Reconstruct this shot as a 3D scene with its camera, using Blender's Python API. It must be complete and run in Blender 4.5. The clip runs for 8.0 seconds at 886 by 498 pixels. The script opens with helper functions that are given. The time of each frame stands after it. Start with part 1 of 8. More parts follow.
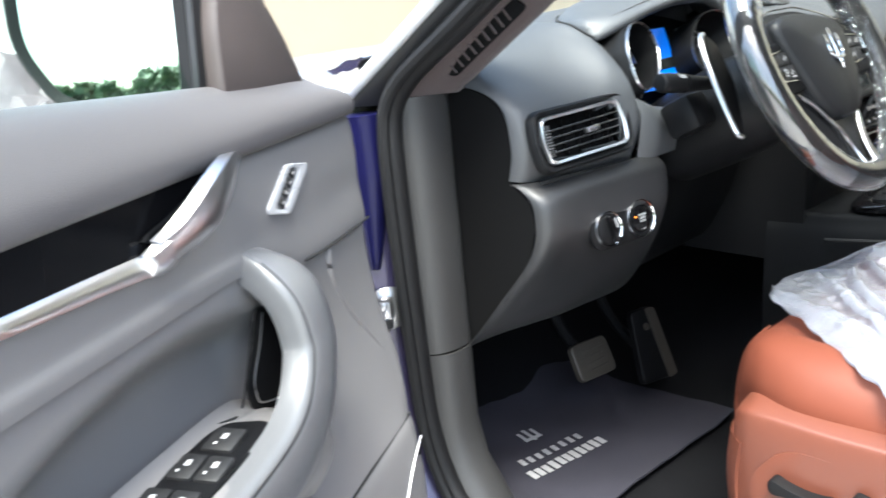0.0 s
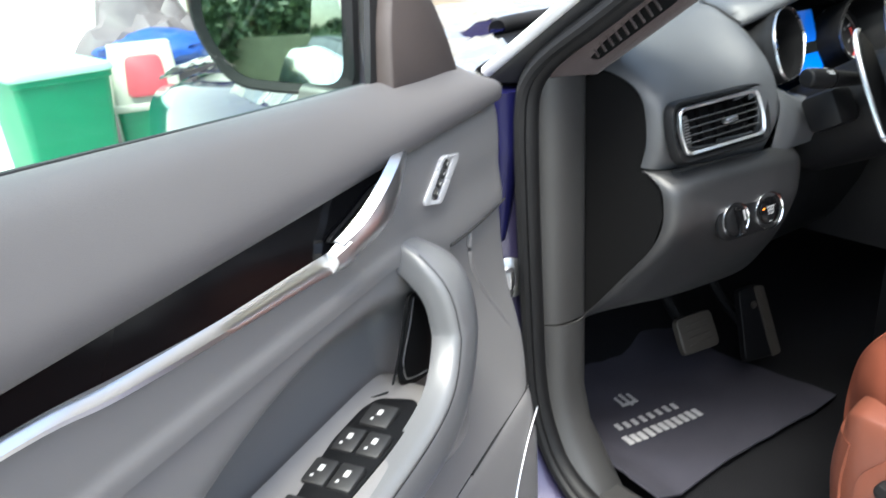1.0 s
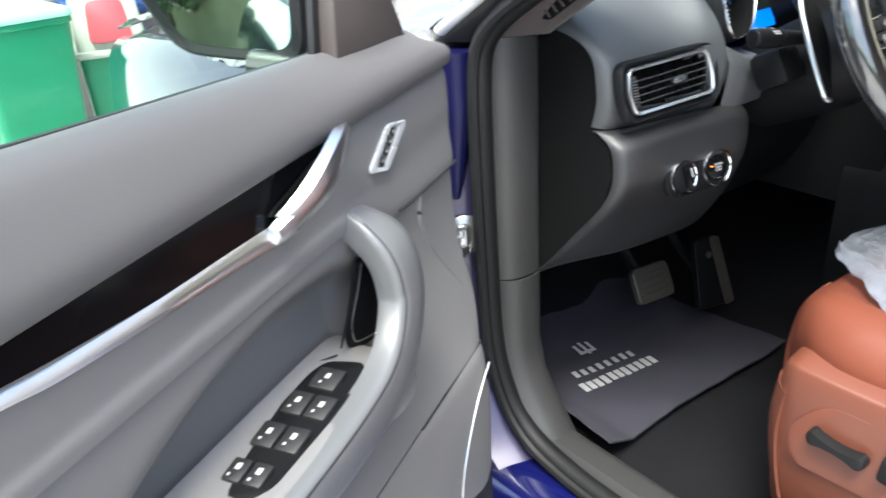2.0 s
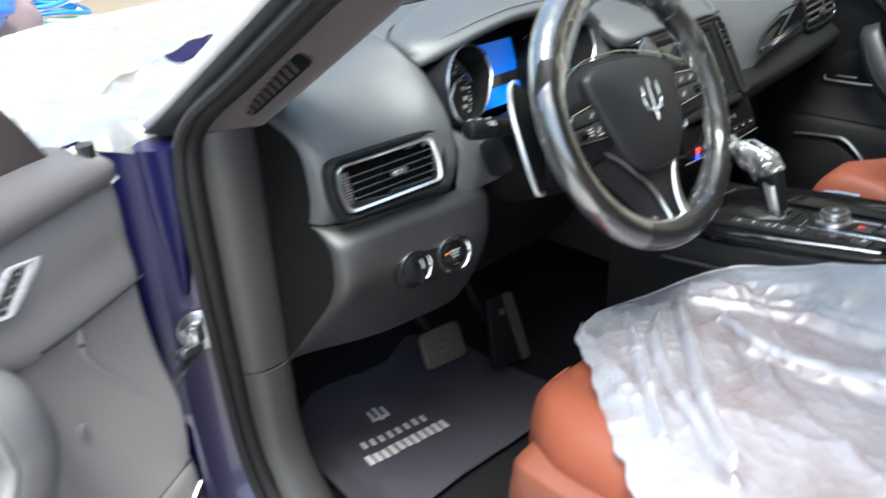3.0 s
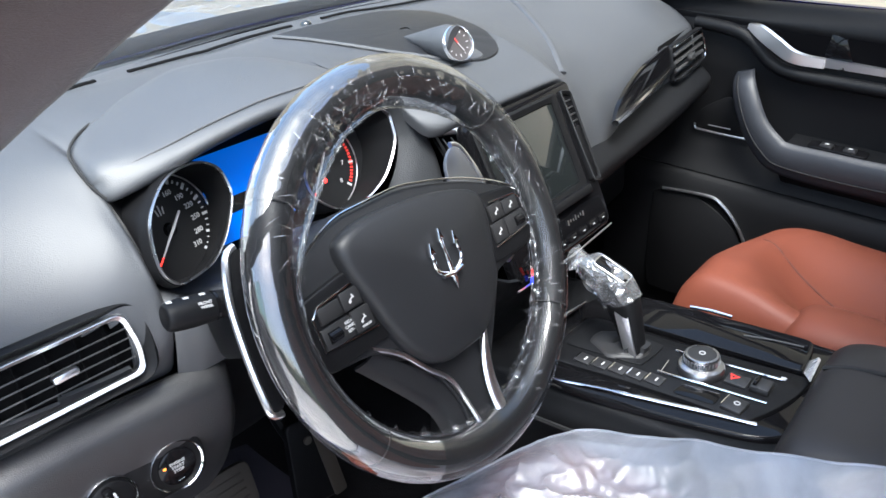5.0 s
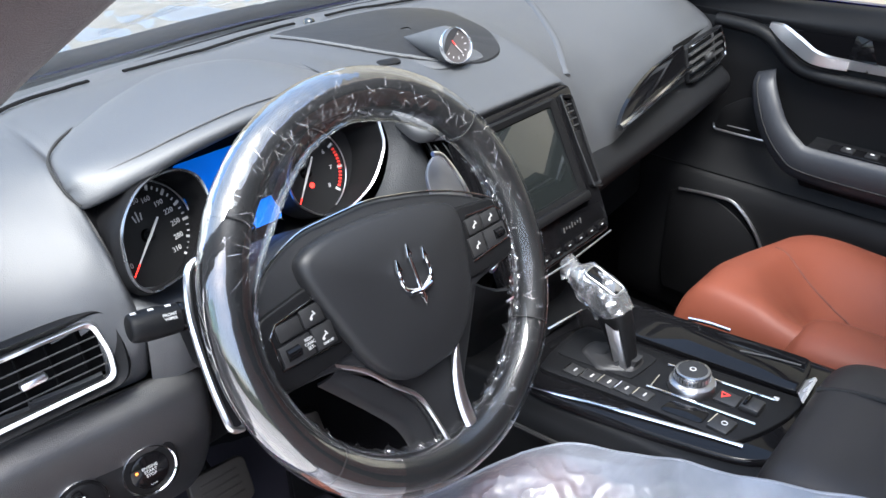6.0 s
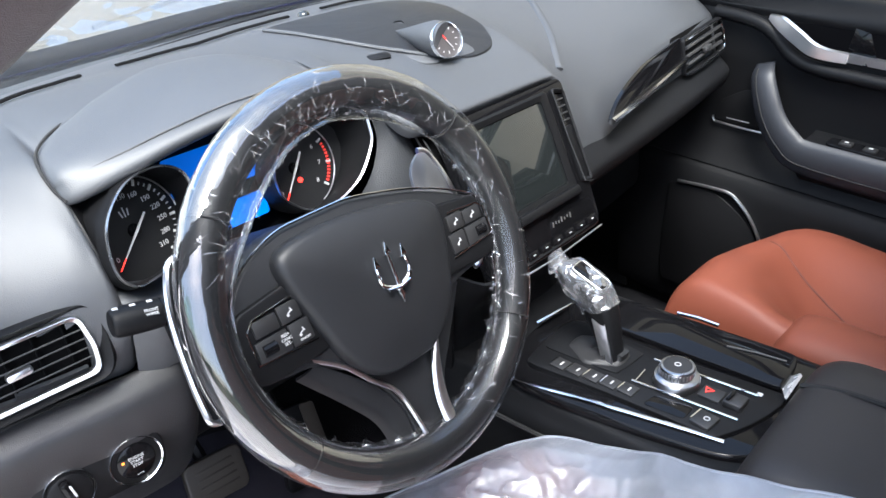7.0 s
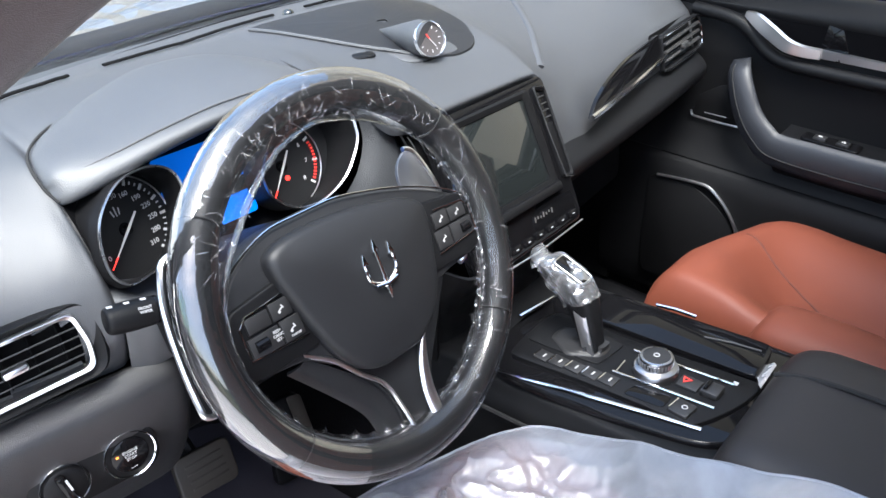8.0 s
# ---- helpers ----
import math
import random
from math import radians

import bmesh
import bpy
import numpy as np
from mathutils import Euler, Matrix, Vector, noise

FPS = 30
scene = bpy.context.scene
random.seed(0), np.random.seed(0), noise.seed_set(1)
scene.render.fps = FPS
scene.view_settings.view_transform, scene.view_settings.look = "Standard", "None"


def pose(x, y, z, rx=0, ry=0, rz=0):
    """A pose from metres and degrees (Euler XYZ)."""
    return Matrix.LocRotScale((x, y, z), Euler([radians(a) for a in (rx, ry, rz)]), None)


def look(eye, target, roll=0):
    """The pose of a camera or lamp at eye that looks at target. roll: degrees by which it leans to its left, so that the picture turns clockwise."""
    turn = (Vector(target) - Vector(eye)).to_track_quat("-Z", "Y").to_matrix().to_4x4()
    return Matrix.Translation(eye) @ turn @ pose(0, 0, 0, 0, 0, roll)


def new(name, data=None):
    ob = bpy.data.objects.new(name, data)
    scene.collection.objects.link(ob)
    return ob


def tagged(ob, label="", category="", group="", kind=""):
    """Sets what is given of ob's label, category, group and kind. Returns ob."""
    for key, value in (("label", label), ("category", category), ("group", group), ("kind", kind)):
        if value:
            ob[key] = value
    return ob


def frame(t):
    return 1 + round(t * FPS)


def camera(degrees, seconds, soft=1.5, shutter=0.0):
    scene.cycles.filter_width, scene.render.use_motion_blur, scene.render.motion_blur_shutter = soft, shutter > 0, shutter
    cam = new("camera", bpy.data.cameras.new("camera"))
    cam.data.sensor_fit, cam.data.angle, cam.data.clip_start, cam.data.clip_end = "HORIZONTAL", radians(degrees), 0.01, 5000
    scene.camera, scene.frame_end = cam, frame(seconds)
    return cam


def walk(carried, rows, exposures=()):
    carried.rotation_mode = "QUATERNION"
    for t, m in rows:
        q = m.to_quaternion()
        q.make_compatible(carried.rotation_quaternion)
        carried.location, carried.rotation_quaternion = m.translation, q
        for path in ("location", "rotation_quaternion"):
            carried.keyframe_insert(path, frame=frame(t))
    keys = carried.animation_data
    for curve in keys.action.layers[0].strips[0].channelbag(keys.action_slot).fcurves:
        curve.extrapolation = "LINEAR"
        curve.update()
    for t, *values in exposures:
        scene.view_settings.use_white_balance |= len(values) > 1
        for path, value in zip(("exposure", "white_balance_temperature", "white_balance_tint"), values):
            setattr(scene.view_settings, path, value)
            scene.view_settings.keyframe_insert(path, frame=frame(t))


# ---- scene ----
cam = camera(57.7, 8.0, shutter=0.5)
PATH = [
    (0, -1.4229, -0.4375, 1.1756, 72.911, 5.626, -43.751),
    (0.5, -1.4544, -0.4227, 1.2031, 71.801, 4.550, -39.474),
    (1, -1.4715, -0.4180, 1.2503, 68.207, 3.438, -36.664),
    (1.2, -1.4764, -0.4207, 1.2592, 66.357, 3.356, -36.013),
    (2.3, -1.4171, -0.4584, 1.2990, 63.077, 3.795, -41.128),
    (2.5, -1.3720, -0.4714, 1.3205, 62.828, 3.928, -43.331),
    (3, -1.1999, -0.5345, 1.3618, 63.312, 2.482, -44.618),
    (3.5, -1.0941, -0.5457, 1.3986, 64.310, 0.611, -45.085),
    (4, -0.9748, -0.4610, 1.4062, 64.431, 0.959, -48.324),
    (4.5, -0.8598, -0.3765, 1.4093, 62.594, 0.876, -52.466),
    (4.7, -0.8388, -0.3774, 1.4081, 61.735, 0.196, -52.426),
    (6, -0.7597, -0.4134, 1.4305, 59.711, -0.098, -48.527),
    (6.5, -0.7481, -0.4259, 1.4400, 59.129, -0.026, -47.816),
    (7, -0.7411, -0.4367, 1.4429, 58.715, 0.091, -47.563),
    (7.5, -0.7479, -0.4416, 1.4498, 58.293, -0.054, -48.078),
    (8, -0.7548, -0.4449, 1.4584, 58.099, -0.232, -48.835),
]
walk(cam, [(t, pose(*place)) for t, *place in PATH], [(0.0, 2.85, 6300, 2), (0.5, 2.72, 6400, 2), (1.0, 2.52, 6400, 2), (2.3, 2.50, 6400, 2), (3.5, 2.5, 6350, 2), (4.5, 2.55, 6100, 6), (6.0, 2.7, 6150, 9), (8.0, 2.7, 6150, 9)])

# ---- world, sun and exposure ----
SUN_UP, SUN_TURN = 67.0, 232.0
world = bpy.data.worlds.new("sky")
scene.world = world
world.use_nodes = True
wn = world.node_tree.nodes
sky = wn.new("ShaderNodeTexSky")
sky.sky_type, sky.sun_disc = "NISHITA", False
sky.sun_elevation, sky.sun_rotation = radians(SUN_UP), radians(SUN_TURN)
sky.air_density, sky.dust_density, sky.ozone_density = 1.0, 4.0, 1.0
world.node_tree.links.new(sky.outputs[0], wn["Background"].inputs[0])
wn["Background"].inputs[1].default_value = 0.15
sun = new("sun", bpy.data.lights.new("sun", "SUN"))
sun.data.energy, sun.data.angle, sun.data.color = 1.7, radians(24), (1.0, 0.985, 0.96)
sun_way = Vector((math.sin(radians(SUN_TURN)) * math.cos(radians(SUN_UP)), math.cos(radians(SUN_TURN)) * math.cos(radians(SUN_UP)), math.sin(radians(SUN_UP))))
sun.matrix_world = look(sun_way * 20, (0, 0, 0))


# ---- materials ----
def pbr(name, colour, rough=0.5, metal=0.0, grain=(0, 0), stain=(6, 0.12), coat=0.0, spec=0.5, rough_var=0.08, emit=0.0, sheen=0.0):
    """A surface with two scales of variation: fine grain relief, and broad stains in colour and gloss."""
    m = bpy.data.materials.new(name)
    m.use_nodes = True
    nodes, links = m.node_tree.nodes, m.node_tree.links
    b = nodes["Principled BSDF"]
    b.inputs["Metallic"].default_value = metal
    b.inputs["Coat Weight"].default_value = coat
    b.inputs["Coat Roughness"].default_value = 0.04
    b.inputs["Specular IOR Level"].default_value = spec
    b.inputs["Sheen Weight"].default_value = sheen
    b.inputs["Sheen Roughness"].default_value = 0.4
    where = nodes.new("ShaderNodeTexCoord")
    big = nodes.new("ShaderNodeTexNoise")
    big.inputs["Scale"].default_value, big.inputs["Detail"].default_value = stain[0], 4
    links.new(where.outputs["Object"], big.inputs["Vector"])
    mix = nodes.new("ShaderNodeMix")
    mix.data_type = "RGBA"
    mix.inputs["A"].default_value = (*[c * (1 - stain[1]) for c in colour], 1)
    mix.inputs["B"].default_value = (*[min(1, c * (1 + stain[1])) for c in colour], 1)
    links.new(big.outputs["Fac"], mix.inputs["Factor"])
    links.new(mix.outputs["Result"], b.inputs["Base Color"])
    rr = nodes.new("ShaderNodeMapRange")
    rr.inputs["To Min"].default_value, rr.inputs["To Max"].default_value = max(0.01, rough - rough_var), min(1, rough + rough_var)
    links.new(big.outputs["Fac"], rr.inputs["Value"])
    links.new(rr.outputs["Result"], b.inputs["Roughness"])
    if grain[1]:
        fine = nodes.new("ShaderNodeTexVoronoi")
        fine.inputs["Scale"].default_value = grain[0]
        links.new(where.outputs["Object"], fine.inputs["Vector"])
        bump = nodes.new("ShaderNodeBump")
        bump.inputs["Strength"].default_value, bump.inputs["Distance"].default_value = grain[1], 0.0006
        links.new(fine.outputs["Distance"], bump.inputs["Height"])
        links.new(bump.outputs["Normal"], b.inputs["Normal"])
    if emit:
        b.inputs["Emission Color"].default_value, b.inputs["Emission Strength"].default_value = (*colour, 1), emit
    return m


def clear(name, tint, gloss_rough, haze=0.0, crinkle=(0, 0), ior=1.45, rise=4.0):
    """Thin clear film or pane: see-through, with a gloss that grows towards the edge."""
    m = bpy.data.materials.new(name)
    m.use_nodes = True
    nodes, links = m.node_tree.nodes, m.node_tree.links
    nodes.remove(nodes["Principled BSDF"])
    thru, gloss, mix = nodes.new("ShaderNodeBsdfTransparent"), nodes.new("ShaderNodeBsdfGlossy"), nodes.new("ShaderNodeMixShader")
    thru.inputs["Color"].default_value = (*tint, 1)
    gloss.inputs["Roughness"].default_value = gloss_rough
    fr = nodes.new("ShaderNodeLayerWeight")
    steep, level = nodes.new("ShaderNodeMath"), nodes.new("ShaderNodeMath")
    steep.operation, steep.inputs[1].default_value = "POWER", rise
    level.operation, level.inputs[1].default_value, level.inputs[2].default_value = "MULTIPLY_ADD", 0.9, ((ior - 1) / (ior + 1)) ** 2
    links.new(fr.outputs["Facing"], steep.inputs[0])
    links.new(steep.outputs[0], level.inputs[0])
    links.new(level.outputs[0], mix.inputs[0])
    links.new(thru.outputs[0], mix.inputs[1])
    links.new(gloss.outputs[0], mix.inputs[2])
    last = mix
    if crinkle[1]:
        where, tex = nodes.new("ShaderNodeTexCoord"), nodes.new("ShaderNodeTexVoronoi")
        tex.feature = "F1"
        tex.inputs["Scale"].default_value = crinkle[0]
        soft = nodes.new("ShaderNodeTexNoise")
        soft.inputs["Scale"].default_value, soft.inputs["Detail"].default_value = crinkle[0] * 0.5, 3
        links.new(where.outputs["Object"], tex.inputs["Vector"])
        links.new(where.outputs["Object"], soft.inputs["Vector"])
        mul = nodes.new("ShaderNodeMath")
        mul.operation = "MULTIPLY"
        links.new(tex.outputs["Distance"], mul.inputs[0])
        links.new(soft.outputs["Fac"], mul.inputs[1])
        bump = nodes.new("ShaderNodeBump")
        bump.inputs["Strength"].default_value, bump.inputs["Distance"].default_value = crinkle[1], 0.02
        links.new(mul.outputs[0], bump.inputs["Height"])
        links.new(bump.outputs[0], gloss.inputs["Normal"])
        links.new(bump.outputs[0], fr.inputs["Normal"])
    if haze:
        milk, mix2 = nodes.new("ShaderNodeBsdfDiffuse"), nodes.new("ShaderNodeMixShader")
        milk.inputs["Color"].default_value = (0.8, 0.82, 0.85, 1)
        mix2.inputs[0].default_value = haze
        links.new(last.outputs[0], mix2.inputs[1])
        links.new(milk.outputs[0], mix2.inputs[2])
        last = mix2
    links.new(last.outputs[0], nodes["Material Output"].inputs[0])
    return m


def sheet_plastic(name):
    """Milky thin polythene: partly see-through, lets light through, shines on its folds."""
    m = bpy.data.materials.new(name)
    m.use_nodes = True
    nodes, links = m.node_tree.nodes, m.node_tree.links
    nodes.remove(nodes["Principled BSDF"])
    thru, white, back, gloss = (nodes.new("ShaderNodeBsdf" + k) for k in ("Transparent", "Diffuse", "Translucent", "Glossy"))
    thru.inputs[0].default_value = (0.97, 0.97, 1, 1)
    white.inputs[0].default_value = (0.40, 0.425, 0.48, 1)
    back.inputs[0].default_value = (0.42, 0.455, 0.53, 1)
    gloss.inputs["Roughness"].default_value = 0.33
    body, veil, shine = (nodes.new("ShaderNodeMixShader") for _ in range(3))
    body.inputs[0].default_value = 0.45
    links.new(white.outputs[0], body.inputs[1])
    links.new(back.outputs[0], body.inputs[2])
    where, tex = nodes.new("ShaderNodeTexCoord"), nodes.new("ShaderNodeTexNoise")
    tex.inputs["Scale"].default_value, tex.inputs["Detail"].default_value, tex.inputs["Distortion"].default_value = 9, 5, 1.2
    links.new(where.outputs["Object"], tex.inputs["Vector"])
    much = nodes.new("ShaderNodeMapRange")
    much.inputs["From Min"].default_value, much.inputs["From Max"].default_value = 0.35, 0.68
    much.inputs["To Min"].default_value, much.inputs["To Max"].default_value = 0.38, 0.66
    links.new(tex.outputs["Fac"], much.inputs["Value"])
    links.new(much.outputs[0], veil.inputs[0])
    links.new(thru.outputs[0], veil.inputs[1])
    links.new(body.outputs[0], veil.inputs[2])
    fr = nodes.new("ShaderNodeLayerWeight")
    steep, level = nodes.new("ShaderNodeMath"), nodes.new("ShaderNodeMath")
    steep.operation, steep.inputs[1].default_value = "POWER", 4.0
    level.operation, level.inputs[1].default_value, level.inputs[2].default_value = "MULTIPLY_ADD", 0.85, 0.09
    links.new(fr.outputs["Facing"], steep.inputs[0])
    links.new(steep.outputs[0], level.inputs[0])
    wr = nodes.new("ShaderNodeTexNoise")
    wr.inputs["Scale"].default_value, wr.inputs["Detail"].default_value, wr.inputs["Distortion"].default_value = 34, 6, 1.6
    links.new(where.outputs["Object"], wr.inputs["Vector"])
    bump = nodes.new("ShaderNodeBump")
    bump.inputs["Strength"].default_value, bump.inputs["Distance"].default_value = 0.45, 0.006
    links.new(wr.outputs["Fac"], bump.inputs["Height"])
    for sh in (gloss, fr):
        links.new(bump.outputs[0], sh.inputs["Normal"])
    links.new(level.outputs[0], shine.inputs[0])
    links.new(veil.outputs[0], shine.inputs[1])
    links.new(gloss.outputs[0], shine.inputs[2])
    links.new(shine.outputs[0], nodes["Material Output"].inputs[0])
    return m


BLACK_LEATHER = pbr("black_leather", (0.0085, 0.0089, 0.0100), 0.48, grain=(1500, 0.16), stain=(7, 0.15), spec=0.30)
SOFT_PAD = pbr("black_soft_pad", (0.0200, 0.0220, 0.0252), 0.60, grain=(1100, 0.30), stain=(5, 0.12), spec=0.82)
SOFT_PAD.node_tree.nodes["Principled BSDF"].inputs["IOR"].default_value = 1.55
LOWER_PAD = pbr("black_lower_pad", (0.0130, 0.0131, 0.0140), 0.44, grain=(1100, 0.30), stain=(5, 0.12), spec=0.6)
DOOR_BLACK = pbr("door_black", (0.0052, 0.0054, 0.0060), 0.52, grain=(1500, 0.15), stain=(6, 0.15), spec=0.13)
DOOR_LEATHER = pbr("door_leather", (0.122, 0.118, 0.118), 0.48, grain=(1500, 0.12), stain=(5, 0.12))
CROWN_LEATHER = pbr("crown_leather", (0.071, 0.067, 0.069), 0.52, grain=(1300, 0.25), stain=(5, 0.14))
DARK_PLASTIC = pbr("dark_plastic", (0.0040, 0.0041, 0.0046), 0.50, grain=(1600, 0.15), stain=(8, 0.15), spec=0.15)
GLOSS_DOOR = pbr("gloss_door_trim", (0.003, 0.003, 0.0035), 0.10, stain=(12, 0.1), spec=0.07, rough_var=0.03)
GRAB = pbr("grab_plastic", (0.09, 0.091, 0.095), 0.36, grain=(1500, 0.15), stain=(6, 0.08))
# near black: the shade deep in ducts, slots and gaps, put into the colour
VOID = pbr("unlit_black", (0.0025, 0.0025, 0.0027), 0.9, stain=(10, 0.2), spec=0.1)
LINING = pbr("lining_plastic", (0.020, 0.0195, 0.0195), 0.5, grain=(1500, 0.15), stain=(8, 0.15))
TRIM_PLASTIC = pbr("trim_plastic", (0.0225, 0.0225, 0.0225), 0.5, grain=(1500, 0.15), stain=(8, 0.15))
GLOSS_BLACK = pbr("gloss_black", (0.004, 0.004, 0.0045), 0.05, stain=(12, 0.1), rough_var=0.03, spec=0.17)
HOOD_HIDE = pbr("hood_leather", (0.031, 0.0335, 0.0375), 0.55, grain=(1100, 0.35), stain=(6, 0.14), spec=0.85)
SURROUND_HIDE = pbr("surround_leather", (0.017, 0.0185, 0.0205), 0.56, grain=(700, 0.6), stain=(6, 0.14), spec=0.6)
CHROME = pbr("chrome", (0.72, 0.73, 0.75), 0.14, 1.0, stain=(20, 0.06), rough_var=0.05)
SATIN = pbr("satin_metal", (0.66, 0.66, 0.67), 0.3, 1.0, stain=(15, 0.08))
TAN = pbr("tan_leather", (0.118, 0.033, 0.0185), 0.5, grain=(1200, 0.2), stain=(6, 0.12), spec=0.2)
TAN_SEAM = pbr("tan_seam", (0.07, 0.018, 0.009), 0.7)
RIM_HIDE = pbr("rim_leather", (0.007, 0.007, 0.0075), 0.5, grain=(900, 0.12), stain=(7, 0.15), spec=0.25)
ARM_HIDE = pbr("armrest_leather", (0.014, 0.0122, 0.0115), 0.5, grain=(1400, 0.2), stain=(6, 0.15), spec=0.35)
PULL_HIDE = pbr("pull_leather", (0.013, 0.0142, 0.0175), 0.46, grain=(1400, 0.2), stain=(6, 0.15), spec=0.4)
TAN_TRIM = pbr("tan_trim", (0.108, 0.033, 0.0190), 0.42, grain=(1500, 0.15), stain=(6, 0.1))
ALCANTARA = pbr("alcantara", (0.056, 0.043, 0.042), 0.9, grain=(1500, 0.5), stain=(14, 0.12), spec=0.2, sheen=0.25)
RUBBER = pbr("rubber", (0.008, 0.008, 0.0085), 0.55, stain=(10, 0.2))
BLUE_PAINT = pbr("blue_metallic_paint", (0.004, 0.005, 0.052), 0.12, 0.05, coat=1.0, stain=(9, 0.15))
# the same body blue twice: darkened as in shade, and violet with sky sheen
SHADED_PAINT = pbr("blue_paint_shaded", (0.0045, 0.0045, 0.034), 0.36, 0.1, coat=0.0, spec=0.25, stain=(9, 0.15))
SKYLIT_PAINT = pbr("blue_paint_skylit", (0.026, 0.022, 0.058), 0.34, 0.25, coat=0.4, stain=(9, 0.2))
CARPET = pbr("carpet", (0.006, 0.006, 0.007), 0.95, grain=(500, 1.0), stain=(20, 0.3), spec=0.1)
MAT_CLOTH = pbr("mat_cloth", (0.030, 0.029, 0.038), 0.9, grain=(900, 0.8), stain=(9, 0.18), spec=0.15)
PRINT = pbr("white_print", (0.32, 0.315, 0.32), 0.7, stain=(60, 0.1))
ICON = pbr("white_icon", (0.36, 0.36, 0.36), 0.5, stain=(60, 0.05))
RED = pbr("red_mark", (0.7, 0.04, 0.03), 0.4, stain=(60, 0.05))
GLOW_RED = pbr("red_lamp", (1.0, 0.03, 0.02), 0.4, emit=0.6, stain=(60, 0.05))
GLOW_BLUE = pbr("blue_lamp", (0.02, 0.05, 1.0), 0.4, emit=0.6, stain=(60, 0.05))
GLOW_ORANGE = pbr("orange_lamp", (1.0, 0.25, 0.03), 0.4, emit=0.4, stain=(60, 0.05))
SCREEN_BLUE = pbr("blue_display", (0.003, 0.12, 0.60), 0.3, emit=0.10, stain=(3, 0.05))
SCREEN_DARK = pbr("dark_display", (0.010, 0.012, 0.012), 0.05, coat=0.5, stain=(3, 0.05), rough_var=0.02)
STITCH = pbr("stitching", (0.05, 0.05, 0.052), 0.7)
SEAM = pbr("seam_shadow_gap", (0.006, 0.006, 0.006), 0.9)
HEADLINER = pbr("headliner", (0.05, 0.045, 0.044), 0.9, grain=(700, 0.3), spec=0.2)
MIRROR = pbr("mirror_glass", (0.86, 0.93, 0.9), 0.02, 1.0, stain=(4, 0.02), rough_var=0.01)
GLASS = clear("window_glass", (0.86, 0.92, 0.90), 0.02)
DOOR_GLASS = clear("door_window_glass", (0.60, 0.75, 0.68), 0.02)
SEAL = pbr("seal_rubber", (0.0045, 0.0045, 0.005), 0.6, stain=(10, 0.2), spec=0.25)
BRIGHT_STRIP = pbr("bright_strip", (0.74, 0.74, 0.75), 0.36, 0.35, stain=(20, 0.06))
SWITCH_METAL = pbr("switch_metal", (0.62, 0.62, 0.63), 0.28, 0.45, stain=(20, 0.06))
WRAP = clear("clear_wrap", (0.96, 0.97, 0.98), 0.04, haze=0.006, ior=2.1, rise=1.8)
TIGHT_WRAP = clear("tight_wrap", (0.96, 0.97, 0.98), 0.06, haze=0.002, ior=1.4, rise=3.4)
CLING = clear("clear_cling", (0.93, 0.94, 0.95), 0.07, haze=0.05, crinkle=(75, 0.7), ior=2.1, rise=2.4)
FILM = clear("clear_film", (0.95, 0.96, 0.97), 0.05, haze=0.006, crinkle=(90, 0.8), ior=1.7)
BONNET_FILM = clear("bonnet_film", (0.46, 0.43, 0.35), 0.06, haze=0.10, crinkle=(9, 1.0), ior=1.75, rise=2.6)
CREASE = clear("film_crease", (0.96, 0.97, 0.98), 0.08, haze=0.16, ior=2.8)
POLY = sheet_plastic("polythene")
STEEL = pbr("pedal_steel", (0.055, 0.048, 0.040), 0.55, 0.3, stain=(25, 0.25))
ZINC = pbr("hinge_zinc", (0.36, 0.36, 0.37), 0.3, 0.95, stain=(30, 0.15))


KNOB_METAL = pbr("knob_metal", (0.34, 0.34, 0.35), 0.28, 1.0, stain=(20, 0.1))
# pale grey of the right paddle: its sky reflection put into the colour
PADDLE = pbr("paddle_sky_sheen", (0.20, 0.20, 0.21), 0.38, 0.6, grain=(900, 0.1), stain=(12, 0.1))


# ---- shaping helpers ----
WORLD_OF = {}


def ease(a, b):
    """The slope between two steps, held back where they differ much, so that lines don't overshoot."""
    return Vector([0.5 * (p + q) if p * q > 0 and abs(p + q) < 6 * min(abs(p), abs(q)) else (math.copysign(3 * min(abs(p), abs(q)), p) if p * q > 0 else 0.0) for p, q in zip(a, b)])


def curve(points, n, closed=False):
    """n points along a smooth line through the given ones, even in their order."""
    p = [Vector(q) for q in points]
    k = len(p)
    spans = k if closed else k - 1
    out = []
    for i in range(n):
        f = i / n * spans if closed else i / (n - 1) * spans
        a = min(int(f), spans - 1)
        u = f - a
        at = (lambda j: p[j % k]) if closed else (lambda j: p[max(0, min(k - 1, j))])
        p0, p1, p2, p3 = at(a - 1), at(a), at(a + 1), at(a + 2)
        m1, m2 = ease(p1 - p0, p2 - p1), ease(p2 - p1, p3 - p2)
        h = (2 * u**3 - 3 * u**2 + 1, u**3 - 2 * u**2 + u, -2 * u**3 + 3 * u**2, u**3 - u**2)
        out.append(p1 * h[0] + m1 * h[1] + p2 * h[2] + m2 * h[3])
    return out


def skin(rows, closed=False, ends=False):
    """A sheet over rows of points; closed: each row is a ring; ends: rings at both ends are filled."""
    bm = bmesh.new()
    v = [[bm.verts.new(q) for q in row] for row in rows]
    n = len(rows[0])
    for a, b in zip(v, v[1:]):
        for i in range(n if closed else n - 1):
            j = (i + 1) % n
            bm.faces.new((a[i], a[j], b[j], b[i]))
    if ends:
        bm.faces.new(v[0][::-1])
        bm.faces.new(v[-1])
    return bm


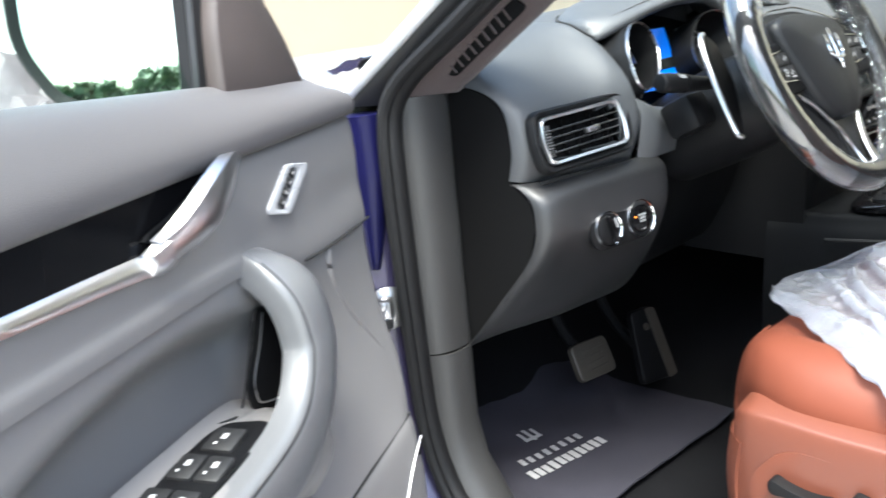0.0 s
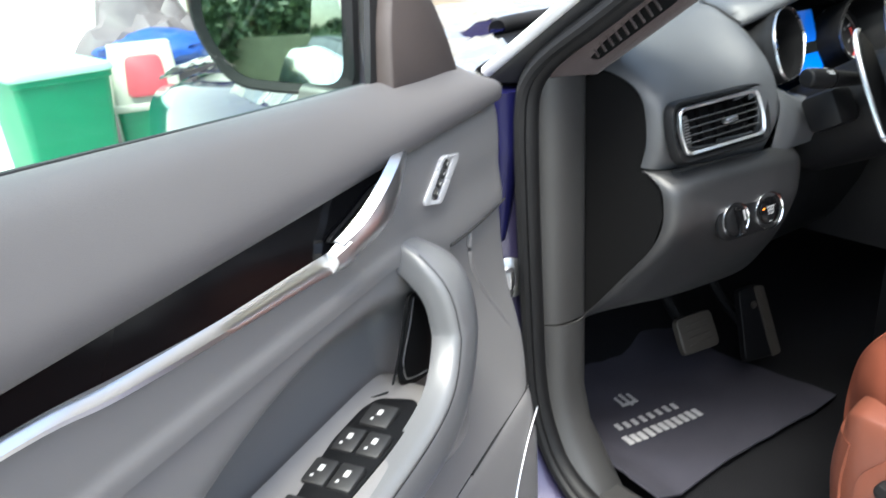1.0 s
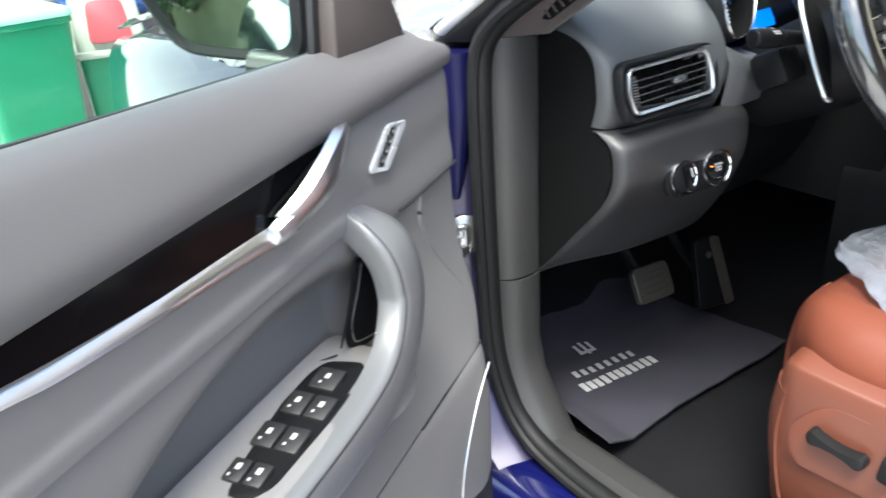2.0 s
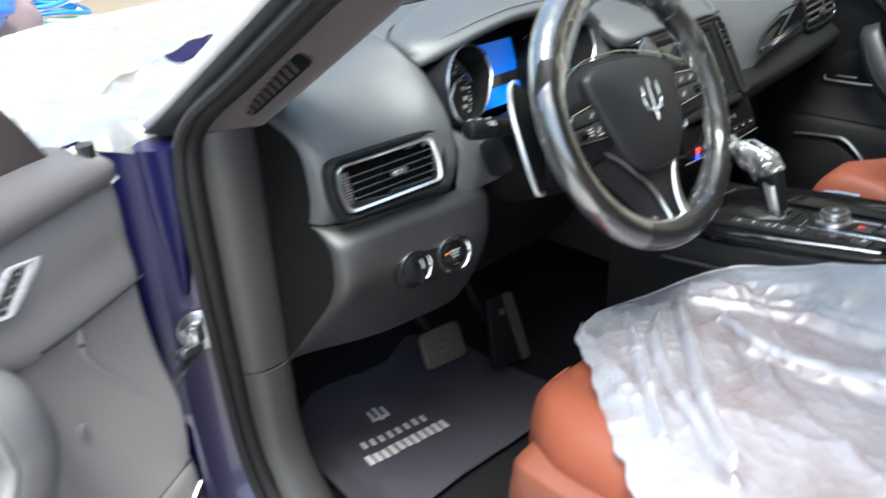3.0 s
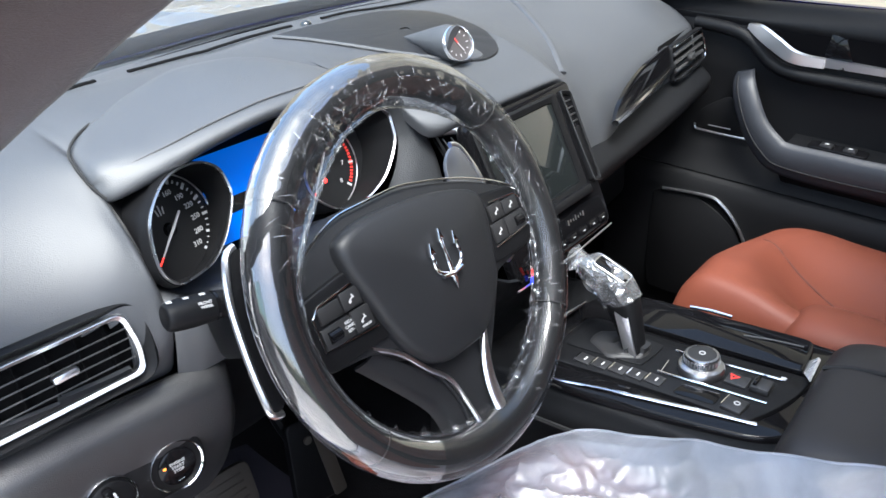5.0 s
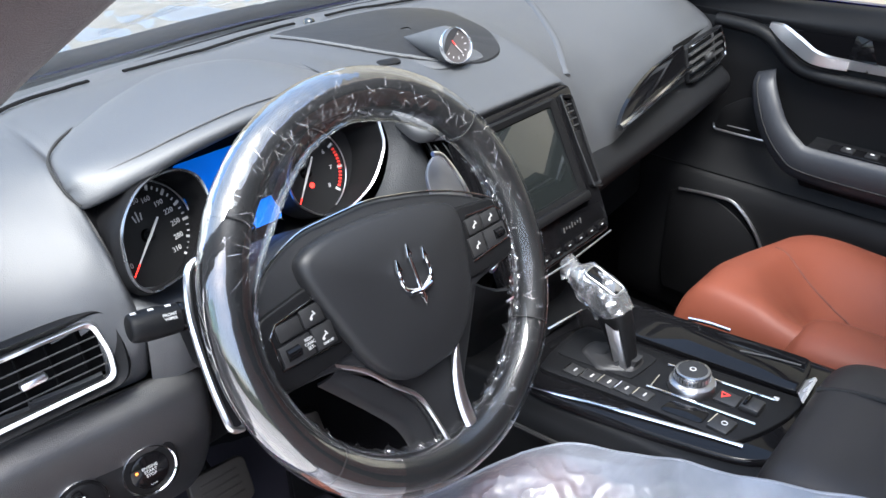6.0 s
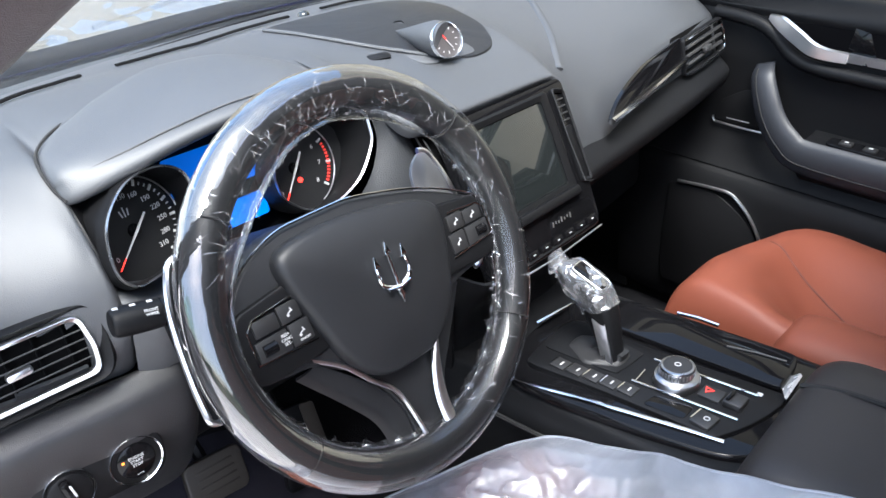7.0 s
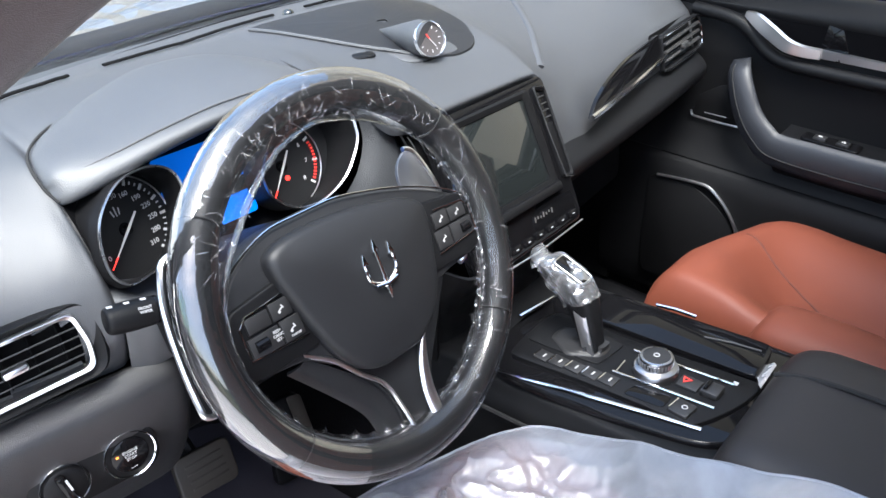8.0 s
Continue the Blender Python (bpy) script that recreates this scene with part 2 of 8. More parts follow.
def loft(sections, across, along, closed=False, ends=False, straight=False):
    """A smooth sheet over sections, each a line of control points."""
    lines = [curve(s, across, closed) for s in sections]
    if straight:
        return skin(lines, closed, ends)
    cols = [curve([ln[i] for ln in lines], along) for i in range(across)]
    return skin([[c[j] for c in cols] for j in range(along)], closed, ends)


def thick(bm, depth):
    bmesh.ops.recalc_face_normals(bm, faces=bm.faces)
    bmesh.ops.solidify(bm, geom=list(bm.faces), thickness=depth)
    return bm


def tube(path, radius, seg=8, closed=False, flat=1.0, up=(0, 0, 1)):
    """A round bar along a path; radius may be a list; flat squashes it along its local up."""
    p = [Vector(q) for q in path]
    n = len(p)
    rows = []
    for i in range(n):
        a, b = (p[i - 1], p[(i + 1) % n]) if closed else (p[max(0, i - 1)], p[min(n - 1, i + 1)])
        t = (b - a).normalized()
        side = t.cross(Vector(up))
        if side.length < 1e-4:
            side = t.cross(Vector((1, 0, 0)))
        side.normalize()
        top = side.cross(t)
        r = radius[i] if isinstance(radius, (list, tuple)) else radius
        rows.append([p[i] + side * math.cos(w) * r + top * math.sin(w) * r * flat for w in (k / seg * math.tau for k in range(seg))])
    if closed:
        rows.append(rows[0])
        bm = skin(rows, True)
        bmesh.ops.remove_doubles(bm, verts=bm.verts, dist=1e-6)
        return bm
    return skin(rows, True, True)


def rounded(points, radius=0.004, seg=4):
    """A flat outline with its corners rounded."""
    p = [Vector((*q, 0)) for q in points]
    out = []
    for i, c in enumerate(p):
        a, b = p[i - 1] - c, p[(i + 1) % len(p)] - c
        d = min(radius, a.length * 0.45, b.length * 0.45)
        s, e = c + a.normalized() * d, c + b.normalized() * d
        for k in range(seg + 1):
            u = k / seg
            out.append((s * (1 - u) ** 2 + c * 2 * u * (1 - u) + e * u * u).to_2d())
    return out


def plate(outline, depth, at=None, bevel=0.0, seg=2, dome=0.0):
    """A flat piece: the outline raised along local z from 0 to depth, its top edge rounded."""
    bm = bmesh.new()
    low = [bm.verts.new((q[0], q[1], 0)) for q in outline]
    rings = [low]
    steps = [(0.0, depth)] if not bevel else [(bevel * (1 - math.cos(k / seg * math.pi / 2)), depth - bevel + bevel * math.sin(k / seg * math.pi / 2)) for k in range(seg + 1)]
    c = sum((Vector((q[0], q[1])) for q in outline), Vector((0, 0))) / len(outline)
    size = max((Vector((q[0], q[1])) - c).length for q in outline)
    if dome:
        steps += [(size * f, depth + dome * (1 - (1 - f) ** 2)) for f in (0.25, 0.5, 0.75)]
    for inset, z in steps:
        ring = []
        for q in outline:
            w = Vector((q[0], q[1])) - c
            f = max(0.02, 1 - inset / max(size, 1e-6)) if inset else 1
            ring.append(bm.verts.new((*(c + w * f), z)))
        rings.append(ring)
    n = len(low)
    for a, b in zip(rings, rings[1:]):
        for i in range(n):
            bm.faces.new((a[i], a[(i + 1) % n], b[(i + 1) % n], b[i]))
    bm.faces.new(low[::-1])
    bm.faces.new(rings[-1])
    if at is not None:
        bm.transform(at)
    return bm


def frame_of(outer, inner, depth, at=None, lip=0.0):
    """A flat frame between two outlines with the same number of points, raised by depth."""
    bm = bmesh.new()
    n = len(outer)
    rings = [[bm.verts.new((q[0], q[1], z)) for q in o] for o, z in ((outer, 0), (outer, depth - lip), (([(a[0] * 0.7 + b[0] * 0.3, a[1] * 0.7 + b[1] * 0.3) for a, b in zip(outer, inner)]), depth), (inner, depth - lip), (inner, 0))]
    for a, b in zip(rings, rings[1:] + rings[:1]):
        for i in range(n):
            bm.faces.new((a[i], a[(i + 1) % n], b[(i + 1) % n], b[i]))
    if at is not None:
        bm.transform(at)
    return bm


def turned(profile, seg=24, at=None):
    """A turned piece: (radius, height) pairs round local z."""
    rows = [[(r * math.cos(w), r * math.sin(w), z) for w in (k / seg * math.tau for k in range(seg))] for r, z in profile]
    bm = skin(rows, True, True)
    if at is not None:
        bm.transform(at)
    return bm


def block(x, y, z, at=None, bevel=0.002):
    """A rounded block centred on its origin."""
    bm = bmesh.new()
    bmesh.ops.create_cube(bm, size=1.0)
    bmesh.ops.scale(bm, vec=(x, y, z), verts=bm.verts)
    if bevel:
        bmesh.ops.bevel(bm, geom=list(bm.edges), offset=min(bevel, x * 0.4, y * 0.4, z * 0.4), segments=2, affect="EDGES", profile=0.5)
    if at is not None:
        bm.transform(at)
    return bm


def words(text, size, at, depth=0.0003):
    """Lettering in the built-in font, lying in local xy, centred."""
    c = bpy.data.curves.new("lettering", "FONT")
    c.body, c.size, c.extrude, c.align_x, c.align_y, c.resolution_u = text, size, depth, "CENTER", "CENTER", 2
    tmp = bpy.data.objects.new("lettering", c)
    bm = bmesh.new()
    me = tmp.to_mesh()
    bm.from_mesh(me)
    tmp.to_mesh_clear()
    bpy.data.objects.remove(tmp)
    bm.transform(at)
    return bm


def merged(*parts):
    """Several shapes of one piece, joined."""
    out = bmesh.new()
    for b in parts:
        me = bpy.data.meshes.new("tmp")
        b.to_mesh(me)
        b.free()
        out.from_mesh(me)
        bpy.data.meshes.remove(me)
    return out


def part(name, bm, material, parent=None, label="", smooth=True, sharp=40):
    """Links a bmesh as one mesh object under a thing or a part (or on its own)."""
    bmesh.ops.recalc_face_normals(bm, faces=bm.faces)
    lo = [min(v.co[i] for v in bm.verts) for i in range(3)]
    hi = [max(v.co[i] for v in bm.verts) for i in range(3)]
    c = Vector([(a + b) / 2 for a, b in zip(lo, hi)])
    bmesh.ops.translate(bm, vec=-c, verts=bm.verts)
    if smooth:
        for f in bm.faces:
            f.smooth = True
        lim = radians(sharp)
        for e in bm.edges:
            if len(e.link_faces) == 2 and e.calc_face_angle(0) > lim:
                e.smooth = False
    me = bpy.data.meshes.new(name)
    bm.to_mesh(me)
    bm.free()
    me.materials.append(material)
    ob = new(name, me)
    ob.matrix_basis = Matrix.Translation(c)
    WORLD_OF[ob] = Matrix.Translation(c)
    if parent is not None:
        ob.parent = parent
        ob.matrix_parent_inverse = WORLD_OF[parent].inverted()
    if label:
        tagged(ob, label)
    return ob


def thing(name, base, label, category, group="", kind=""):
    ob = new(name)
    ob.empty_display_size = 0.05
    ob.matrix_basis = Matrix.Translation(base)
    WORLD_OF[ob] = Matrix.Translation(base)
    return tagged(ob, label, category, group, kind)


def facing(origin, right, normal):
    """A pose whose local x is right, local z the normal."""
    z = Vector(normal).normalized()
    x = Vector(right)
    x = (x - z * x.dot(z)).normalized()
    y = z.cross(x)
    return Matrix.Translation(origin) @ Matrix((x, y, z)).transposed().to_4x4()


def circle(r, n=32, rx=None):
    return [(r * math.cos(k / n * math.tau), (rx or r) * math.sin(k / n * math.tau)) for k in range(n)]

# ---- the car's body ----
RISE = Vector((0.14, -0.811, 0.568))  # the way up the windscreen pillar
car = thing("car_body", (0, 0, 0.2), "dark blue metallic SUV body parked on pale paving", "car")


def mirrored(bm):
    bmesh.ops.scale(bm, vec=(-1, 1, 1), verts=bm.verts)
    bmesh.ops.reverse_faces(bm, faces=bm.faces)
    return bm


def both_sides(name, make, material, label=""):
    part(name, make(), material, car, label)
    part(name, mirrored(make()), material, car, label)


def pillar_rows(section, ks, bend=True):
    """Sections (x, y, z offsets) carried up the pillar; it leans inwards towards the roof."""
    rows = []
    for k in ks:
        lean = max(0.0, k - 0.3) ** 2 * 0.35 if bend else 0.0
        turn = min(1.0, max(0.0, k / 0.1))
        rows.append([Vector(q) + RISE * k + Vector((lean, 0.02 * turn * max(0.0, min(1.0, (-0.70 - q[0]) / 0.04)) if q[1] < 0.36 else 0.0, 0)) for q in section])
    return rows


KS = [k * 0.075 for k in range(14)]


def pillar_trim():
    sec = [(-0.766, 0.345, 1.066), (-0.756, 0.330, 1.068), (-0.728, 0.318, 1.068), (-0.702, 0.306, 1.067), (-0.692, 0.316, 1.067), (-0.69, 0.345, 1.067)]
    return skin([curve(r, 14) for r in pillar_rows(sec, KS)])


def pillar_core():
    sec = [(-0.80, 0.40, 1.07), (-0.79, 0.375, 1.07), (-0.772, 0.35, 1.07), (-0.75, 0.36, 1.07), (-0.70, 0.36, 1.07), (-0.70, 0.41, 1.08), (-0.75, 0.425, 1.085)]
    return skin([curve(r, 20, True) for r in pillar_rows(sec, [-0.02] + KS)], True, True)


both_sides("pillar_core", pillar_core, RUBBER, "black windscreen pillar")
trim_left = part("pillar_trim", thick(pillar_trim(), -0.003), ALCANTARA, car, "brown-grey suede pillar lining")
part("pillar_trim", thick(mirrored(pillar_trim()), 0.003), ALCANTARA, car, "brown-grey suede pillar lining")
part("trim_edge", tube(curve([(-0.766, 0.344, 1.066), (-0.756, 0.329, 1.067), (-0.728, 0.317, 1.067), (-0.702, 0.305, 1.066), (-0.692, 0.315, 1.066)], 16), 0.0016), TRIM_PLASTIC, trim_left)
# the long chrome strip beside the windscreen
part("windscreen_strip", tube([Vector((-0.802, 0.402, 1.074)) + RISE * k + Vector((max(0, k - 0.3) ** 2 * 0.35, 0, 0)) for k in KS], 0.0115, 12, flat=0.7), BRIGHT_STRIP, car, "bright metal windscreen strip")
part("windscreen_strip", mirrored(tube([Vector((-0.806, 0.404, 1.074)) + RISE * k + Vector((max(0, k - 0.3) ** 2 * 0.35, 0, 0)) for k in KS], 0.0095, 10, flat=0.8)), BRIGHT_STRIP, car, "bright metal windscreen strip")
# side-window demister grille in the pillar lining
grille_at = facing((-0.724, 0.288, 1.100), RISE, (-0.625, -0.35, -0.344))
slot = rounded([(-0.006, -0.0125), (0.128, -0.0125), (0.121, 0.0125), (-0.013, 0.0125)], 0.009)
grille = part("demister_grille", plate(slot, 0.002, grille_at @ pose(0, 0, 0.005), 0.0005), VOID, trim_left, "black slotted demister grille")
for k in range(9):
    part("grille_slat", block(0.0022, 0.018, 0.003, grille_at @ pose(0.004 + 0.0125 * k, 0, 0.0085, 0, 0, -12), 0.0008), ALCANTARA, grille)


def door_seal(off=0.0):
    pts = [Vector((-0.776, 0.352, 1.07)) + RISE * k + Vector((max(0, k - 0.3) ** 2 * 0.35, 0, 0)) for k in (0.95, 0.75, 0.55, 0.35, 0.15, 0.03)]
    pts += [Vector(q) for q in ((-0.782, 0.350, 1.03), (-0.786, 0.348, 0.96), (-0.784, 0.348, 0.83), (-0.778, 0.350, 0.68), (-0.775, 0.338, 0.57), (-0.772, 0.295, 0.49), (-0.77, 0.21, 0.452), (-0.77, 0.0, 0.444), (-0.77, -0.6, 0.444))]
    return [p + Vector((off, off * 0.4, 0)) for p in pts]


part("door_seal", tube(curve(door_seal(), 70), 0.0165, 12, up=(1, 0, 0)), SEAL, car, "black rubber door seal")
part("door_seal", tube(curve(door_seal(-0.017), 70), 0.008, 8, up=(1, 0, 0)), SEAL, car, "black rubber door seal lip")


# grey lining between the seal and the dashboard's end, in two pieces
def lining(zs, belly=0.0):
    rows = []
    for z in zs:
        low = max(0.0, 0.56 - z)
        back = low * 0.75
        rows.append(curve([(-0.774, 0.352 - back, z), (-0.763, 0.333 - back, z), (-0.745, 0.324 - back - belly, z), (-0.722, 0.322 - back - belly, z), (-0.703, 0.326 - back, z), (-0.694, 0.345 - back, z)], 14))
    return thick(skin(rows), -0.003)


upper = part("pillar_lining", lining([1.066, 1.0, 0.93, 0.86, 0.79, 0.717]), LINING, car, "dark grey plastic lining below the windscreen pillar")
part("clip_mark", plate(circle(0.004, 12), 0.001, facing((-0.7245, 0.3205, 0.948), (1, 0, 0), (0, -1, 0)), 0.0004), RUBBER, upper)
part("kick_lining", lining([0.7145, 0.66, 0.6, 0.54, 0.49, 0.45], 0.004), LINING, car, "dark grey plastic sill end lining")
part("sill_lining", thick(loft([[(-0.765, y, 0.437), (-0.745, y, 0.462), (-0.715, y, 0.462), (-0.698, y, 0.44), (-0.69, y, 0.39)] for y in (0.25, 0.1, -0.2, -0.5, -0.9)], 14, 16), -0.003), LINING, car, "dark grey plastic sill lining")

# painted door opening, wing and bonnet
def jamb(levels, section):
    return skin([curve([(x, y + o, z) for x, y in section], 12) for z, o in levels])


HIGH, LOW_JAMB = ((1.045, 0.0), (1.02, 0.0), (1.0, 0.0), (0.94, 0.0), (0.87, 0.0)), ((0.87, 0.0), (0.80, 0.0), (0.72, 0.0), (0.65, 0.0), (0.55, -0.012), (0.47, -0.06), (0.42, -0.13), (0.40, -0.3))
INNER, OUTER = ((-0.772, 0.360), (-0.800, 0.373), (-0.832, 0.392)), ((-0.832, 0.392), (-0.848, 0.425), (-0.868, 0.46), (-0.885, 0.485))
# one blue paint; sky sheen and shade are put into the two tones
part("door_jamb", jamb(HIGH + LOW_JAMB[1:], INNER), SKYLIT_PAINT, car, "blue painted inner door opening, violet sky sheen in its colour")
part("door_jamb", jamb(HIGH + LOW_JAMB[1:4], OUTER), SHADED_PAINT, car, "deep blue painted outer door opening, shade in its colour")
part("door_jamb", jamb(LOW_JAMB[3:], OUTER), SKYLIT_PAINT, car, "blue painted lower door opening, violet sky sheen in its colour")
part("hinge_pillar_edge", tube(curve([(-0.797, 0.388, 1.05), (-0.797, 0.386, 0.99), (-0.801, 0.384, 0.94), (-0.805, 0.382, 0.89), (-0.809, 0.381, 0.845)], 24), [0.033 - 0.003 * min(1, k / 8) - 0.024 * max(0.0, (k - 8) / 15) for k in range(24)], 16, up=(1, 0, 0)), SHADED_PAINT, car, "deep blue painted hinge pillar, shade in its colour")
part("jamb_rubber", tube(curve([(-0.872, 0.43, 1.06), (-0.868, 0.43, 0.9), (-0.866, 0.43, 0.75), (-0.862, 0.42, 0.6), (-0.858, 0.39, 0.48)], 20), 0.012, 8, up=(1, 0, 0)), RUBBER, car, "black rubber gap strip")


def bonnet_sheet():
    """Thin film over the bonnet, wrinkled, just clear of the paint."""
    rows = []
    for y, w, z in ((0.716, 0.80, 1.063), (0.85, 0.84, 1.066), (1.1, 0.87, 1.05), (1.4, 0.86, 1.01), (1.7, 0.8, 0.94)):
        rows.append([(-w * 1.05, y - 0.17 * (1.9 - y) / 1.2, z - 0.017), (-w * 0.86, y - 0.06, z + 0.006), (-w * 0.6, y, z + 0.018), (-w * 0.3, y, z + 0.022), (0, y, z + 0.028), (w * 0.3, y, z + 0.022), (w * 0.6, y, z + 0.018), (w * 0.86, y - 0.06, z + 0.006), (w * 1.05, y - 0.17 * (1.9 - y) / 1.2, z - 0.017)])
    bm = loft(rows, 120, 80)
    for v in bm.verts:
        q = v.co
        bend = noise.noise(Vector((q.x * 5, q.y * 4, 2))) * 0.5
        ridge = 1 - abs(noise.noise(Vector((q.x * 11 + bend * 2, q.y * 8 - bend * 3, 5))))
        v.co.z += 0.009 + 0.010 * ridge ** 3 + 0.004 * noise.noise(Vector((q.x * 26, q.y * 22, 8)))
    return thick(bm, 0.001)


def wing():
    rows = []
    for y, w, top in ((0.47, 0.90, 1.045), (0.62, 0.93, 1.04), (0.9, 0.955, 1.02), (1.25, 0.95, 0.985), (1.6, 0.90, 0.93), (1.85, 0.8, 0.86)):
        rows.append(curve([(-w + 0.05, y, top + 0.002), (-w + 0.025, y, top - 0.012), (-w, y, top - 0.06), (-w - 0.012, y, top - 0.2), (-w - 0.01, y, 0.6), (-w + 0.02, y, 0.4)], 16))
    return thick(skin(rows), 0.003)


both_sides("wing", wing, BLUE_PAINT, "dark blue front wing")


def bonnet():
    rows = []
    for y, w, z in ((0.70, 0.80, 1.062), (0.85, 0.84, 1.066), (1.1, 0.87, 1.05), (1.4, 0.86, 1.01), (1.7, 0.8, 0.94), (1.9, 0.7, 0.86)):
        rows.append(curve([(-w, y - 0.16 * (1.9 - y) / 1.2, z - 0.022), (-w * 0.86, y - 0.06, z + 0.004), (-w * 0.6, y, z + 0.018), (-w * 0.3, y, z + 0.022), (0, y, z + 0.028), (w * 0.3, y, z + 0.022), (w * 0.6, y, z + 0.018), (w * 0.86, y - 0.06, z + 0.004), (w, y - 0.16 * (1.9 - y) / 1.2, z - 0.022)], 33))
    return thick(skin(rows), 0.003)


part("bonnet", bonnet(), BLUE_PAINT, car, "dark blue bonnet reflecting the sky")
bonnet_cover = thing("bonnet_film", (0, 1.2, 1.08), "crumpled clear protective film lying over the bonnet", "plastic film")
bonnet_film = part("film_sheet", bonnet_sheet(), BONNET_FILM, bonnet_cover, "wrinkled clear film")
bonnet_film.visible_shadow = False
flap_rows = []
for i in range(40):
    y = 0.418 + 0.497 * i / 39
    edge = -0.955 + 0.05 * max(0.0, 0.62 - y) / 0.165
    wide = 0.235 + 0.085 * min(1.0, max(0.0, (y - 0.49) / 0.12))
    flap_rows.append([Vector((edge + wide * k / 29, y, 1.058 + 0.022 * (k / 29) ** 2 - 0.020 * max(0.0, y - 0.6) - 0.05 * max(0.0, 1 - k / 7) ** 2 - 0.05 * max(0.0, (0.468 - y) / 0.05) ** 2 + 0.010 * (1 - abs(noise.noise(Vector((k * 0.21, y * 13, 3))))) ** 3 + 0.004 * noise.noise(Vector((k * 0.5, y * 30, 6))))) for k in range(30)])
flap = part("wing_flap", thick(skin(flap_rows), 0.001), BONNET_FILM, bonnet_cover, "wrinkled film drawn over the wing")
flap.visible_shadow = False
part("bonnet_seal", tube(curve([(-0.53, 0.704, 1.080), (-0.48, 0.712, 1.084), (-0.24, 0.714, 1.088), (0, 0.714, 1.094), (0.24, 0.714, 1.088), (0.48, 0.712, 1.084), (0.62, 0.688, 1.076)], 50), 0.015, 12), SEAL, car, "black rubber seal along the bonnet's rear edge")
part("cowl", thick(loft([[(x, 0.75 - 0.5 * (x / 0.8) ** 4 * 0.42, 1.076 - 0.035 * (x / 0.8) ** 4), (x, 0.70 - 0.5 * (x / 0.8) ** 4 * 0.42, 1.072 - 0.025 * (x / 0.8) ** 4), (x, 0.66 - 0.5 * (x / 0.8) ** 4 * 0.42, 1.06), (x, 0.63 - 0.5 * (x / 0.8) ** 4 * 0.42, 1.075), (x, 0.60 - 0.5 * (x / 0.8) ** 4 * 0.42, 1.08)] for x in (-0.78, -0.6, -0.3, 0, 0.3, 0.6, 0.78)], 8, 30), 0.003), DARK_PLASTIC, car, "black plastic cowl under the windscreen")

# hinge and check strap on the door opening
hinge = part("door_hinge", turned([(0.0, 0.0), (0.030, 0.0), (0.030, 0.003), (0.027, 0.005), (0.0, 0.005)], 32, facing((-0.803, 0.3715, 0.790), (0.5, -1, 0), (-0.5, -0.86, 0.05))), ZINC, car, "zinc-plated hinge plate")
hinge_at = facing((-0.806, 0.367, 0.789), (0, 0, 1), (-0.8, -0.6, 0))
part("hinge_leaf", block(0.03, 0.018, 0.024, hinge_at @ pose(0.006, 0, 0.012), 0.005), ZINC, hinge)
part("hinge_arm", block(0.014, 0.016, 0.06, hinge_at @ pose(-0.006, 0.0, 0.035, 0, 20, 0), 0.004), ZINC, hinge)
part("hinge_bolt", turned([(0, 0), (0.008, 0), (0.008, 0.006), (0.005, 0.008), (0, 0.008)], 6, hinge_at @ pose(0.014, 0.004, 0.02)), ZINC, hinge)
part("check_strap", tube([(-0.815, 0.358, 0.778), (-0.844, 0.342, 0.768), (-0.875, 0.325, 0.757)], 0.008, 8, flat=0.5), RUBBER, car, "black door check strap")

# floor, bulkhead, tunnel and shell round the cabin
part("cabin_floor", thick(loft([[(x, -1.6, 0.385), (x, -0.4, 0.385), (x, 0.2, 0.385), (x, 0.42, 0.39), (x, 0.55, 0.43), (x, 0.68, 0.56), (x, 0.74, 0.75), (x, 0.74, 1.05)] for x in (-0.72, -0.3, 0.0, 0.3, 0.72)], 40, 8), 0.01), CARPET, car, "black carpeted cabin floor and bulkhead")


def windscreen():
    rows = []
    for k in (0.0, 0.2, 0.4, 0.6, 0.8, 1.0):
        e = Vector((-0.745, 0.425, 1.085)) + RISE * k + Vector((max(0, k - 0.3) ** 2 * 0.35, 0, 0))
        mid = Vector((0, 0.64 - 0.88 * k, 1.085 + 0.56 * k))
        q = Vector((e.x * 0.62, (e.y * 0.33 + mid.y * 0.67), mid.z))
        rows.append(curve([e, q, mid, Vector((-q.x, q.y, q.z)), Vector((-e.x, e.y, e.z))], 25))
    return rows


ws = part("windscreen", skin(windscreen()), GLASS, car, "clear curved windscreen")
ws.visible_shadow = False
base, up1 = windscreen()[0], windscreen()[1]
part("windscreen_foot", thick(skin([[p + Vector((0, -0.10, 0.004)) for p in base], [p + Vector((0, -0.03, 0.0)) for p in base], [p + Vector((0, 0.04, -0.012)) for p in base]]), 0.003), RUBBER, car, "black foam strip at the windscreen's foot")
part("windscreen_border", skin([[p + (q - p) * -0.02 + Vector((0, -0.003, -0.002)) for p, q in zip(base, up1)], [p + (q - p) * 0.27 + Vector((0, -0.003, -0.002)) for p, q in zip(base, up1)]]), RUBBER, car, "black printed windscreen border")


def roof():
    rows = []
    for y, z, w in ((-0.40, 1.632, 0.57), (-0.6, 1.655, 0.60), (-1.0, 1.665, 0.62), (-1.5, 1.655, 0.62), (-2.1, 1.60, 0.58)):
        rows.append(curve([(-w - 0.05, y, z - 0.05), (-w, y, z - 0.012), (-w * 0.6, y, z + 0.02), (0, y, z + 0.03), (w * 0.6, y, z + 0.02), (w, y, z - 0.012), (w + 0.05, y, z - 0.05)], 21))
    return rows


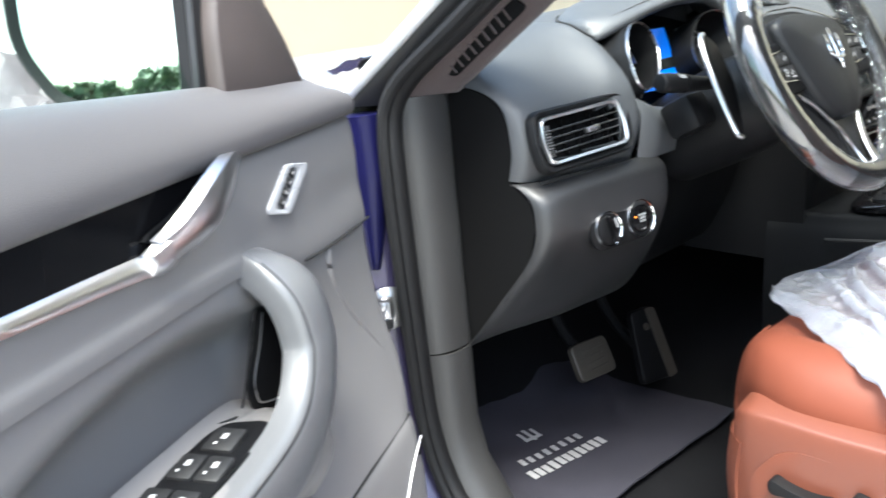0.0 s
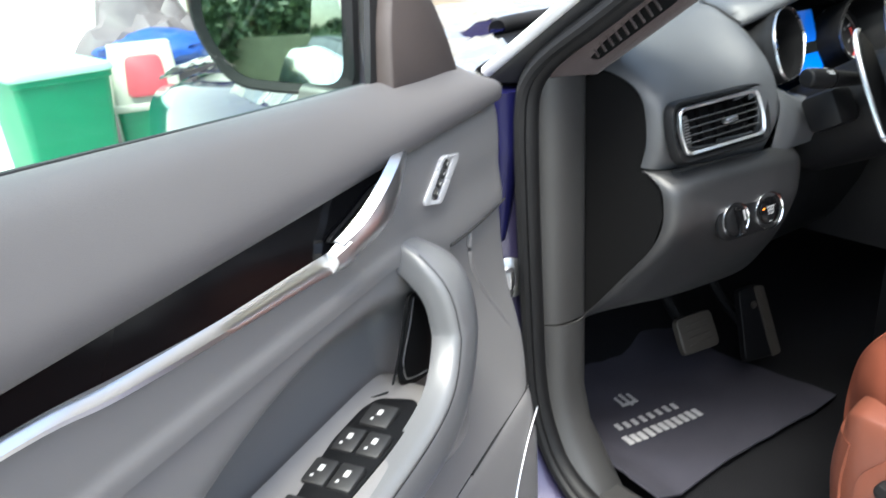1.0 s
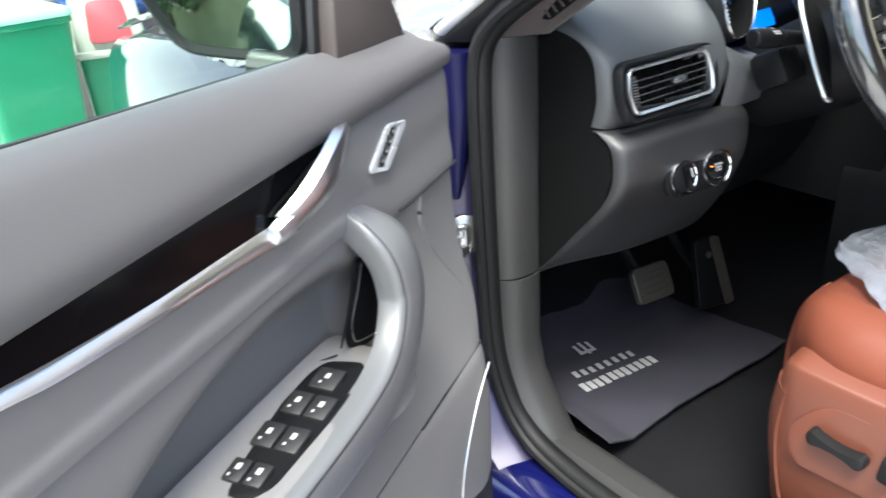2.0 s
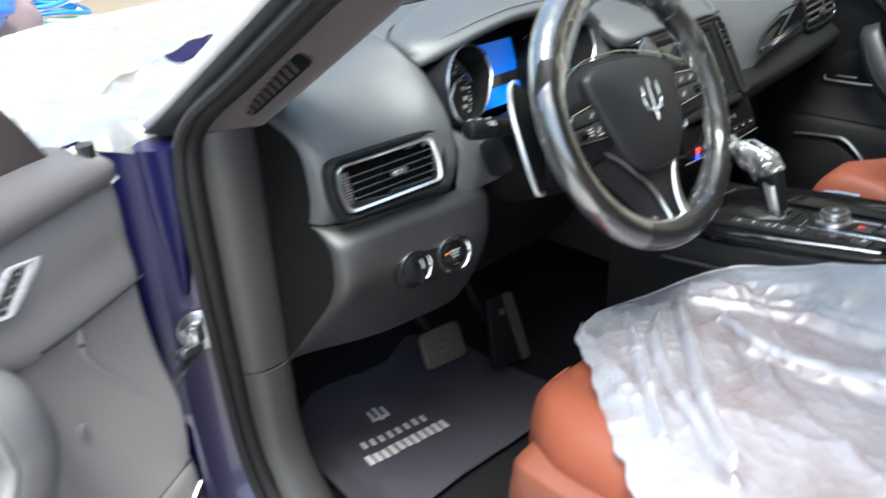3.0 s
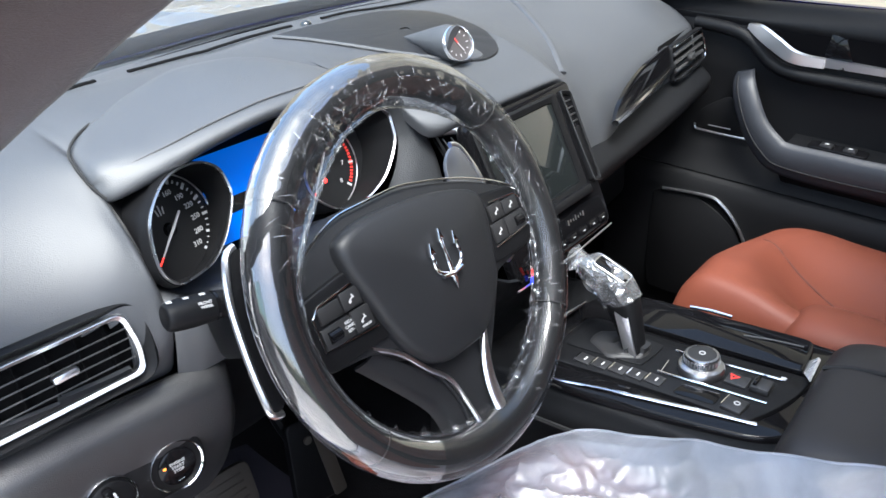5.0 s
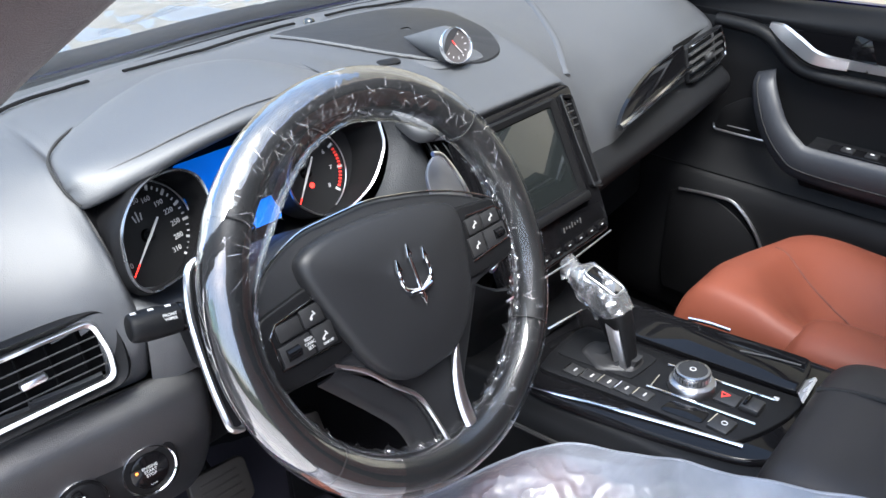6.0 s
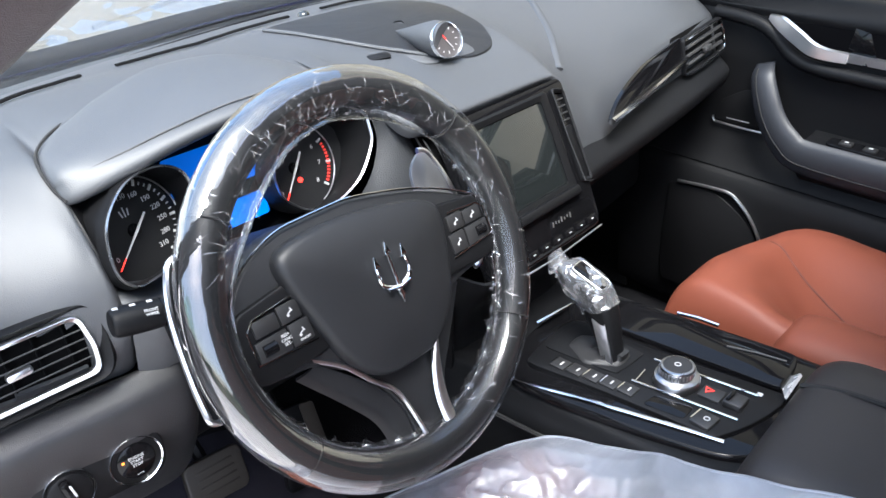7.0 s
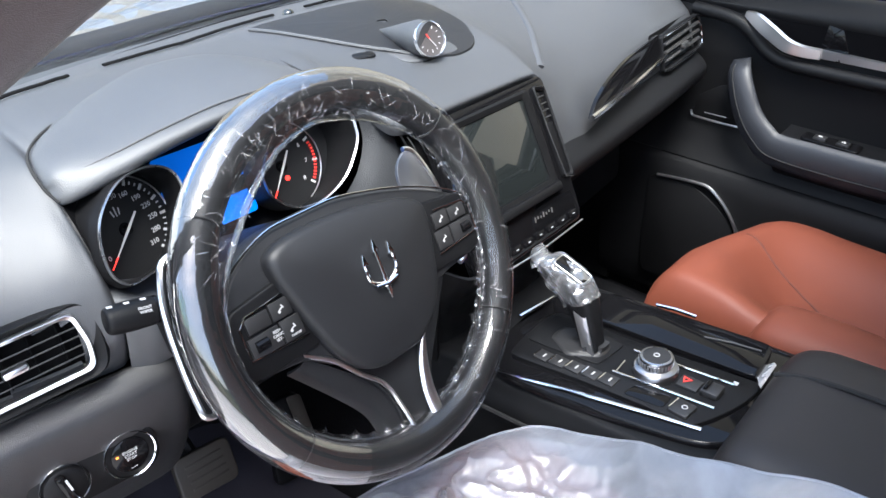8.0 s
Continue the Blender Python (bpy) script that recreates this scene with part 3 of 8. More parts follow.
part("roof", thick(skin(roof()), 0.003), BLUE_PAINT, car, "dark blue roof")
part("headlining", skin([[p + Vector((0, 0, -0.03)) for p in r] for r in roof()]), HEADLINER, car, "grey headlining")
part("sill_right", block(0.12, 2.6, 0.26, pose(0.77, -0.55, 0.33), 0.03), DARK_PLASTIC, car, "dark sill on the passenger side")
for s in (-1, 1):
    part("centre_pillar", thick(skin([curve([(s * 0.80, -0.84, 0.45), (s * 0.79, -0.83, 1.1), (s * 0.66, -0.80, 1.60)], 12), curve([(s * 0.80, -1.0, 0.45), (s * 0.79, -1.0, 1.1), (s * 0.66, -0.98, 1.60)], 12)]), 0.04), RUBBER, car, "black centre pillar")
    part("rear_side", thick(skin([[(s * 0.86, -1.0, 0.3), (s * 0.86, -2.3, 0.35)], [(s * 0.86, -1.0, 1.08), (s * 0.84, -2.3, 1.15)]]), 0.03), BLUE_PAINT, car, "dark blue rear side")
part("rear_bulkhead", thick(skin([[(-0.82, -1.75, 0.35), (0.82, -1.75, 0.35)], [(-0.82, -1.75, 1.1), (0.82, -1.75, 1.1)], [(-0.66, -1.75, 1.62), (0.66, -1.75, 1.62)]]), 0.02), DARK_PLASTIC, car, "dark rear seats and cabin end")
for s in (-1, 1):
    part("rear_window", thick(skin([[(s * 0.83, -0.98, 1.08), (s * 0.83, -2.2, 1.13)], [(s * 0.665, -0.98, 1.60), (s * 0.64, -2.0, 1.58)]]), 0.004), GLOSS_BLACK, car, "dark tinted rear side window")
part("rear_panel", thick(skin([[(-0.85, -2.3, 0.35), (0.85, -2.3, 0.35)], [(-0.84, -2.3, 1.15), (0.84, -2.3, 1.15)]]), 0.03), BLUE_PAINT, car, "dark blue tail panel")
part("rocker", thick(loft([[(-0.775, y, 0.438), (-0.82, y, 0.435), (-0.86, y, 0.42), (-0.885, y, 0.37), (-0.875, y, 0.28)] for y in (0.33, 0.1, -0.3, -0.9, -1.6)], 14, 14), 0.003), BLUE_PAINT, car, "deep blue painted sill")
part("kick_panel_right", thick(skin([[(0.70, 0.74, 0.4), (0.70, 0.74, 1.08)], [(0.70, 0.30, 0.4), (0.70, 0.30, 1.08)]]), 0.01), DARK_PLASTIC, car, "black footwell side lining")
part("kick_panel_left", thick(skin([[(-0.70, 0.74, 0.4), (-0.70, 0.74, 1.06)], [(-0.70, 0.345, 0.4), (-0.70, 0.345, 1.06)]]), -0.01), DARK_PLASTIC, car, "black footwell side lining")
for s in (-1, 1):
    for y in (1.25,):
        part("road_wheel", turned([(0.0, -0.1), (0.2, -0.1), (0.36, -0.11), (0.38, -0.06), (0.38, 0.06), (0.36, 0.11), (0.2, 0.1), (0, 0.1)], 32, facing((s * 0.83, y, 0.38), (0, 1, 0), (s, 0, 0))), RUBBER, car, "black road tyre")

# ---- dashboard ----
dash = thing("dashboard", (0, 0.3, 0.7), "black soft-touch car dashboard with stitched pads and metal-framed vents", "dashboard")


def station(x, *yz):
    return [(x, y, z) for y, z in yz]


PAD_STATIONS = [
    station(-0.700, (0.345, 1.072), (0.325, 1.074), (0.290, 1.070), (0.255, 1.060), (0.235, 1.046), (0.226, 1.026), (0.222, 0.990), (0.230, 0.955)),
    station(-0.688, (0.370, 1.088), (0.340, 1.092), (0.300, 1.088), (0.258, 1.074), (0.226, 1.054), (0.209, 1.028), (0.203, 0.990), (0.214, 0.952)),
    station(-0.640, (0.430, 1.102), (0.380, 1.109), (0.320, 1.107), (0.262, 1.090), (0.222, 1.062), (0.199, 1.030), (0.190, 0.988), (0.204, 0.948)),
    station(-0.570, (0.500, 1.108), (0.430, 1.118), (0.350, 1.122), (0.280, 1.109), (0.222, 1.074), (0.191, 1.034), (0.181, 0.985), (0.196, 0.946)),
    station(-0.526, (0.535, 1.109), (0.460, 1.121), (0.370, 1.131), (0.292, 1.124), (0.222, 1.092), (0.184, 1.050), (0.173, 0.990), (0.190, 0.945)),
    station(-0.508, (0.542, 1.109), (0.468, 1.121), (0.380, 1.134), (0.292, 1.130), (0.227, 1.099), (0.182, 1.053), (0.168, 0.998), (0.187, 0.945)),
    station(-0.500, (0.544, 1.109), (0.472, 1.121), (0.386, 1.135), (0.294, 1.131), (0.240, 1.106), (0.192, 1.055), (0.170, 1.000), (0.188, 0.945)),
    station(-0.495, (0.546, 1.109), (0.476, 1.121), (0.390, 1.136), (0.300, 1.129), (0.253, 1.104), (0.210, 1.050), (0.180, 1.000), (0.192, 0.945)),
    station(-0.489, (0.550, 1.109), (0.482, 1.121), (0.396, 1.137), (0.312, 1.126), (0.270, 1.098), (0.235, 1.040), (0.200, 0.995), (0.200, 0.950)),
    station(-0.478, (0.554, 1.110), (0.488, 1.121), (0.404, 1.138), (0.335, 1.134), (0.302, 1.118), (0.290, 1.080), (0.290, 1.040), (0.290, 1.000)),
    station(-0.440, (0.565, 1.110), (0.505, 1.121), (0.430, 1.139), (0.362, 1.1435), (0.325, 1.137), (0.300, 1.110), (0.300, 1.060), (0.300, 1.000)),
    station(-0.330, (0.582, 1.110), (0.510, 1.121), (0.435, 1.141), (0.372, 1.149), (0.335, 1.146), (0.315, 1.125), (0.310, 1.060), (0.310, 1.000)),
    station(-0.240, (0.588, 1.110), (0.508, 1.122), (0.436, 1.141), (0.360, 1.148), (0.320, 1.146), (0.300, 1.125), (0.300, 1.060), (0.300, 1.000)),
    station(-0.180, (0.590, 1.110), (0.505, 1.122), (0.435, 1.141), (0.348, 1.144), (0.300, 1.140), (0.285, 1.125), (0.285, 1.060), (0.285, 1.000)),
]
RIGHT_STATIONS = [
    station(-0.180, (0.590, 1.110), (0.505, 1.122), (0.435, 1.141), (0.345, 1.144), (0.290, 1.141), (0.255, 1.135), (0.240, 1.128), (0.245, 1.12)),
    station(-0.155, (0.592, 1.110), (0.508, 1.122), (0.435, 1.141), (0.345, 1.142), (0.275, 1.137), (0.238, 1.127), (0.222, 1.118), (0.228, 1.11)),
    station(-0.128, (0.594, 1.110), (0.510, 1.123), (0.435, 1.142), (0.340, 1.139), (0.240, 1.122), (0.190, 1.098), (0.172, 1.078), (0.175, 1.068)),
    station(-0.060, (0.598, 1.110), (0.512, 1.124), (0.432, 1.142), (0.330, 1.134), (0.235, 1.114), (0.180, 1.096), (0.158, 1.084), (0.165, 1.070)),
    station(0.060, (0.600, 1.110), (0.512, 1.124), (0.430, 1.140), (0.330, 1.132), (0.235, 1.112), (0.180, 1.094), (0.158, 1.083), (0.165, 1.070)),
    station(0.122, (0.600, 1.110), (0.508, 1.122), (0.415, 1.135), (0.315, 1.130), (0.235, 1.114), (0.182, 1.094), (0.156, 1.082), (0.158, 1.074)),
    station(0.150, (0.600, 1.110), (0.505, 1.120), (0.405, 1.130), (0.305, 1.124), (0.228, 1.106), (0.172, 1.076), (0.132, 1.025), (0.112, 0.965)),
    station(0.200, (0.598, 1.110), (0.500, 1.117), (0.400, 1.121), (0.300, 1.113), (0.225, 1.092), (0.166, 1.054), (0.128, 1.004), (0.112, 0.962)),
    station(0.300, (0.590, 1.110), (0.490, 1.115), (0.390, 1.114), (0.300, 1.102), (0.230, 1.080), (0.178, 1.048), (0.146, 1.014), (0.130, 0.968)),
    station(0.430, (0.555, 1.109), (0.465, 1.114), (0.372, 1.111), (0.295, 1.098), (0.236, 1.076), (0.194, 1.052), (0.168, 1.026), (0.148, 0.972)),
    station(0.560, (0.495, 1.105), (0.420, 1.110), (0.345, 1.106), (0.285, 1.094), (0.238, 1.074), (0.206, 1.055), (0.186, 1.036), (0.166, 0.975)),
    station(0.660, (0.420, 1.096), (0.370, 1.101), (0.315, 1.096), (0.272, 1.085), (0.238, 1.068), (0.213, 1.053), (0.196, 1.036), (0.176, 0.975)),
    station(0.705, (0.360, 1.078), (0.330, 1.083), (0.295, 1.079), (0.262, 1.070), (0.238, 1.058), (0.220, 1.046), (0.207, 1.03), (0.190, 0.975)),
]
PAD_POINTS = []


def pad(sections, across, along, hole=None):
    bm = loft(sections, across, along)
    if hole:
        x0, x1, z0, z1 = hole
        bmesh.ops.delete(bm, geom=[f for f in bm.faces if x0 < f.calc_center_median().x < x1 and z0 < f.calc_center_median().z < z1 and f.calc_center_median().y < 0.21], context="FACES")
    PAD_POINTS.extend(v.co.copy() for v in bm.verts)
    return thick(bm, 0.004)


def on_pad(x, y, lift=0.0):
    """The point of the pads' upper face at x, y."""
    near = sorted(((p.x - x) ** 2 + (p.y - y) ** 2 + 1e-9, p.z) for p in PAD_POINTS if p.z > 1.05)[:4]
    return (x, y, sum(z / d for d, z in near) / sum(1 / d for d, z in near) + lift)


part("left_pad", pad(PAD_STATIONS, 60, 150, (-0.672, -0.538, 0.975, 1.026)), SOFT_PAD, dash, "black soft pad from the door end round behind the instruments")
part("right_pad", pad(RIGHT_STATIONS, 50, 120, (0.515, 0.688, 0.992, 1.034)), SOFT_PAD, dash, "black soft pad over the centre and passenger side")
APRON = ((-0.500, 0.178, 1.030), (-0.490, 0.172, 1.025), (-0.470, 0.166, 1.014), (-0.44, 0.166, 1.004), (-0.38, 0.170, 0.994), (-0.28, 0.176, 0.988), (-0.19, 0.184, 0.988))
part("instrument_apron", thick(loft([[(x, y + 0.085, z + 0.004), (x, y + 0.035, z + 0.005), (x, y + 0.006, z + 0.001), (x, y - 0.004, z - 0.010), (x, y - 0.010, z - 0.03), (x, y - 0.002, 0.945)] for x, y, z in APRON], 18, 30), 0.003), SOFT_PAD, dash, "black soft pad below the instruments")

# padded instrument hood
HOOD = [(-0.5035, 1.110, 1.116, 0.246, 0.266), (-0.501, 1.108, 1.124, 0.237, 0.284), (-0.492, 1.110, 1.132, 0.229, 0.305), (-0.470, 1.117, 1.138, 0.221, 0.326), (-0.44, 1.125, 1.143, 0.216, 0.342), (-0.39, 1.136, 1.151, 0.212, 0.364), (-0.32, 1.144, 1.158, 0.209, 0.38), (-0.255, 1.143, 1.157, 0.211, 0.37), (-0.205, 1.130, 1.147, 0.216, 0.34), (-0.184, 1.117, 1.136, 0.224, 0.31), (-0.178, 1.116, 1.124, 0.24, 0.28)]
hood_rows = [[(x, y + min(0.055, (far - y) * 0.5), lip + 0.004), (x, y + min(0.014, (far - y) * 0.3), lip - 0.007), (x, y + 0.003, lip - 0.004), (x, y, lip + 0.003), (x, y + 0.008, (lip + top) / 2 + 0.003), (x, y * 0.75 + far * 0.25, top), (x, (y + far) / 2, top + 0.003), (x, far - 0.012, top + 0.001), (x, far + 0.004, top - 0.008)] for x, lip, top, y, far in HOOD]
hood_ob = part("instrument_hood", loft(hood_rows, 30, 60), HOOD_HIDE, dash, "stitched black leather instrument hood")
part("hood_seam", tube(curve([(x, y + 0.014, (lip + top) / 2 + 0.0055) for x, lip, top, y, far in HOOD[1:-1]], 40), 0.0009, 6), STITCH, hood_ob)
part("hood_gap", tube(curve([(-0.500, 0.236, 1.1085), (-0.5045, 0.252, 1.1175), (-0.5025, 0.275, 1.1275), (-0.493, 0.301, 1.1325), (-0.471, 0.324, 1.1365), (-0.44, 0.342, 1.140)], 40), 0.0016, 6), SEAM, hood_ob)
# right instrument surround, leather
SURROUND = [
    [(-0.215, 0.232, 1.126), (-0.190, 0.222, 1.120), (-0.160, 0.214, 1.098), (-0.153, 0.207, 1.070), (-0.166, 0.199, 1.040), (-0.190, 0.191, 1.020), (-0.225, 0.184, 1.003)],
    [(-0.210, 0.230, 1.136), (-0.178, 0.216, 1.130), (-0.146, 0.204, 1.103), (-0.136, 0.195, 1.070), (-0.145, 0.185, 1.034), (-0.165, 0.178, 1.008), (-0.195, 0.174, 0.99)],
    [(-0.205, 0.240, 1.142), (-0.166, 0.222, 1.134), (-0.135, 0.206, 1.102), (-0.120, 0.192, 1.066), (-0.118, 0.178, 1.030), (-0.125, 0.168, 0.995), (-0.15, 0.164, 0.970)],
    [(-0.200, 0.262, 1.143), (-0.155, 0.240, 1.132), (-0.124, 0.220, 1.100), (-0.108, 0.204, 1.062), (-0.102, 0.188, 1.028), (-0.102, 0.175, 0.99), (-0.11, 0.166, 0.96)],
]
part("instrument_surround", loft(SURROUND, 34, 22), SURROUND_HIDE, dash, "grained black leather beside the instruments")

# demister slots, sensor and the raised line over the top
for a, b in (((-0.60, 0.395), (-0.362, 0.478)), ((-0.312, 0.489), (-0.03, 0.517)), ((0.03, 0.517), (0.32, 0.50))):
    mid = ((a[0] + b[0]) / 2, (a[1] + b[1]) / 2 + 0.007)
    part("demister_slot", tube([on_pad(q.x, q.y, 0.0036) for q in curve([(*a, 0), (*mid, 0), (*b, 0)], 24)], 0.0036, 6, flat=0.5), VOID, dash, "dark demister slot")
part("light_sensor", turned([(0, 0), (0.009, 0), (0.0085, 0.003), (0.006, 0.006), (0, 0.0075)], 20, Matrix.Translation(on_pad(-0.006, 0.512))), SCREEN_DARK, dash, "small dark glossy light sensor")
panel_line = [(-0.132, 0.437), (-0.10, 0.367), (-0.069, 0.319), (-0.03, 0.278), (0.004, 0.246)]
part("panel_crease", tube([on_pad(q.x, q.y, 0.0022) for q in curve([(*p, 0) for p in panel_line], 30)], 0.0026, 8), SOFT_PAD, dash, "crease round the centre speaker panel")
speaker_out = curve([(-0.132, 0.438, 0), (-0.10, 0.368, 0), (-0.069, 0.320, 0), (-0.03, 0.279, 0), (0.004, 0.248, 0), (0.052, 0.228, 0), (0.094, 0.237, 0), (0.122, 0.273, 0), (0.140, 0.328, 0), (0.160, 0.39, 0), (0.11, 0.432, 0), (0.0, 0.447, 0), (-0.08, 0.447, 0)], 70, True)
part("speaker_panel", thick(skin([[on_pad(0.03 + (q.x - 0.03) * f, 0.35 + (q.y - 0.35) * f, 0.0022 if f < 1 else -0.001) for q in speaker_out] for f in (1.0, 0.985, 0.7, 0.4, 0.05)], True), 0.001), BLACK_LEATHER, dash, "perforated matt black speaker panel")
seam_line = [(0.445, 0.505), (0.395, 0.430), (0.322, 0.340), (0.252, 0.258), (0.205, 0.212), (0.172, 0.180)]
part("dash_ridge", tube([on_pad(q.x, q.y, 0.0) for q in curve([(*p, 0) for p in seam_line], 30)], 0.0065, 10, flat=0.5), SOFT_PAD, dash, "raised seam between centre and passenger pads")

# end cap towards the door; the shade of the gap is in its near-black colour
cap = bmesh.new()
cap_pts = [(0.345, 1.07), (0.325, 1.072), (0.290, 1.068), (0.256, 1.058), (0.237, 1.044), (0.228, 1.026), (0.224, 0.99), (0.230, 0.957), (0.218, 0.944), (0.200, 0.929), (0.194, 0.896), (0.208, 0.85), (0.252, 0.79), (0.303, 0.738), (0.337, 0.704), (0.345, 0.72)]
cap.faces.new([cap.verts.new((-0.698, y, z)) for y, z in cap_pts])
part("end_cap", thick(cap, 0.006), VOID, dash, "dashboard end cover, coloured near black for the shaded gap", smooth=False)

# lower panel with the light switch
LOW = [(-0.700, 0.020), (-0.695, 0.010), (-0.684, 0.003), (-0.66, 0.0), (-0.6, 0.0), (-0.53, -0.010), (-0.475, -0.014), (-0.452, 0.004), (-0.438, 0.05)]
low_rows = []
for x, d in LOW:
    f = min(1.0, max(0.0, (-0.61 - x) / 0.085))
    f = f * f * (3 - 2 * f)
    low_rows.append([(x, 0.188 + d + 0.020 * f, 0.949 + 0.002 * f), (x, 0.180 + d + 0.014 * f, 0.945 + 0.001 * f), (x, 0.165 + d + 0.010 * f, 0.929), (x, 0.163 + d + 0.008 * f, 0.896), (x, 0.174 + d + 0.014 * f, 0.85), (x, 0.204 + d + 0.034 * f, 0.79), (x, 0.25 + d * 0.8 + 0.036 * f, 0.738 - 0.02 * (x + 0.7)), (x, 0.325 + 0.008 * f, 0.702 + 0.02 * (x + 0.7))])
part("lower_panel", thick(loft(low_rows, 34, 36), 0.004), LOWER_PAD, dash, "black lower dashboard panel by the door")
part("panel_gap", tube(curve([(-0.676, 0.200, 0.948), (-0.66, 0.196, 0.949), (-0.6, 0.190, 0.947), (-0.53, 0.180, 0.946), (-0.47, 0.172, 0.945)], 24), 0.0035, 6), SEAM, dash)
part("knee_panel", thick(loft([[(x, 0.20, 0.945), (x, 0.21 + e, 0.88), (x, 0.24 + e, 0.80), (x, 0.30, 0.72), (x, 0.42, 0.70)] for x, e in ((-0.45, 0.0), (-0.38, 0.0), (-0.25, 0.01), (-0.14, 0.0))], 18, 12), 0.004), DARK_PLASTIC, dash, "black knee panel under the column")
part("under_panel", thick(skin([[(-0.695, 0.335, 0.703), (-0.14, 0.32, 0.712)], [(-0.695, 0.6, 0.75), (-0.14, 0.6, 0.75)]]), 0.006), DARK_PLASTIC, dash)

# light switch and start button on an oval plaque
plaque_at = facing((-0.563, 0.1600, 0.8735), (1, -0.14, 0), (-0.14, -1, 0.18))
plaque = part("switch_plaque", plate(rounded([(-0.062, -0.026), (0.060, -0.026), (0.060, 0.026), (-0.062, 0.026)], 0.025, 8), 0.005, plaque_at, 0.002), DARK_PLASTIC, dash, "black oval switch plaque")
for sx, r in ((-0.031, 0.0235), (0.031, 0.0258)):
    part("switch_ring", frame_of(circle(r, 40), circle(r - 0.0018, 40), 0.0035, plaque_at @ pose(sx, 0, 0.004), 0.001), CHROME, plaque, "chrome ring")
part("light_knob", turned([(0, 0), (0.0205, 0), (0.0195, 0.004), (0.016, 0.006), (0, 0.006)], 32, plaque_at @ pose(-0.031, 0, 0.005)), DARK_PLASTIC, plaque)
part("knob_grip", block(0.009, 0.036, 0.012, plaque_at @ pose(-0.031, 0, 0.013, 0, 0, 12), 0.003), GLOSS_BLACK, plaque)
part("knob_mark", block(0.002, 0.013, 0.001, plaque_at @ pose(-0.029, 0.008, 0.0195, 0, 0, 12), 0), ICON, plaque, smooth=False)
part("switch_lettering", words("0  AUTO", 0.0045, plaque_at @ pose(-0.034, 0.0245, 0.0056)), ICON, plaque)
part("start_button", turned([(0, 0), (0.0185, 0), (0.018, 0.003), (0.0165, 0.004), (0, 0.0045)], 32, plaque_at @ pose(0.031, 0, 0.004)), GLOSS_BLACK, plaque, "black start button")
part("button_lettering", words("ENGINE\nSTART\nSTOP", 0.0042, plaque_at @ pose(0.031, 0.001, 0.0088)), ICON, plaque)
part("button_lettering", words("ON", 0.0040, plaque_at @ pose(0.031, -0.0135, 0.0078)), ICON, plaque)
part("button_lamp", block(0.0025, 0.002, 0.0006, plaque_at @ pose(0.0185, 0.004, 0.0085), 0), GLOW_ORANGE, plaque, smooth=False)


# ---- air vents ----
def vent(name, at, w, h, taper, label, slats=4, wheel_left=True):
    """A framed vent: bezel, metal frame, dark duct, level slats, knob."""
    out = rounded([(-w / 2 - 0.010, -h / 2 - 0.010), (w / 2 + 0.010, -h / 2 - 0.010), (w / 2 + 0.016, 0), (w / 2 + 0.010, h / 2 + 0.008), (-w / 2 - 0.010, h / 2 + 0.010), (-w / 2 - 0.016, 0)], 0.022, 6)
    mid = rounded([(-w / 2 + 0.006, -h / 2), (w / 2 - 0.003, -h / 2), (w / 2, -0.004), (w / 2 - 0.006, h / 2), (-w / 2 + 0.004, h / 2), (-w / 2 - 0.001, 0)], 0.010, 6)
    inn = [(x * (1 - 0.009 / w), y * (1 - 0.0085 / h)) for x, y in mid]
    bezel = part(name, frame_of(out, mid, 0.010, at @ pose(0, 0, -0.004), 0.006), DARK_PLASTIC, dash, label)
    part("vent_frame", frame_of(mid, inn, 0.006, at @ pose(0, 0, 0.002), 0.002), SATIN, bezel, "satin chrome vent frame")
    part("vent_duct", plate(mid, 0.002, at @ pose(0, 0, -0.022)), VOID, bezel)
    for k in range(slats):
        y = -h / 2 + 0.011 + (h - 0.024) * (k + 0.5) / slats
        part("vent_slat", block(w - 0.026, 0.0014, 0.0034, at @ pose(0.006, y, 0.0015, -22, 0, 0.6), 0.0004), TRIM_PLASTIC, bezel)
    for k in range(5):
        part("vent_vane", block(0.0015, h - 0.016, 0.008, at @ pose(-w / 2 + 0.03 + (w - 0.05) * k / 4, 0, -0.014), 0.0), VOID, bezel, smooth=False)
    part("vent_knob", block(0.022, 0.007, 0.010, at @ pose(0.010, 0.001, 0.008, 0, 0, 3), 0.003), SATIN, bezel, "bright sliding knob")
    if wheel_left:
        roller = part("vent_wheel", block(0.010, h * 0.66, 0.006, at @ pose(-w / 2 + 0.013, 0, 0.002), 0.002), TRIM_PLASTIC, bezel)
        for k in range(8):
            part("roller_rib", block(0.0065, 0.0014, 0.0015, at @ pose(-w / 2 + 0.013, (k - 3.5) * h * 0.06, 0.0055), 0), SATIN, roller, smooth=False)
    return bezel


vent("side_vent", facing((-0.606, 0.1845, 1.002), (1, -0.10, 0.03), (-0.10, -1, 0.26)), 0.152, 0.060, 0.0, "satin-framed air vent with level slats")
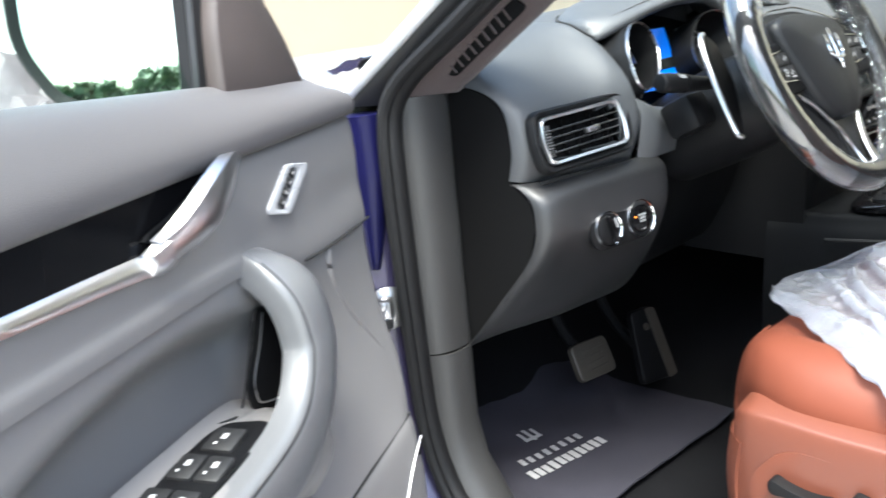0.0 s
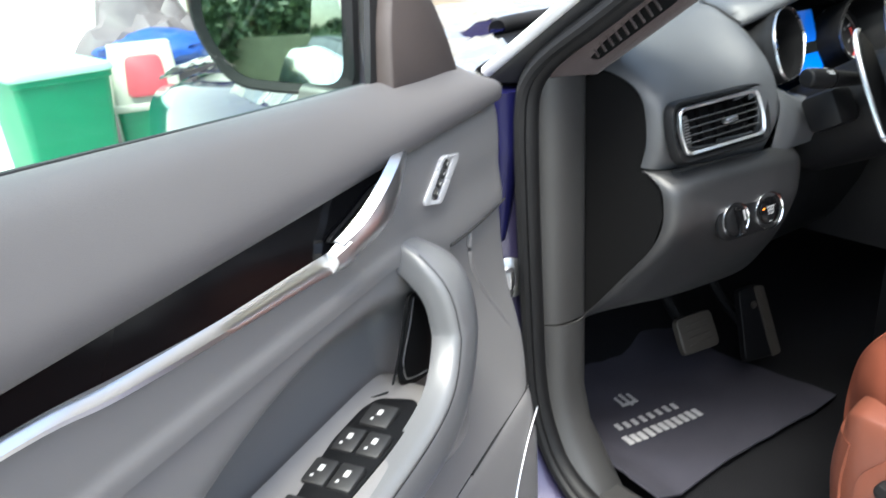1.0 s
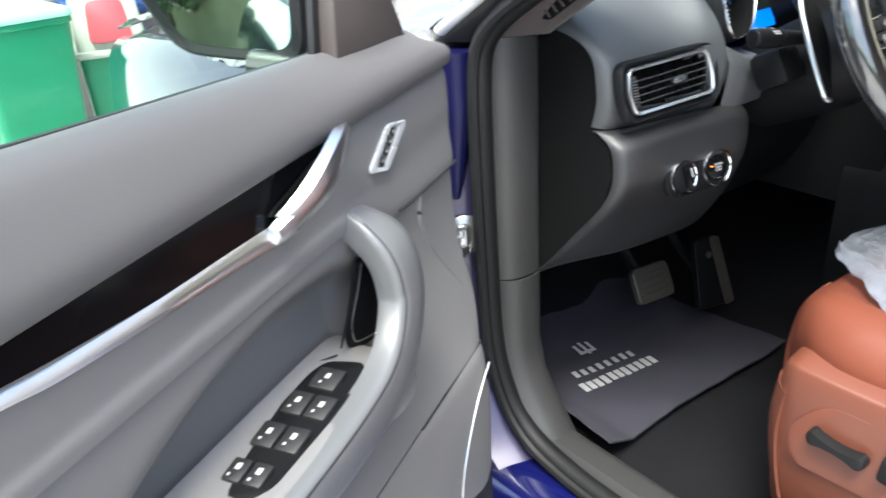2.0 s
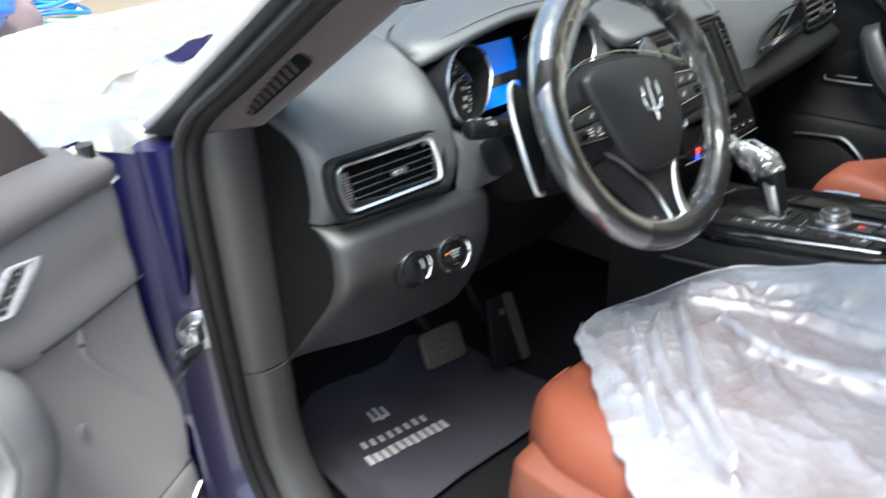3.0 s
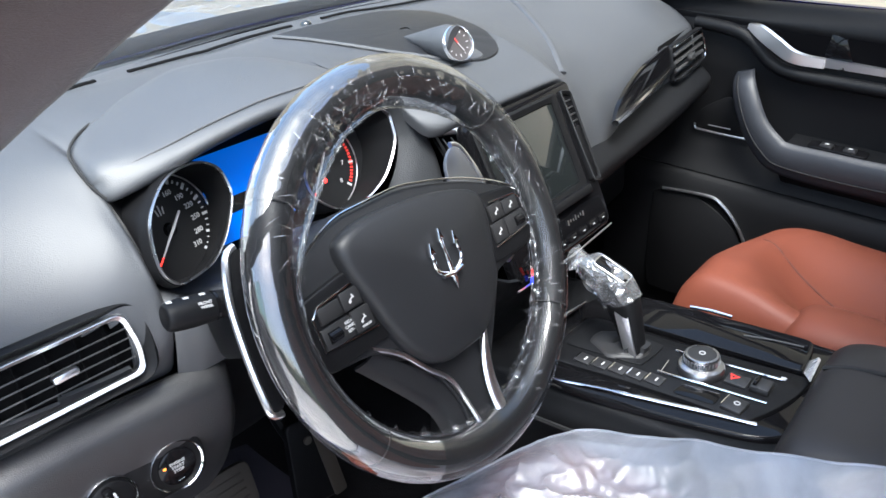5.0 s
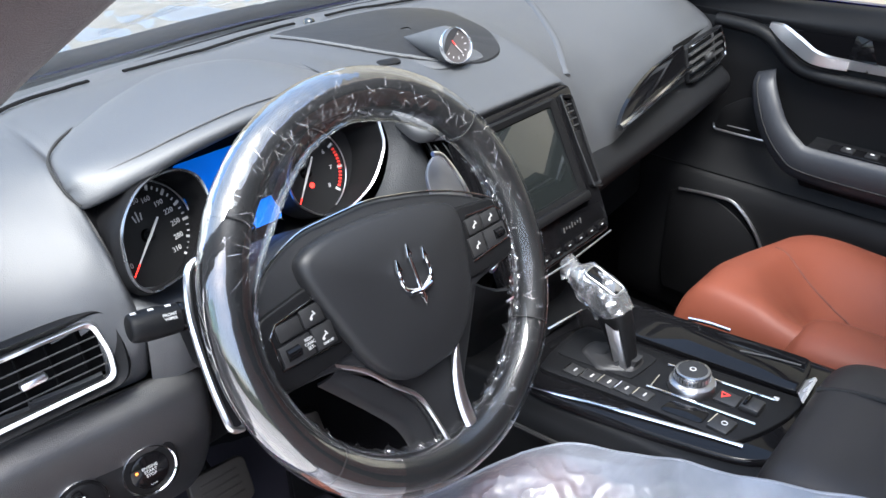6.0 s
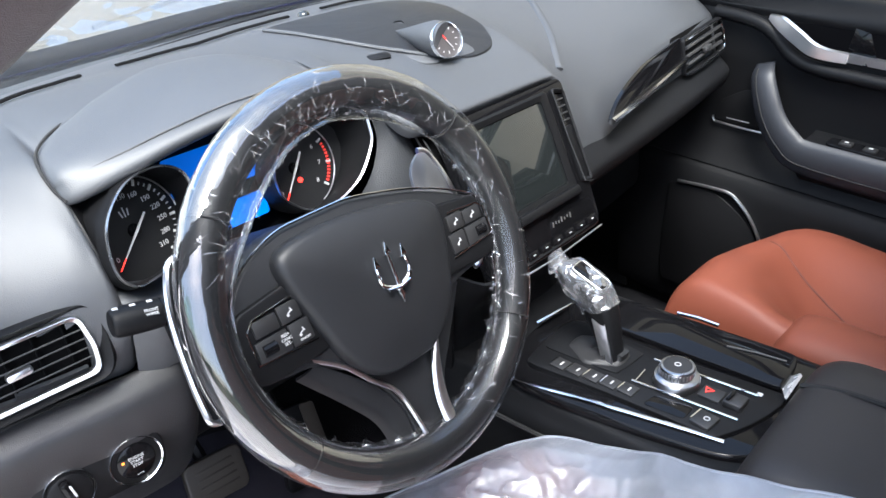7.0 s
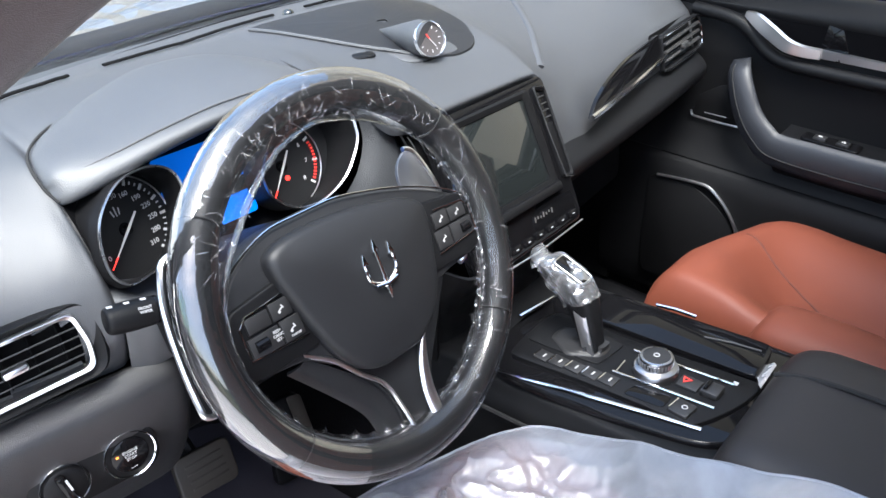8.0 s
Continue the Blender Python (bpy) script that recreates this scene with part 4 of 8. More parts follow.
# passenger vent and its dark trim blade
vent_r = facing((0.622, 0.166, 1.008), (1, 0.12, 0.0), (0.12, -1, 0.24))
vent_out = rounded([(-0.128, -0.022), (0.050, -0.024), (0.068, -0.010), (0.062, 0.026), (0.052, 0.040), (-0.124, 0.042)], 0.008, 5)
pv = part("passenger_vent", frame_of(vent_out, [(x * 0.955 - 0.001, y * 0.86 + 0.001) for x, y in vent_out], 0.008, vent_r @ pose(0, 0, -0.004), 0.002), DARK_PLASTIC, dash, "passenger air vent with split chrome lips")
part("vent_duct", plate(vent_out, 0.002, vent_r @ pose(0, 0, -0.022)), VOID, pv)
for y in (-0.006, 0.008, 0.022):
    part("vent_slat", block(0.165, 0.0052, 0.012, vent_r @ pose(-0.030, y, -0.001, -22, 0, 0), 0.0015), TRIM_PLASTIC, pv)
part("vent_knob", block(0.026, 0.010, 0.010, vent_r @ pose(-0.036, 0.004, 0.008, 0, 0, 3), 0.003), TRIM_PLASTIC, pv, "grey sliding knob")
part("vent_lip", tube([vent_r @ Vector(q) for q in curve([(-0.122, 0.038, 0.004), (-0.10, 0.0385, 0.006), (-0.03, 0.039, 0.006), (0.050, 0.037, 0.004)], 20)], 0.0019, 8), CHROME, pv, "upper chrome lip")
part("vent_lip", tube([vent_r @ Vector(q) for q in curve([(-0.126, -0.017, 0.004), (-0.10, -0.022, 0.006), (-0.03, -0.0225, 0.006), (0.045, -0.021, 0.005), (0.060, -0.012, 0.005), (0.062, 0.008, 0.004), (0.058, 0.026, 0.002)], 30)], 0.0022, 8), CHROME, pv, "lower chrome lip turned up at the end")
blade_at = facing((0.38, 0.132, 1.004), (1, 0.16, 0.0), (0.16, -1, 0.28))
blade_out = curve([(-0.186, 0.005, 0), (-0.163, 0.022, 0), (-0.113, 0.037, 0), (-0.041, 0.047, 0), (0.03, 0.049, 0), (0.10, 0.049, 0), (0.116, 0.047, 0), (0.117, 0.025, 0), (0.114, 0.009, 0), (0.0, 0.006, 0), (-0.11, 0.005, 0)], 60, True)
blade = part("trim_blade", plate([(q.x, q.y) for q in blade_out], 0.006, blade_at @ pose(0, 0, -0.003), 0.002), GLOSS_BLACK, dash, "gloss black pointed trim blade")
part("blade_strip", tube([blade_at @ Vector(q) for q in curve([(-0.188, 0.006, 0.004), (-0.12, 0.006, 0.007), (-0.05, 0.006, 0.007), (0.05, 0.007, 0.006), (0.128, 0.010, 0.006)], 24)], [0.0035 + 0.002 * (1 - abs(k - 4) / 20) for k in range(24)], 8), CHROME, blade, "bright chrome line")
# rolled lower edge and glove box on the passenger side
part("passenger_roll", thick(loft([[(x, y + 0.02, 0.985), (x, y - 0.002, 0.972), (x, y - 0.018, 0.955), (x, y - 0.014, 0.935), (x, y + 0.035, 0.908), (x, y + 0.10, 0.885), (x, y + 0.14, 0.75), (x, y + 0.16, 0.68), (x, y + 0.2, 0.66)] for x, y in ((0.11, 0.10), (0.16, 0.106), (0.3, 0.118), (0.45, 0.132), (0.6, 0.15), (0.665, 0.158), (0.695, 0.185))], 40, 40), 0.004), DOOR_BLACK, dash, "black padded passenger knee roll")
part("glove_box", plate(rounded([(-0.19, -0.09), (0.19, -0.09), (0.19, 0.09), (-0.19, 0.09)], 0.02), 0.006, facing((0.42, 0.258, 0.80), (1, 0.1, 0), (0.1, -1, 0.1)), 0.002), DOOR_BLACK, dash, "black glove box lid")

# ---- centre stack with the display ----
stack = thing("centre_stack", (0, 0.1, 0.9), "dark centre stack with switched-off touch screen", "console screen")
SCR = facing((0.0, 0.1045, 1.018), (1, 0, 0), (0, -0.865, 0.502))
stack_out = rounded([(-0.118, -0.125), (0.108, -0.125), (0.132, 0.078), (-0.104, 0.078)], 0.014, 5)
part("stack_face", plate(stack_out, 0.016, SCR @ pose(0, 0, -0.022), 0.006), GLOSS_BLACK, stack, "gloss black surround")
bez_o = rounded([(-0.100, -0.073), (0.080, -0.073), (0.086, 0.068), (-0.100, 0.068)], 0.008, 4)
bez_i = rounded([(-0.090, -0.054), (0.066, -0.054), (0.071, 0.058), (-0.090, 0.058)], 0.004, 4)
part("screen_bezel", frame_of(bez_o, bez_i, 0.006, SCR @ pose(0, 0, -0.006), 0.002), DARK_PLASTIC, stack, "dark screen bezel")
part("touch_screen", plate(bez_i, 0.003, SCR @ pose(0, 0, -0.007), 0.0006), SCREEN_DARK, stack, "glossy dark switched-off screen")
part("screen_ledge", block(0.170, 0.013, 0.010, SCR @ pose(-0.008, -0.066, 0.002), 0.004), DARK_PLASTIC, stack)
for k in range(7):
    part("logo_stroke", block(0.0019, 0.0034 if k % 3 else 0.0068, 0.0008, SCR @ pose(0.012 + 0.0062 * k, -0.092 + 0.001 * (k % 2), -0.0045, 0, 0, -18), 0.0), SATIN, stack, smooth=False)
for k in range(8):
    cl = part("climate_button", block(0.020, 0.009, 0.004, SCR @ pose(-0.092 + 0.0255 * k, -0.112, -0.005), 0.0015), GLOSS_BLACK, stack, "small black climate button")
    part("button_mark", block(0.0045, 0.0011, 0.0005, SCR @ pose(-0.092 + 0.0255 * k, -0.112, -0.0026), 0), PRINT, cl, smooth=False)
part("stack_strip", tube([SCR @ Vector(q) for q in ((-0.125, -0.128, -0.008), (0.0, -0.131, -0.005), (0.106, -0.128, -0.008))], 0.0013, 8), SATIN, stack, "thin chrome line")
for kx, mat in ((-0.101, RED), (-0.094, SCREEN_BLUE)):
    part("heat_mark", block(0.005, 0.011, 0.001, facing((kx, 0.0735, 0.915), (1, 0, 0), (0, -0.865, 0.502)), 0), mat, stack, "small red or blue temperature mark", smooth=False)
# narrow side vents of the stack
for s, lab in ((1, "narrow upright vent beside the screen"),):
    vx = 0.108 if s > 0 else -0.128
    vo = rounded([(vx - 0.014, -0.062), (vx + 0.008, -0.066), (vx + 0.014, 0.062), (vx - 0.010, 0.068)], 0.006, 4)
    vi = rounded([(vx - 0.010, -0.057), (vx + 0.005, -0.060), (vx + 0.011, 0.057), (vx - 0.006, 0.062)], 0.004, 4)
    vb = part("stack_vent", frame_of(vo, vi, 0.005, SCR @ pose(0, 0, -0.006), 0.002), DARK_PLASTIC, stack, lab)
    part("vent_duct", plate(vi, 0.001, SCR @ pose(0, 0, -0.0085)), SEAM, vb)
    for k in range(4):
        part("vent_slat", block(0.013, 0.0014, 0.004, SCR @ pose(vx + 0.003, 0.022 + 0.0095 * k, -0.006, 25, 0, 0), 0.0), TRIM_PLASTIC, vb, smooth=False)
    part("vent_blank", plate(rounded([(vx - 0.009, -0.058), (vx + 0.005, -0.060), (vx + 0.008, 0.014), (vx - 0.007, 0.014)], 0.003), 0.004, SCR @ pose(0, 0, -0.008), 0.001), DARK_PLASTIC, vb)
    part("vent_line", tube([SCR @ Vector(q) for q in ((vx - s * 0.012, 0.066, 0.0), (vx - s * 0.014, 0.0, 0.001), (vx - s * 0.011, -0.062, 0.0), (vx + s * 0.004, -0.066, 0.0))], 0.0006, 6), TRIM_PLASTIC, vb)
# driver-side centre vent
dvent_at = facing((-0.095, 0.150, 1.033), (0.05, -0.024, 0.0), (-0.38, -0.82, 0.42))
dv_o = rounded([(-0.002, -0.048), (0.048, -0.048), (0.022, 0.044), (-0.038, 0.046)], 0.006, 4)
dv_i = rounded([(0.001, -0.046), (0.041, -0.046), (0.014, 0.034), (-0.033, 0.035)], 0.004, 4)
dv = part("centre_vent", frame_of(dv_o, dv_i, 0.006, dvent_at, 0.002), TRIM_PLASTIC, stack, "upright vent with a satin top edge")
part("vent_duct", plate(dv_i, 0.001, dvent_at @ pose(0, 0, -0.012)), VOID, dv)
part("vent_top", loft([[dvent_at @ Vector((x, y + 0.004 * math.cos(w), 0.006 + 0.003 * math.sin(w))) for w in (k / 8 * math.tau for k in range(8))] for x, y in ((-0.037, 0.040), (-0.01, 0.039), (0.018, 0.038), (0.030, 0.010), (0.045, -0.044))], 10, 20, True, True), SATIN, dv, "satin metal vent edge")
for k in range(4):
    part("vent_slat", tube([dvent_at @ Vector(q) for q in curve([(-0.024 + 0.011 * k, 0.032, -0.002), (-0.016 + 0.011 * k, 0.012, 0.001), (0.002 + 0.011 * k, -0.044, 0.0)], 12)], 0.0009, 6), TRIM_PLASTIC, dv)
# lower body of the stack down to the console
part("stack_body", thick(loft([[(x, 0.048 + e, 0.913), (x, 0.062 + e, 0.885), (x, 0.085 + e, 0.85), (x, 0.10 + e, 0.80), (x, 0.10 + e, 0.72)] for x, e in ((-0.135, 0.05), (-0.12, 0.005), (0.0, 0.0), (0.10, 0.005), (0.118, 0.05))], 16, 16), 0.004), DOOR_BLACK, stack, "dark lower stack")
part("stack_cheek", thick(skin([[(-0.135, 0.10, 0.913), (-0.135, 0.10, 0.70)], [(-0.137, 0.4, 0.913), (-0.137, 0.4, 0.70)]]), 0.004), DARK_PLASTIC, stack)
part("stack_cheek", thick(skin([[(0.118, 0.10, 0.96), (0.118, 0.10, 0.70)], [(0.12, 0.4, 0.96), (0.12, 0.4, 0.70)]]), 0.004), DARK_PLASTIC, stack)

# ---- dashboard clock ----
clock = thing("dashboard_clock", (0.004, 0.26, 1.13), "small round chrome-rimmed clock in a black pod on the dashboard", "clock")
clk = facing((0.004, 0.240, 1.1405), (1, -0.15, 0), (-0.18, -0.9, 0.42))
pod = [[(0.004 + r * math.cos(w) * 1.0, y + 0.18 * r * math.cos(w), zc + r * math.sin(w)) for w in (k / 20 * math.tau for k in range(20))] for y, r, zc in ((0.2435, 0.0225, 1.1395), (0.262, 0.0225, 1.139), (0.285, 0.017, 1.136), (0.31, 0.009, 1.134), (0.33, 0.002, 1.1335))]
part("clock_pod", skin(pod, True, True), SOFT_PAD, clock, "black tapering pod")
part("clock_rim", frame_of(circle(0.0235, 32), circle(0.0213, 32), 0.006, clk @ pose(0, 0, -0.002), 0.002), CHROME, clock, "chrome rim")
dial = part("clock_dial", plate(circle(0.0218, 32), 0.002, clk @ pose(0, 0, -0.002)), pbr("clock_face", (0.05, 0.045, 0.045), 0.35), clock)
for k in range(12):
    part("hour_mark", block(0.0012, 0.004 if k % 3 == 0 else 0.0025, 0.0004, clk @ pose(0.0155 * math.sin(k / 12 * math.tau), 0.0155 * math.cos(k / 12 * math.tau), 0.0004, 0, 0, -k * 30), 0), ICON, dial, smooth=False)
part("hour_hand", block(0.0014, 0.009, 0.0005, clk @ pose(-0.002, 0.0035, 0.001, 0, 0, 30), 0), RED, dial, smooth=False)
part("minute_hand", block(0.001, 0.014, 0.0005, clk @ pose(0.003, -0.005, 0.0014, 0, 0, 35), 0), ICON, dial, smooth=False)
part("pod_base", plate(rounded([(-0.045, -0.02), (0.05, -0.03), (0.055, 0.03), (-0.05, 0.04)], 0.02), 0.004, pose(0.012, 0.262, 1.1165, 10, 0, 0), 0.002), SOFT_PAD, clock)
for sx in (-0.075, 0.06):
    part("dash_nozzle", plate(rounded([(-0.016, -0.007), (0.016, -0.007), (0.016, 0.007), (-0.016, 0.007)], 0.006), 0.002, pose(0.004 + sx, 0.285 + 0.02 * (sx > 0), 1.1265, 12, 0, -14), 0.001), DARK_PLASTIC, clock, "small black slotted nozzle")

# ---- instruments ----
cluster = thing("instrument_cluster", (-0.347, 0.25, 1.0), "lit twin-dial instrument cluster with a blue display", "dials")
part("cluster_housing", thick(skin([[(-0.487, 0.30, 1.118), (-0.180, 0.31, 1.13)], [(-0.487, 0.285, 1.08), (-0.180, 0.282, 1.10)], [(-0.487, 0.262, 1.0), (-0.180, 0.258, 1.0)], [(-0.487, 0.19, 0.985), (-0.180, 0.185, 0.985)]]), 0.003), DARK_PLASTIC, cluster, "black cluster housing", smooth=False)
LEAN_BACK = (0, -0.94, 0.34)
DIAL_FACE = pbr("dial_face", (0.006, 0.006, 0.0065), 0.5, spec=0.3)
SINK = 0.041  # how deep a dial lies in its tube


def gauge(at, rim_points, centre, r, label, ticks, numbers, needle):
    """An instrument: oval chrome rim, deep dark tube, sunk face, ticks (angle, kind), numerals (text, angle) and a needle."""
    out = [q.to_2d() for q in curve([(*p, 0) for p in rim_points], 72, True)]
    c = Vector(centre)
    inside = [c + (q - c) * 0.972 for q in out]
    foot = [c + (q - c).normalized() * (r * 1.22 * 0.6 + (q - c).length * 0.4) for q in out]
    tube_rows = [[at @ Vector((*q, z)) for q in ring] for ring, z in (([c + (q - c) * 1.045 for q in out], -0.012), ([c + (q - c) * 1.02 for q in out], -0.001), (inside, 0.0), ([a * 0.9 + b * 0.1 for a, b in zip(inside, foot)], -0.006), ([a * 0.5 + b * 0.5 for a, b in zip(inside, foot)], -0.022), (foot, -SINK - 0.001))]
    body = part("gauge", skin(tube_rows, True), DARK_PLASTIC, cluster, label)
    part("gauge_ring", frame_of([c + (q - c) * 1.012 for q in out], inside, 0.0035, at, 0.0015), KNOB_METAL, body, "thin chrome rim")
    part("gauge_face", plate(foot, 0.002, at @ pose(0, 0, -SINK - 0.002)), DIAL_FACE, body)
    face_at = at @ pose(c.x, c.y, -SINK)
    part("dial_arc", tube([face_at @ Vector((r * 1.13 * math.cos(a), r * 1.13 * math.sin(a), 0.004)) for a in (radians(-62 + 6 * k) for k in range(30))], 0.0008, 6), SATIN, body, "thin bright arc round the scale")
    for a, kind in ticks:
        w = radians(a)
        long, wide, mat = {"major": (0.0062, 0.0026, ICON), "minor": (0.0030, 0.0012, ICON), "red": (0.0034, 0.0022, RED)}[kind]
        part("tick", block(wide, long, 0.0010, face_at @ pose(r * math.cos(w), r * math.sin(w), 0.0010, 0, 0, a - 90), 0), mat, body, smooth=False)
    for txt, a in numbers:
        w = radians(a)
        part("numeral", words(txt, 0.0072, face_at @ pose(r * 0.74 * math.cos(w), r * 0.74 * math.sin(w), 0.0008)), ICON, body)
    w = radians(needle)
    way = Vector((math.cos(w), math.sin(w), 0))
    part("needle", tube([face_at @ (way * d + Vector((0, 0, 0.0055))) for d in (-r * 0.42, 0.0, r * 0.3, r * 0.66)], [0.0012, 0.0016, 0.0012, 0.0008], 6, flat=0.5), ICON, body)
    part("needle_tip", tube([face_at @ (way * d + Vector((0, 0, 0.0055))) for d in (r * 0.66, r * 0.95)], [0.0008, 0.0005], 6, flat=0.5), GLOW_RED, body)
    part("needle_hub", turned([(0, 0), (r * 0.15, 0), (r * 0.13, 0.004), (0, 0.005)], 20, face_at), GLOSS_BLACK, body)
    return body


GL = facing((-0.44, 0.195, 1.068), (1, 0.2, 0), (0.2, -1, 0.4))
GR = facing((-0.246, 0.200, 1.068), (1, -0.1, 0), (-0.1, -1, 0.4))
speed_ticks = [(64 - 22.4 * k, "major") for k in range(-6, 6)] + [(64 - 22.4 * k + 22.4 * f, "minor") for k in range(-5, 6) for f in (0.33, 0.66)]
speed = gauge(GL, [(-0.059, -0.010), (-0.052, 0.020), (-0.038, 0.039), (-0.015, 0.054), (0.010, 0.058), (0.032, 0.054), (0.048, 0.041), (0.051, 0.020), (0.038, -0.002), (0.015, -0.023), (-0.011, -0.034), (-0.040, -0.035), (-0.055, -0.025)], (0.0, 0.005), 0.046, "oval speedometer with white figures", speed_ticks, [("130", 88), ("160", 66), ("190", 42), ("220", 20), ("250", -2), ("280", -25), ("310", -47), ("0", 212)], 219)
for dx, h, dy in ((-0.004, 0.007, 0.0), (0.0, 0.010, 0.001), (0.004, 0.007, 0.0)):
    part("dial_mark", block(0.0012, h, 0.0005, GL @ pose(-0.002 + dx, 0.024 + dy, -SINK + 0.0008, 0, 0, -dx * 3000), 0), ICON, speed, smooth=False)
revs_ticks = [(-6 + 34 * k, "major") for k in range(-1, 7)] + [(-6 + 34 * k + 17, "minor") for k in range(1, 6)] + [(a, "red") for a in range(-34, 22, 5)]
revs = gauge(GR, [(-0.056, 0.000), (-0.036, 0.031), (-0.009, 0.052), (0.026, 0.058), (0.056, 0.050), (0.076, 0.033), (0.076, 0.014), (0.062, -0.012), (0.038, -0.034), (0.000, -0.047), (-0.026, -0.044), (-0.045, -0.031), (-0.054, -0.018)], (-0.009, 0.0), 0.0445, "oval rev counter with a red zone", revs_ticks, [("4", 95), ("5", 63), ("6", 30), ("7", -5), ("8", -41), ("0", 226)], 236)
part("warning_lamp", turned([(0, 0), (0.0030, 0), (0.0030, 0.0006), (0, 0.0006)], 16, GR @ pose(-0.006, -0.015, -SINK + 0.001)), GLOW_RED, revs, "red warning lamp")
recess_rows = [[(-0.497, 0.200, 1.000), (-0.499, 0.190, 1.045), (-0.500, 0.212, 1.085), (-0.499, 0.240, 1.106)], [(-0.488, 0.215, 1.000), (-0.490, 0.210, 1.045), (-0.490, 0.232, 1.085), (-0.488, 0.256, 1.112)], [(-0.470, 0.235, 1.005), (-0.465, 0.240, 1.050), (-0.460, 0.250, 1.090), (-0.455, 0.268, 1.118)]]
part("recess_wall", thick(loft(recess_rows, 16, 16), 0.002), DARK_PLASTIC, cluster, "matt black wall of the instrument recess")
disp = part("info_display", plate(rounded([(-0.052, -0.062), (0.048, -0.062), (0.050, 0.028), (-0.052, 0.028)], 0.004), 0.002, facing((-0.345, 0.250, 1.078), (1, 0, 0), LEAN_BACK)), SCREEN_BLUE, cluster, "blank blue display between the dials")
part("display_band", block(0.100, 0.016, 0.001, facing((-0.347, 0.2385, 1.0535), (1, 0, 0), LEAN_BACK), 0), SCREEN_DARK, disp, "dark band across the display", smooth=False)

# ---- steering column with its stalk ----
RAKE = radians(27)
HUB = Vector((-0.3465, 0.0, 1.06))
SW = facing(HUB, (1, 0, 0), (0, -math.cos(RAKE), math.sin(RAKE)))
column = thing("steering_column", (-0.3465, 0.15, 0.9), "black steering column with a wiper stalk and metal paddles", "steering column")
part("column_shroud", loft([[SW @ Vector((rx * math.cos(w), ry * math.sin(w) - 0.01, z)) for w in (k / 12 * math.tau for k in range(12))] for rx, ry, z in ((0.05, 0.05, -0.03), (0.062, 0.06, -0.06), (0.075, 0.068, -0.10), (0.08, 0.07, -0.15), (0.08, 0.065, -0.24))], 32, 16, True, True), DARK_PLASTIC, column, "black column shroud")
stalk_at = facing((-0.512, 0.112, 1.050), (1, -0.28, 0.0), (0, -0.6, 0.8))
stalk = part("stalk", loft([[stalk_at @ Vector((x, 0.011 * s * math.cos(w), 0.0105 * s * math.sin(w))) for w in (k / 10 * math.tau for k in range(10))] for x, s in ((-0.025, 0.85), (-0.022, 1.1), (-0.008, 1.2), (0.012, 1.15), (0.03, 1.0), (0.08, 0.7))], 20, 18, True, True), DARK_PLASTIC, column, "black wiper stalk with white symbols")
part("stalk_lettering", words("FRONT\nWIPER", 0.0036, stalk_at @ pose(0.006, -0.003, 0.0128)), ICON, stalk)
for k in range(3):
    part("stalk_symbol", block(0.0045, 0.003, 0.0006, stalk_at @ pose(-0.020 + 0.014 * k, 0.0085, 0.0088, -35, 0, 0), 0.0), ICON, stalk, smooth=False)
part("stalk_collar", frame_of(circle(0.0125, 20), circle(0.008, 20), 0.003, stalk_at @ pose(0.016, 0, 0, 0, 90, 0)), GLOSS_BLACK, stalk)
part("stalk_base", block(0.05, 0.05, 0.05, facing((-0.455, 0.125, 1.0), (1, 0, 0), (0, -0.9, 0.45)), 0.01), DARK_PLASTIC, column)
for s in (-1, 1):
    pts = [(s * 0.140, 0.078), (s * 0.1475, 0.074), (s * 0.1590, 0.045), (s * 0.1645, 0.01), (s * 0.1665, -0.03), (s * 0.1665, -0.050), (s * 0.158, -0.053), (s * 0.135, -0.02), (s * 0.118, 0.02), (s * 0.120, 0.06)]
    # a matching pair: the right one coloured as skylit, the left as shaded
    pd = part("shift_paddle", plate([(q.x, q.y) for q in curve([(*p, 0) for p in (pts if s > 0 else pts)], 40, True)], 0.004, SW @ pose(0, 0, -0.068, 0, s * -4, 0), 0.001), PADDLE if s > 0 else DARK_PLASTIC, column, "long metal gearshift paddle")
    edge = [(s * 0.138, 0.080), (s * 0.149, 0.074), (s * 0.1605, 0.045), (s * 0.166, 0.01), (s * 0.1685, -0.03), (s * 0.168, -0.051), (s * 0.158, -0.056)]
    part("paddle_edge", tube([SW @ pose(0, 0, -0.066, 0, s * -4, 0) @ Vector((*q, 0)) for q in [(v.x, v.y) for v in curve([(*e, 0) for e in edge], 26)]], 0.0032, 8), SATIN, pd, "bright metal paddle edge")

# ---- steering wheel ----
wheel = thing("steering_wheel", HUB, "black leather steering wheel, its rim still wrapped in clear plastic", "steering wheel")
R_RIM, r_rim = 0.1632, 0.0155


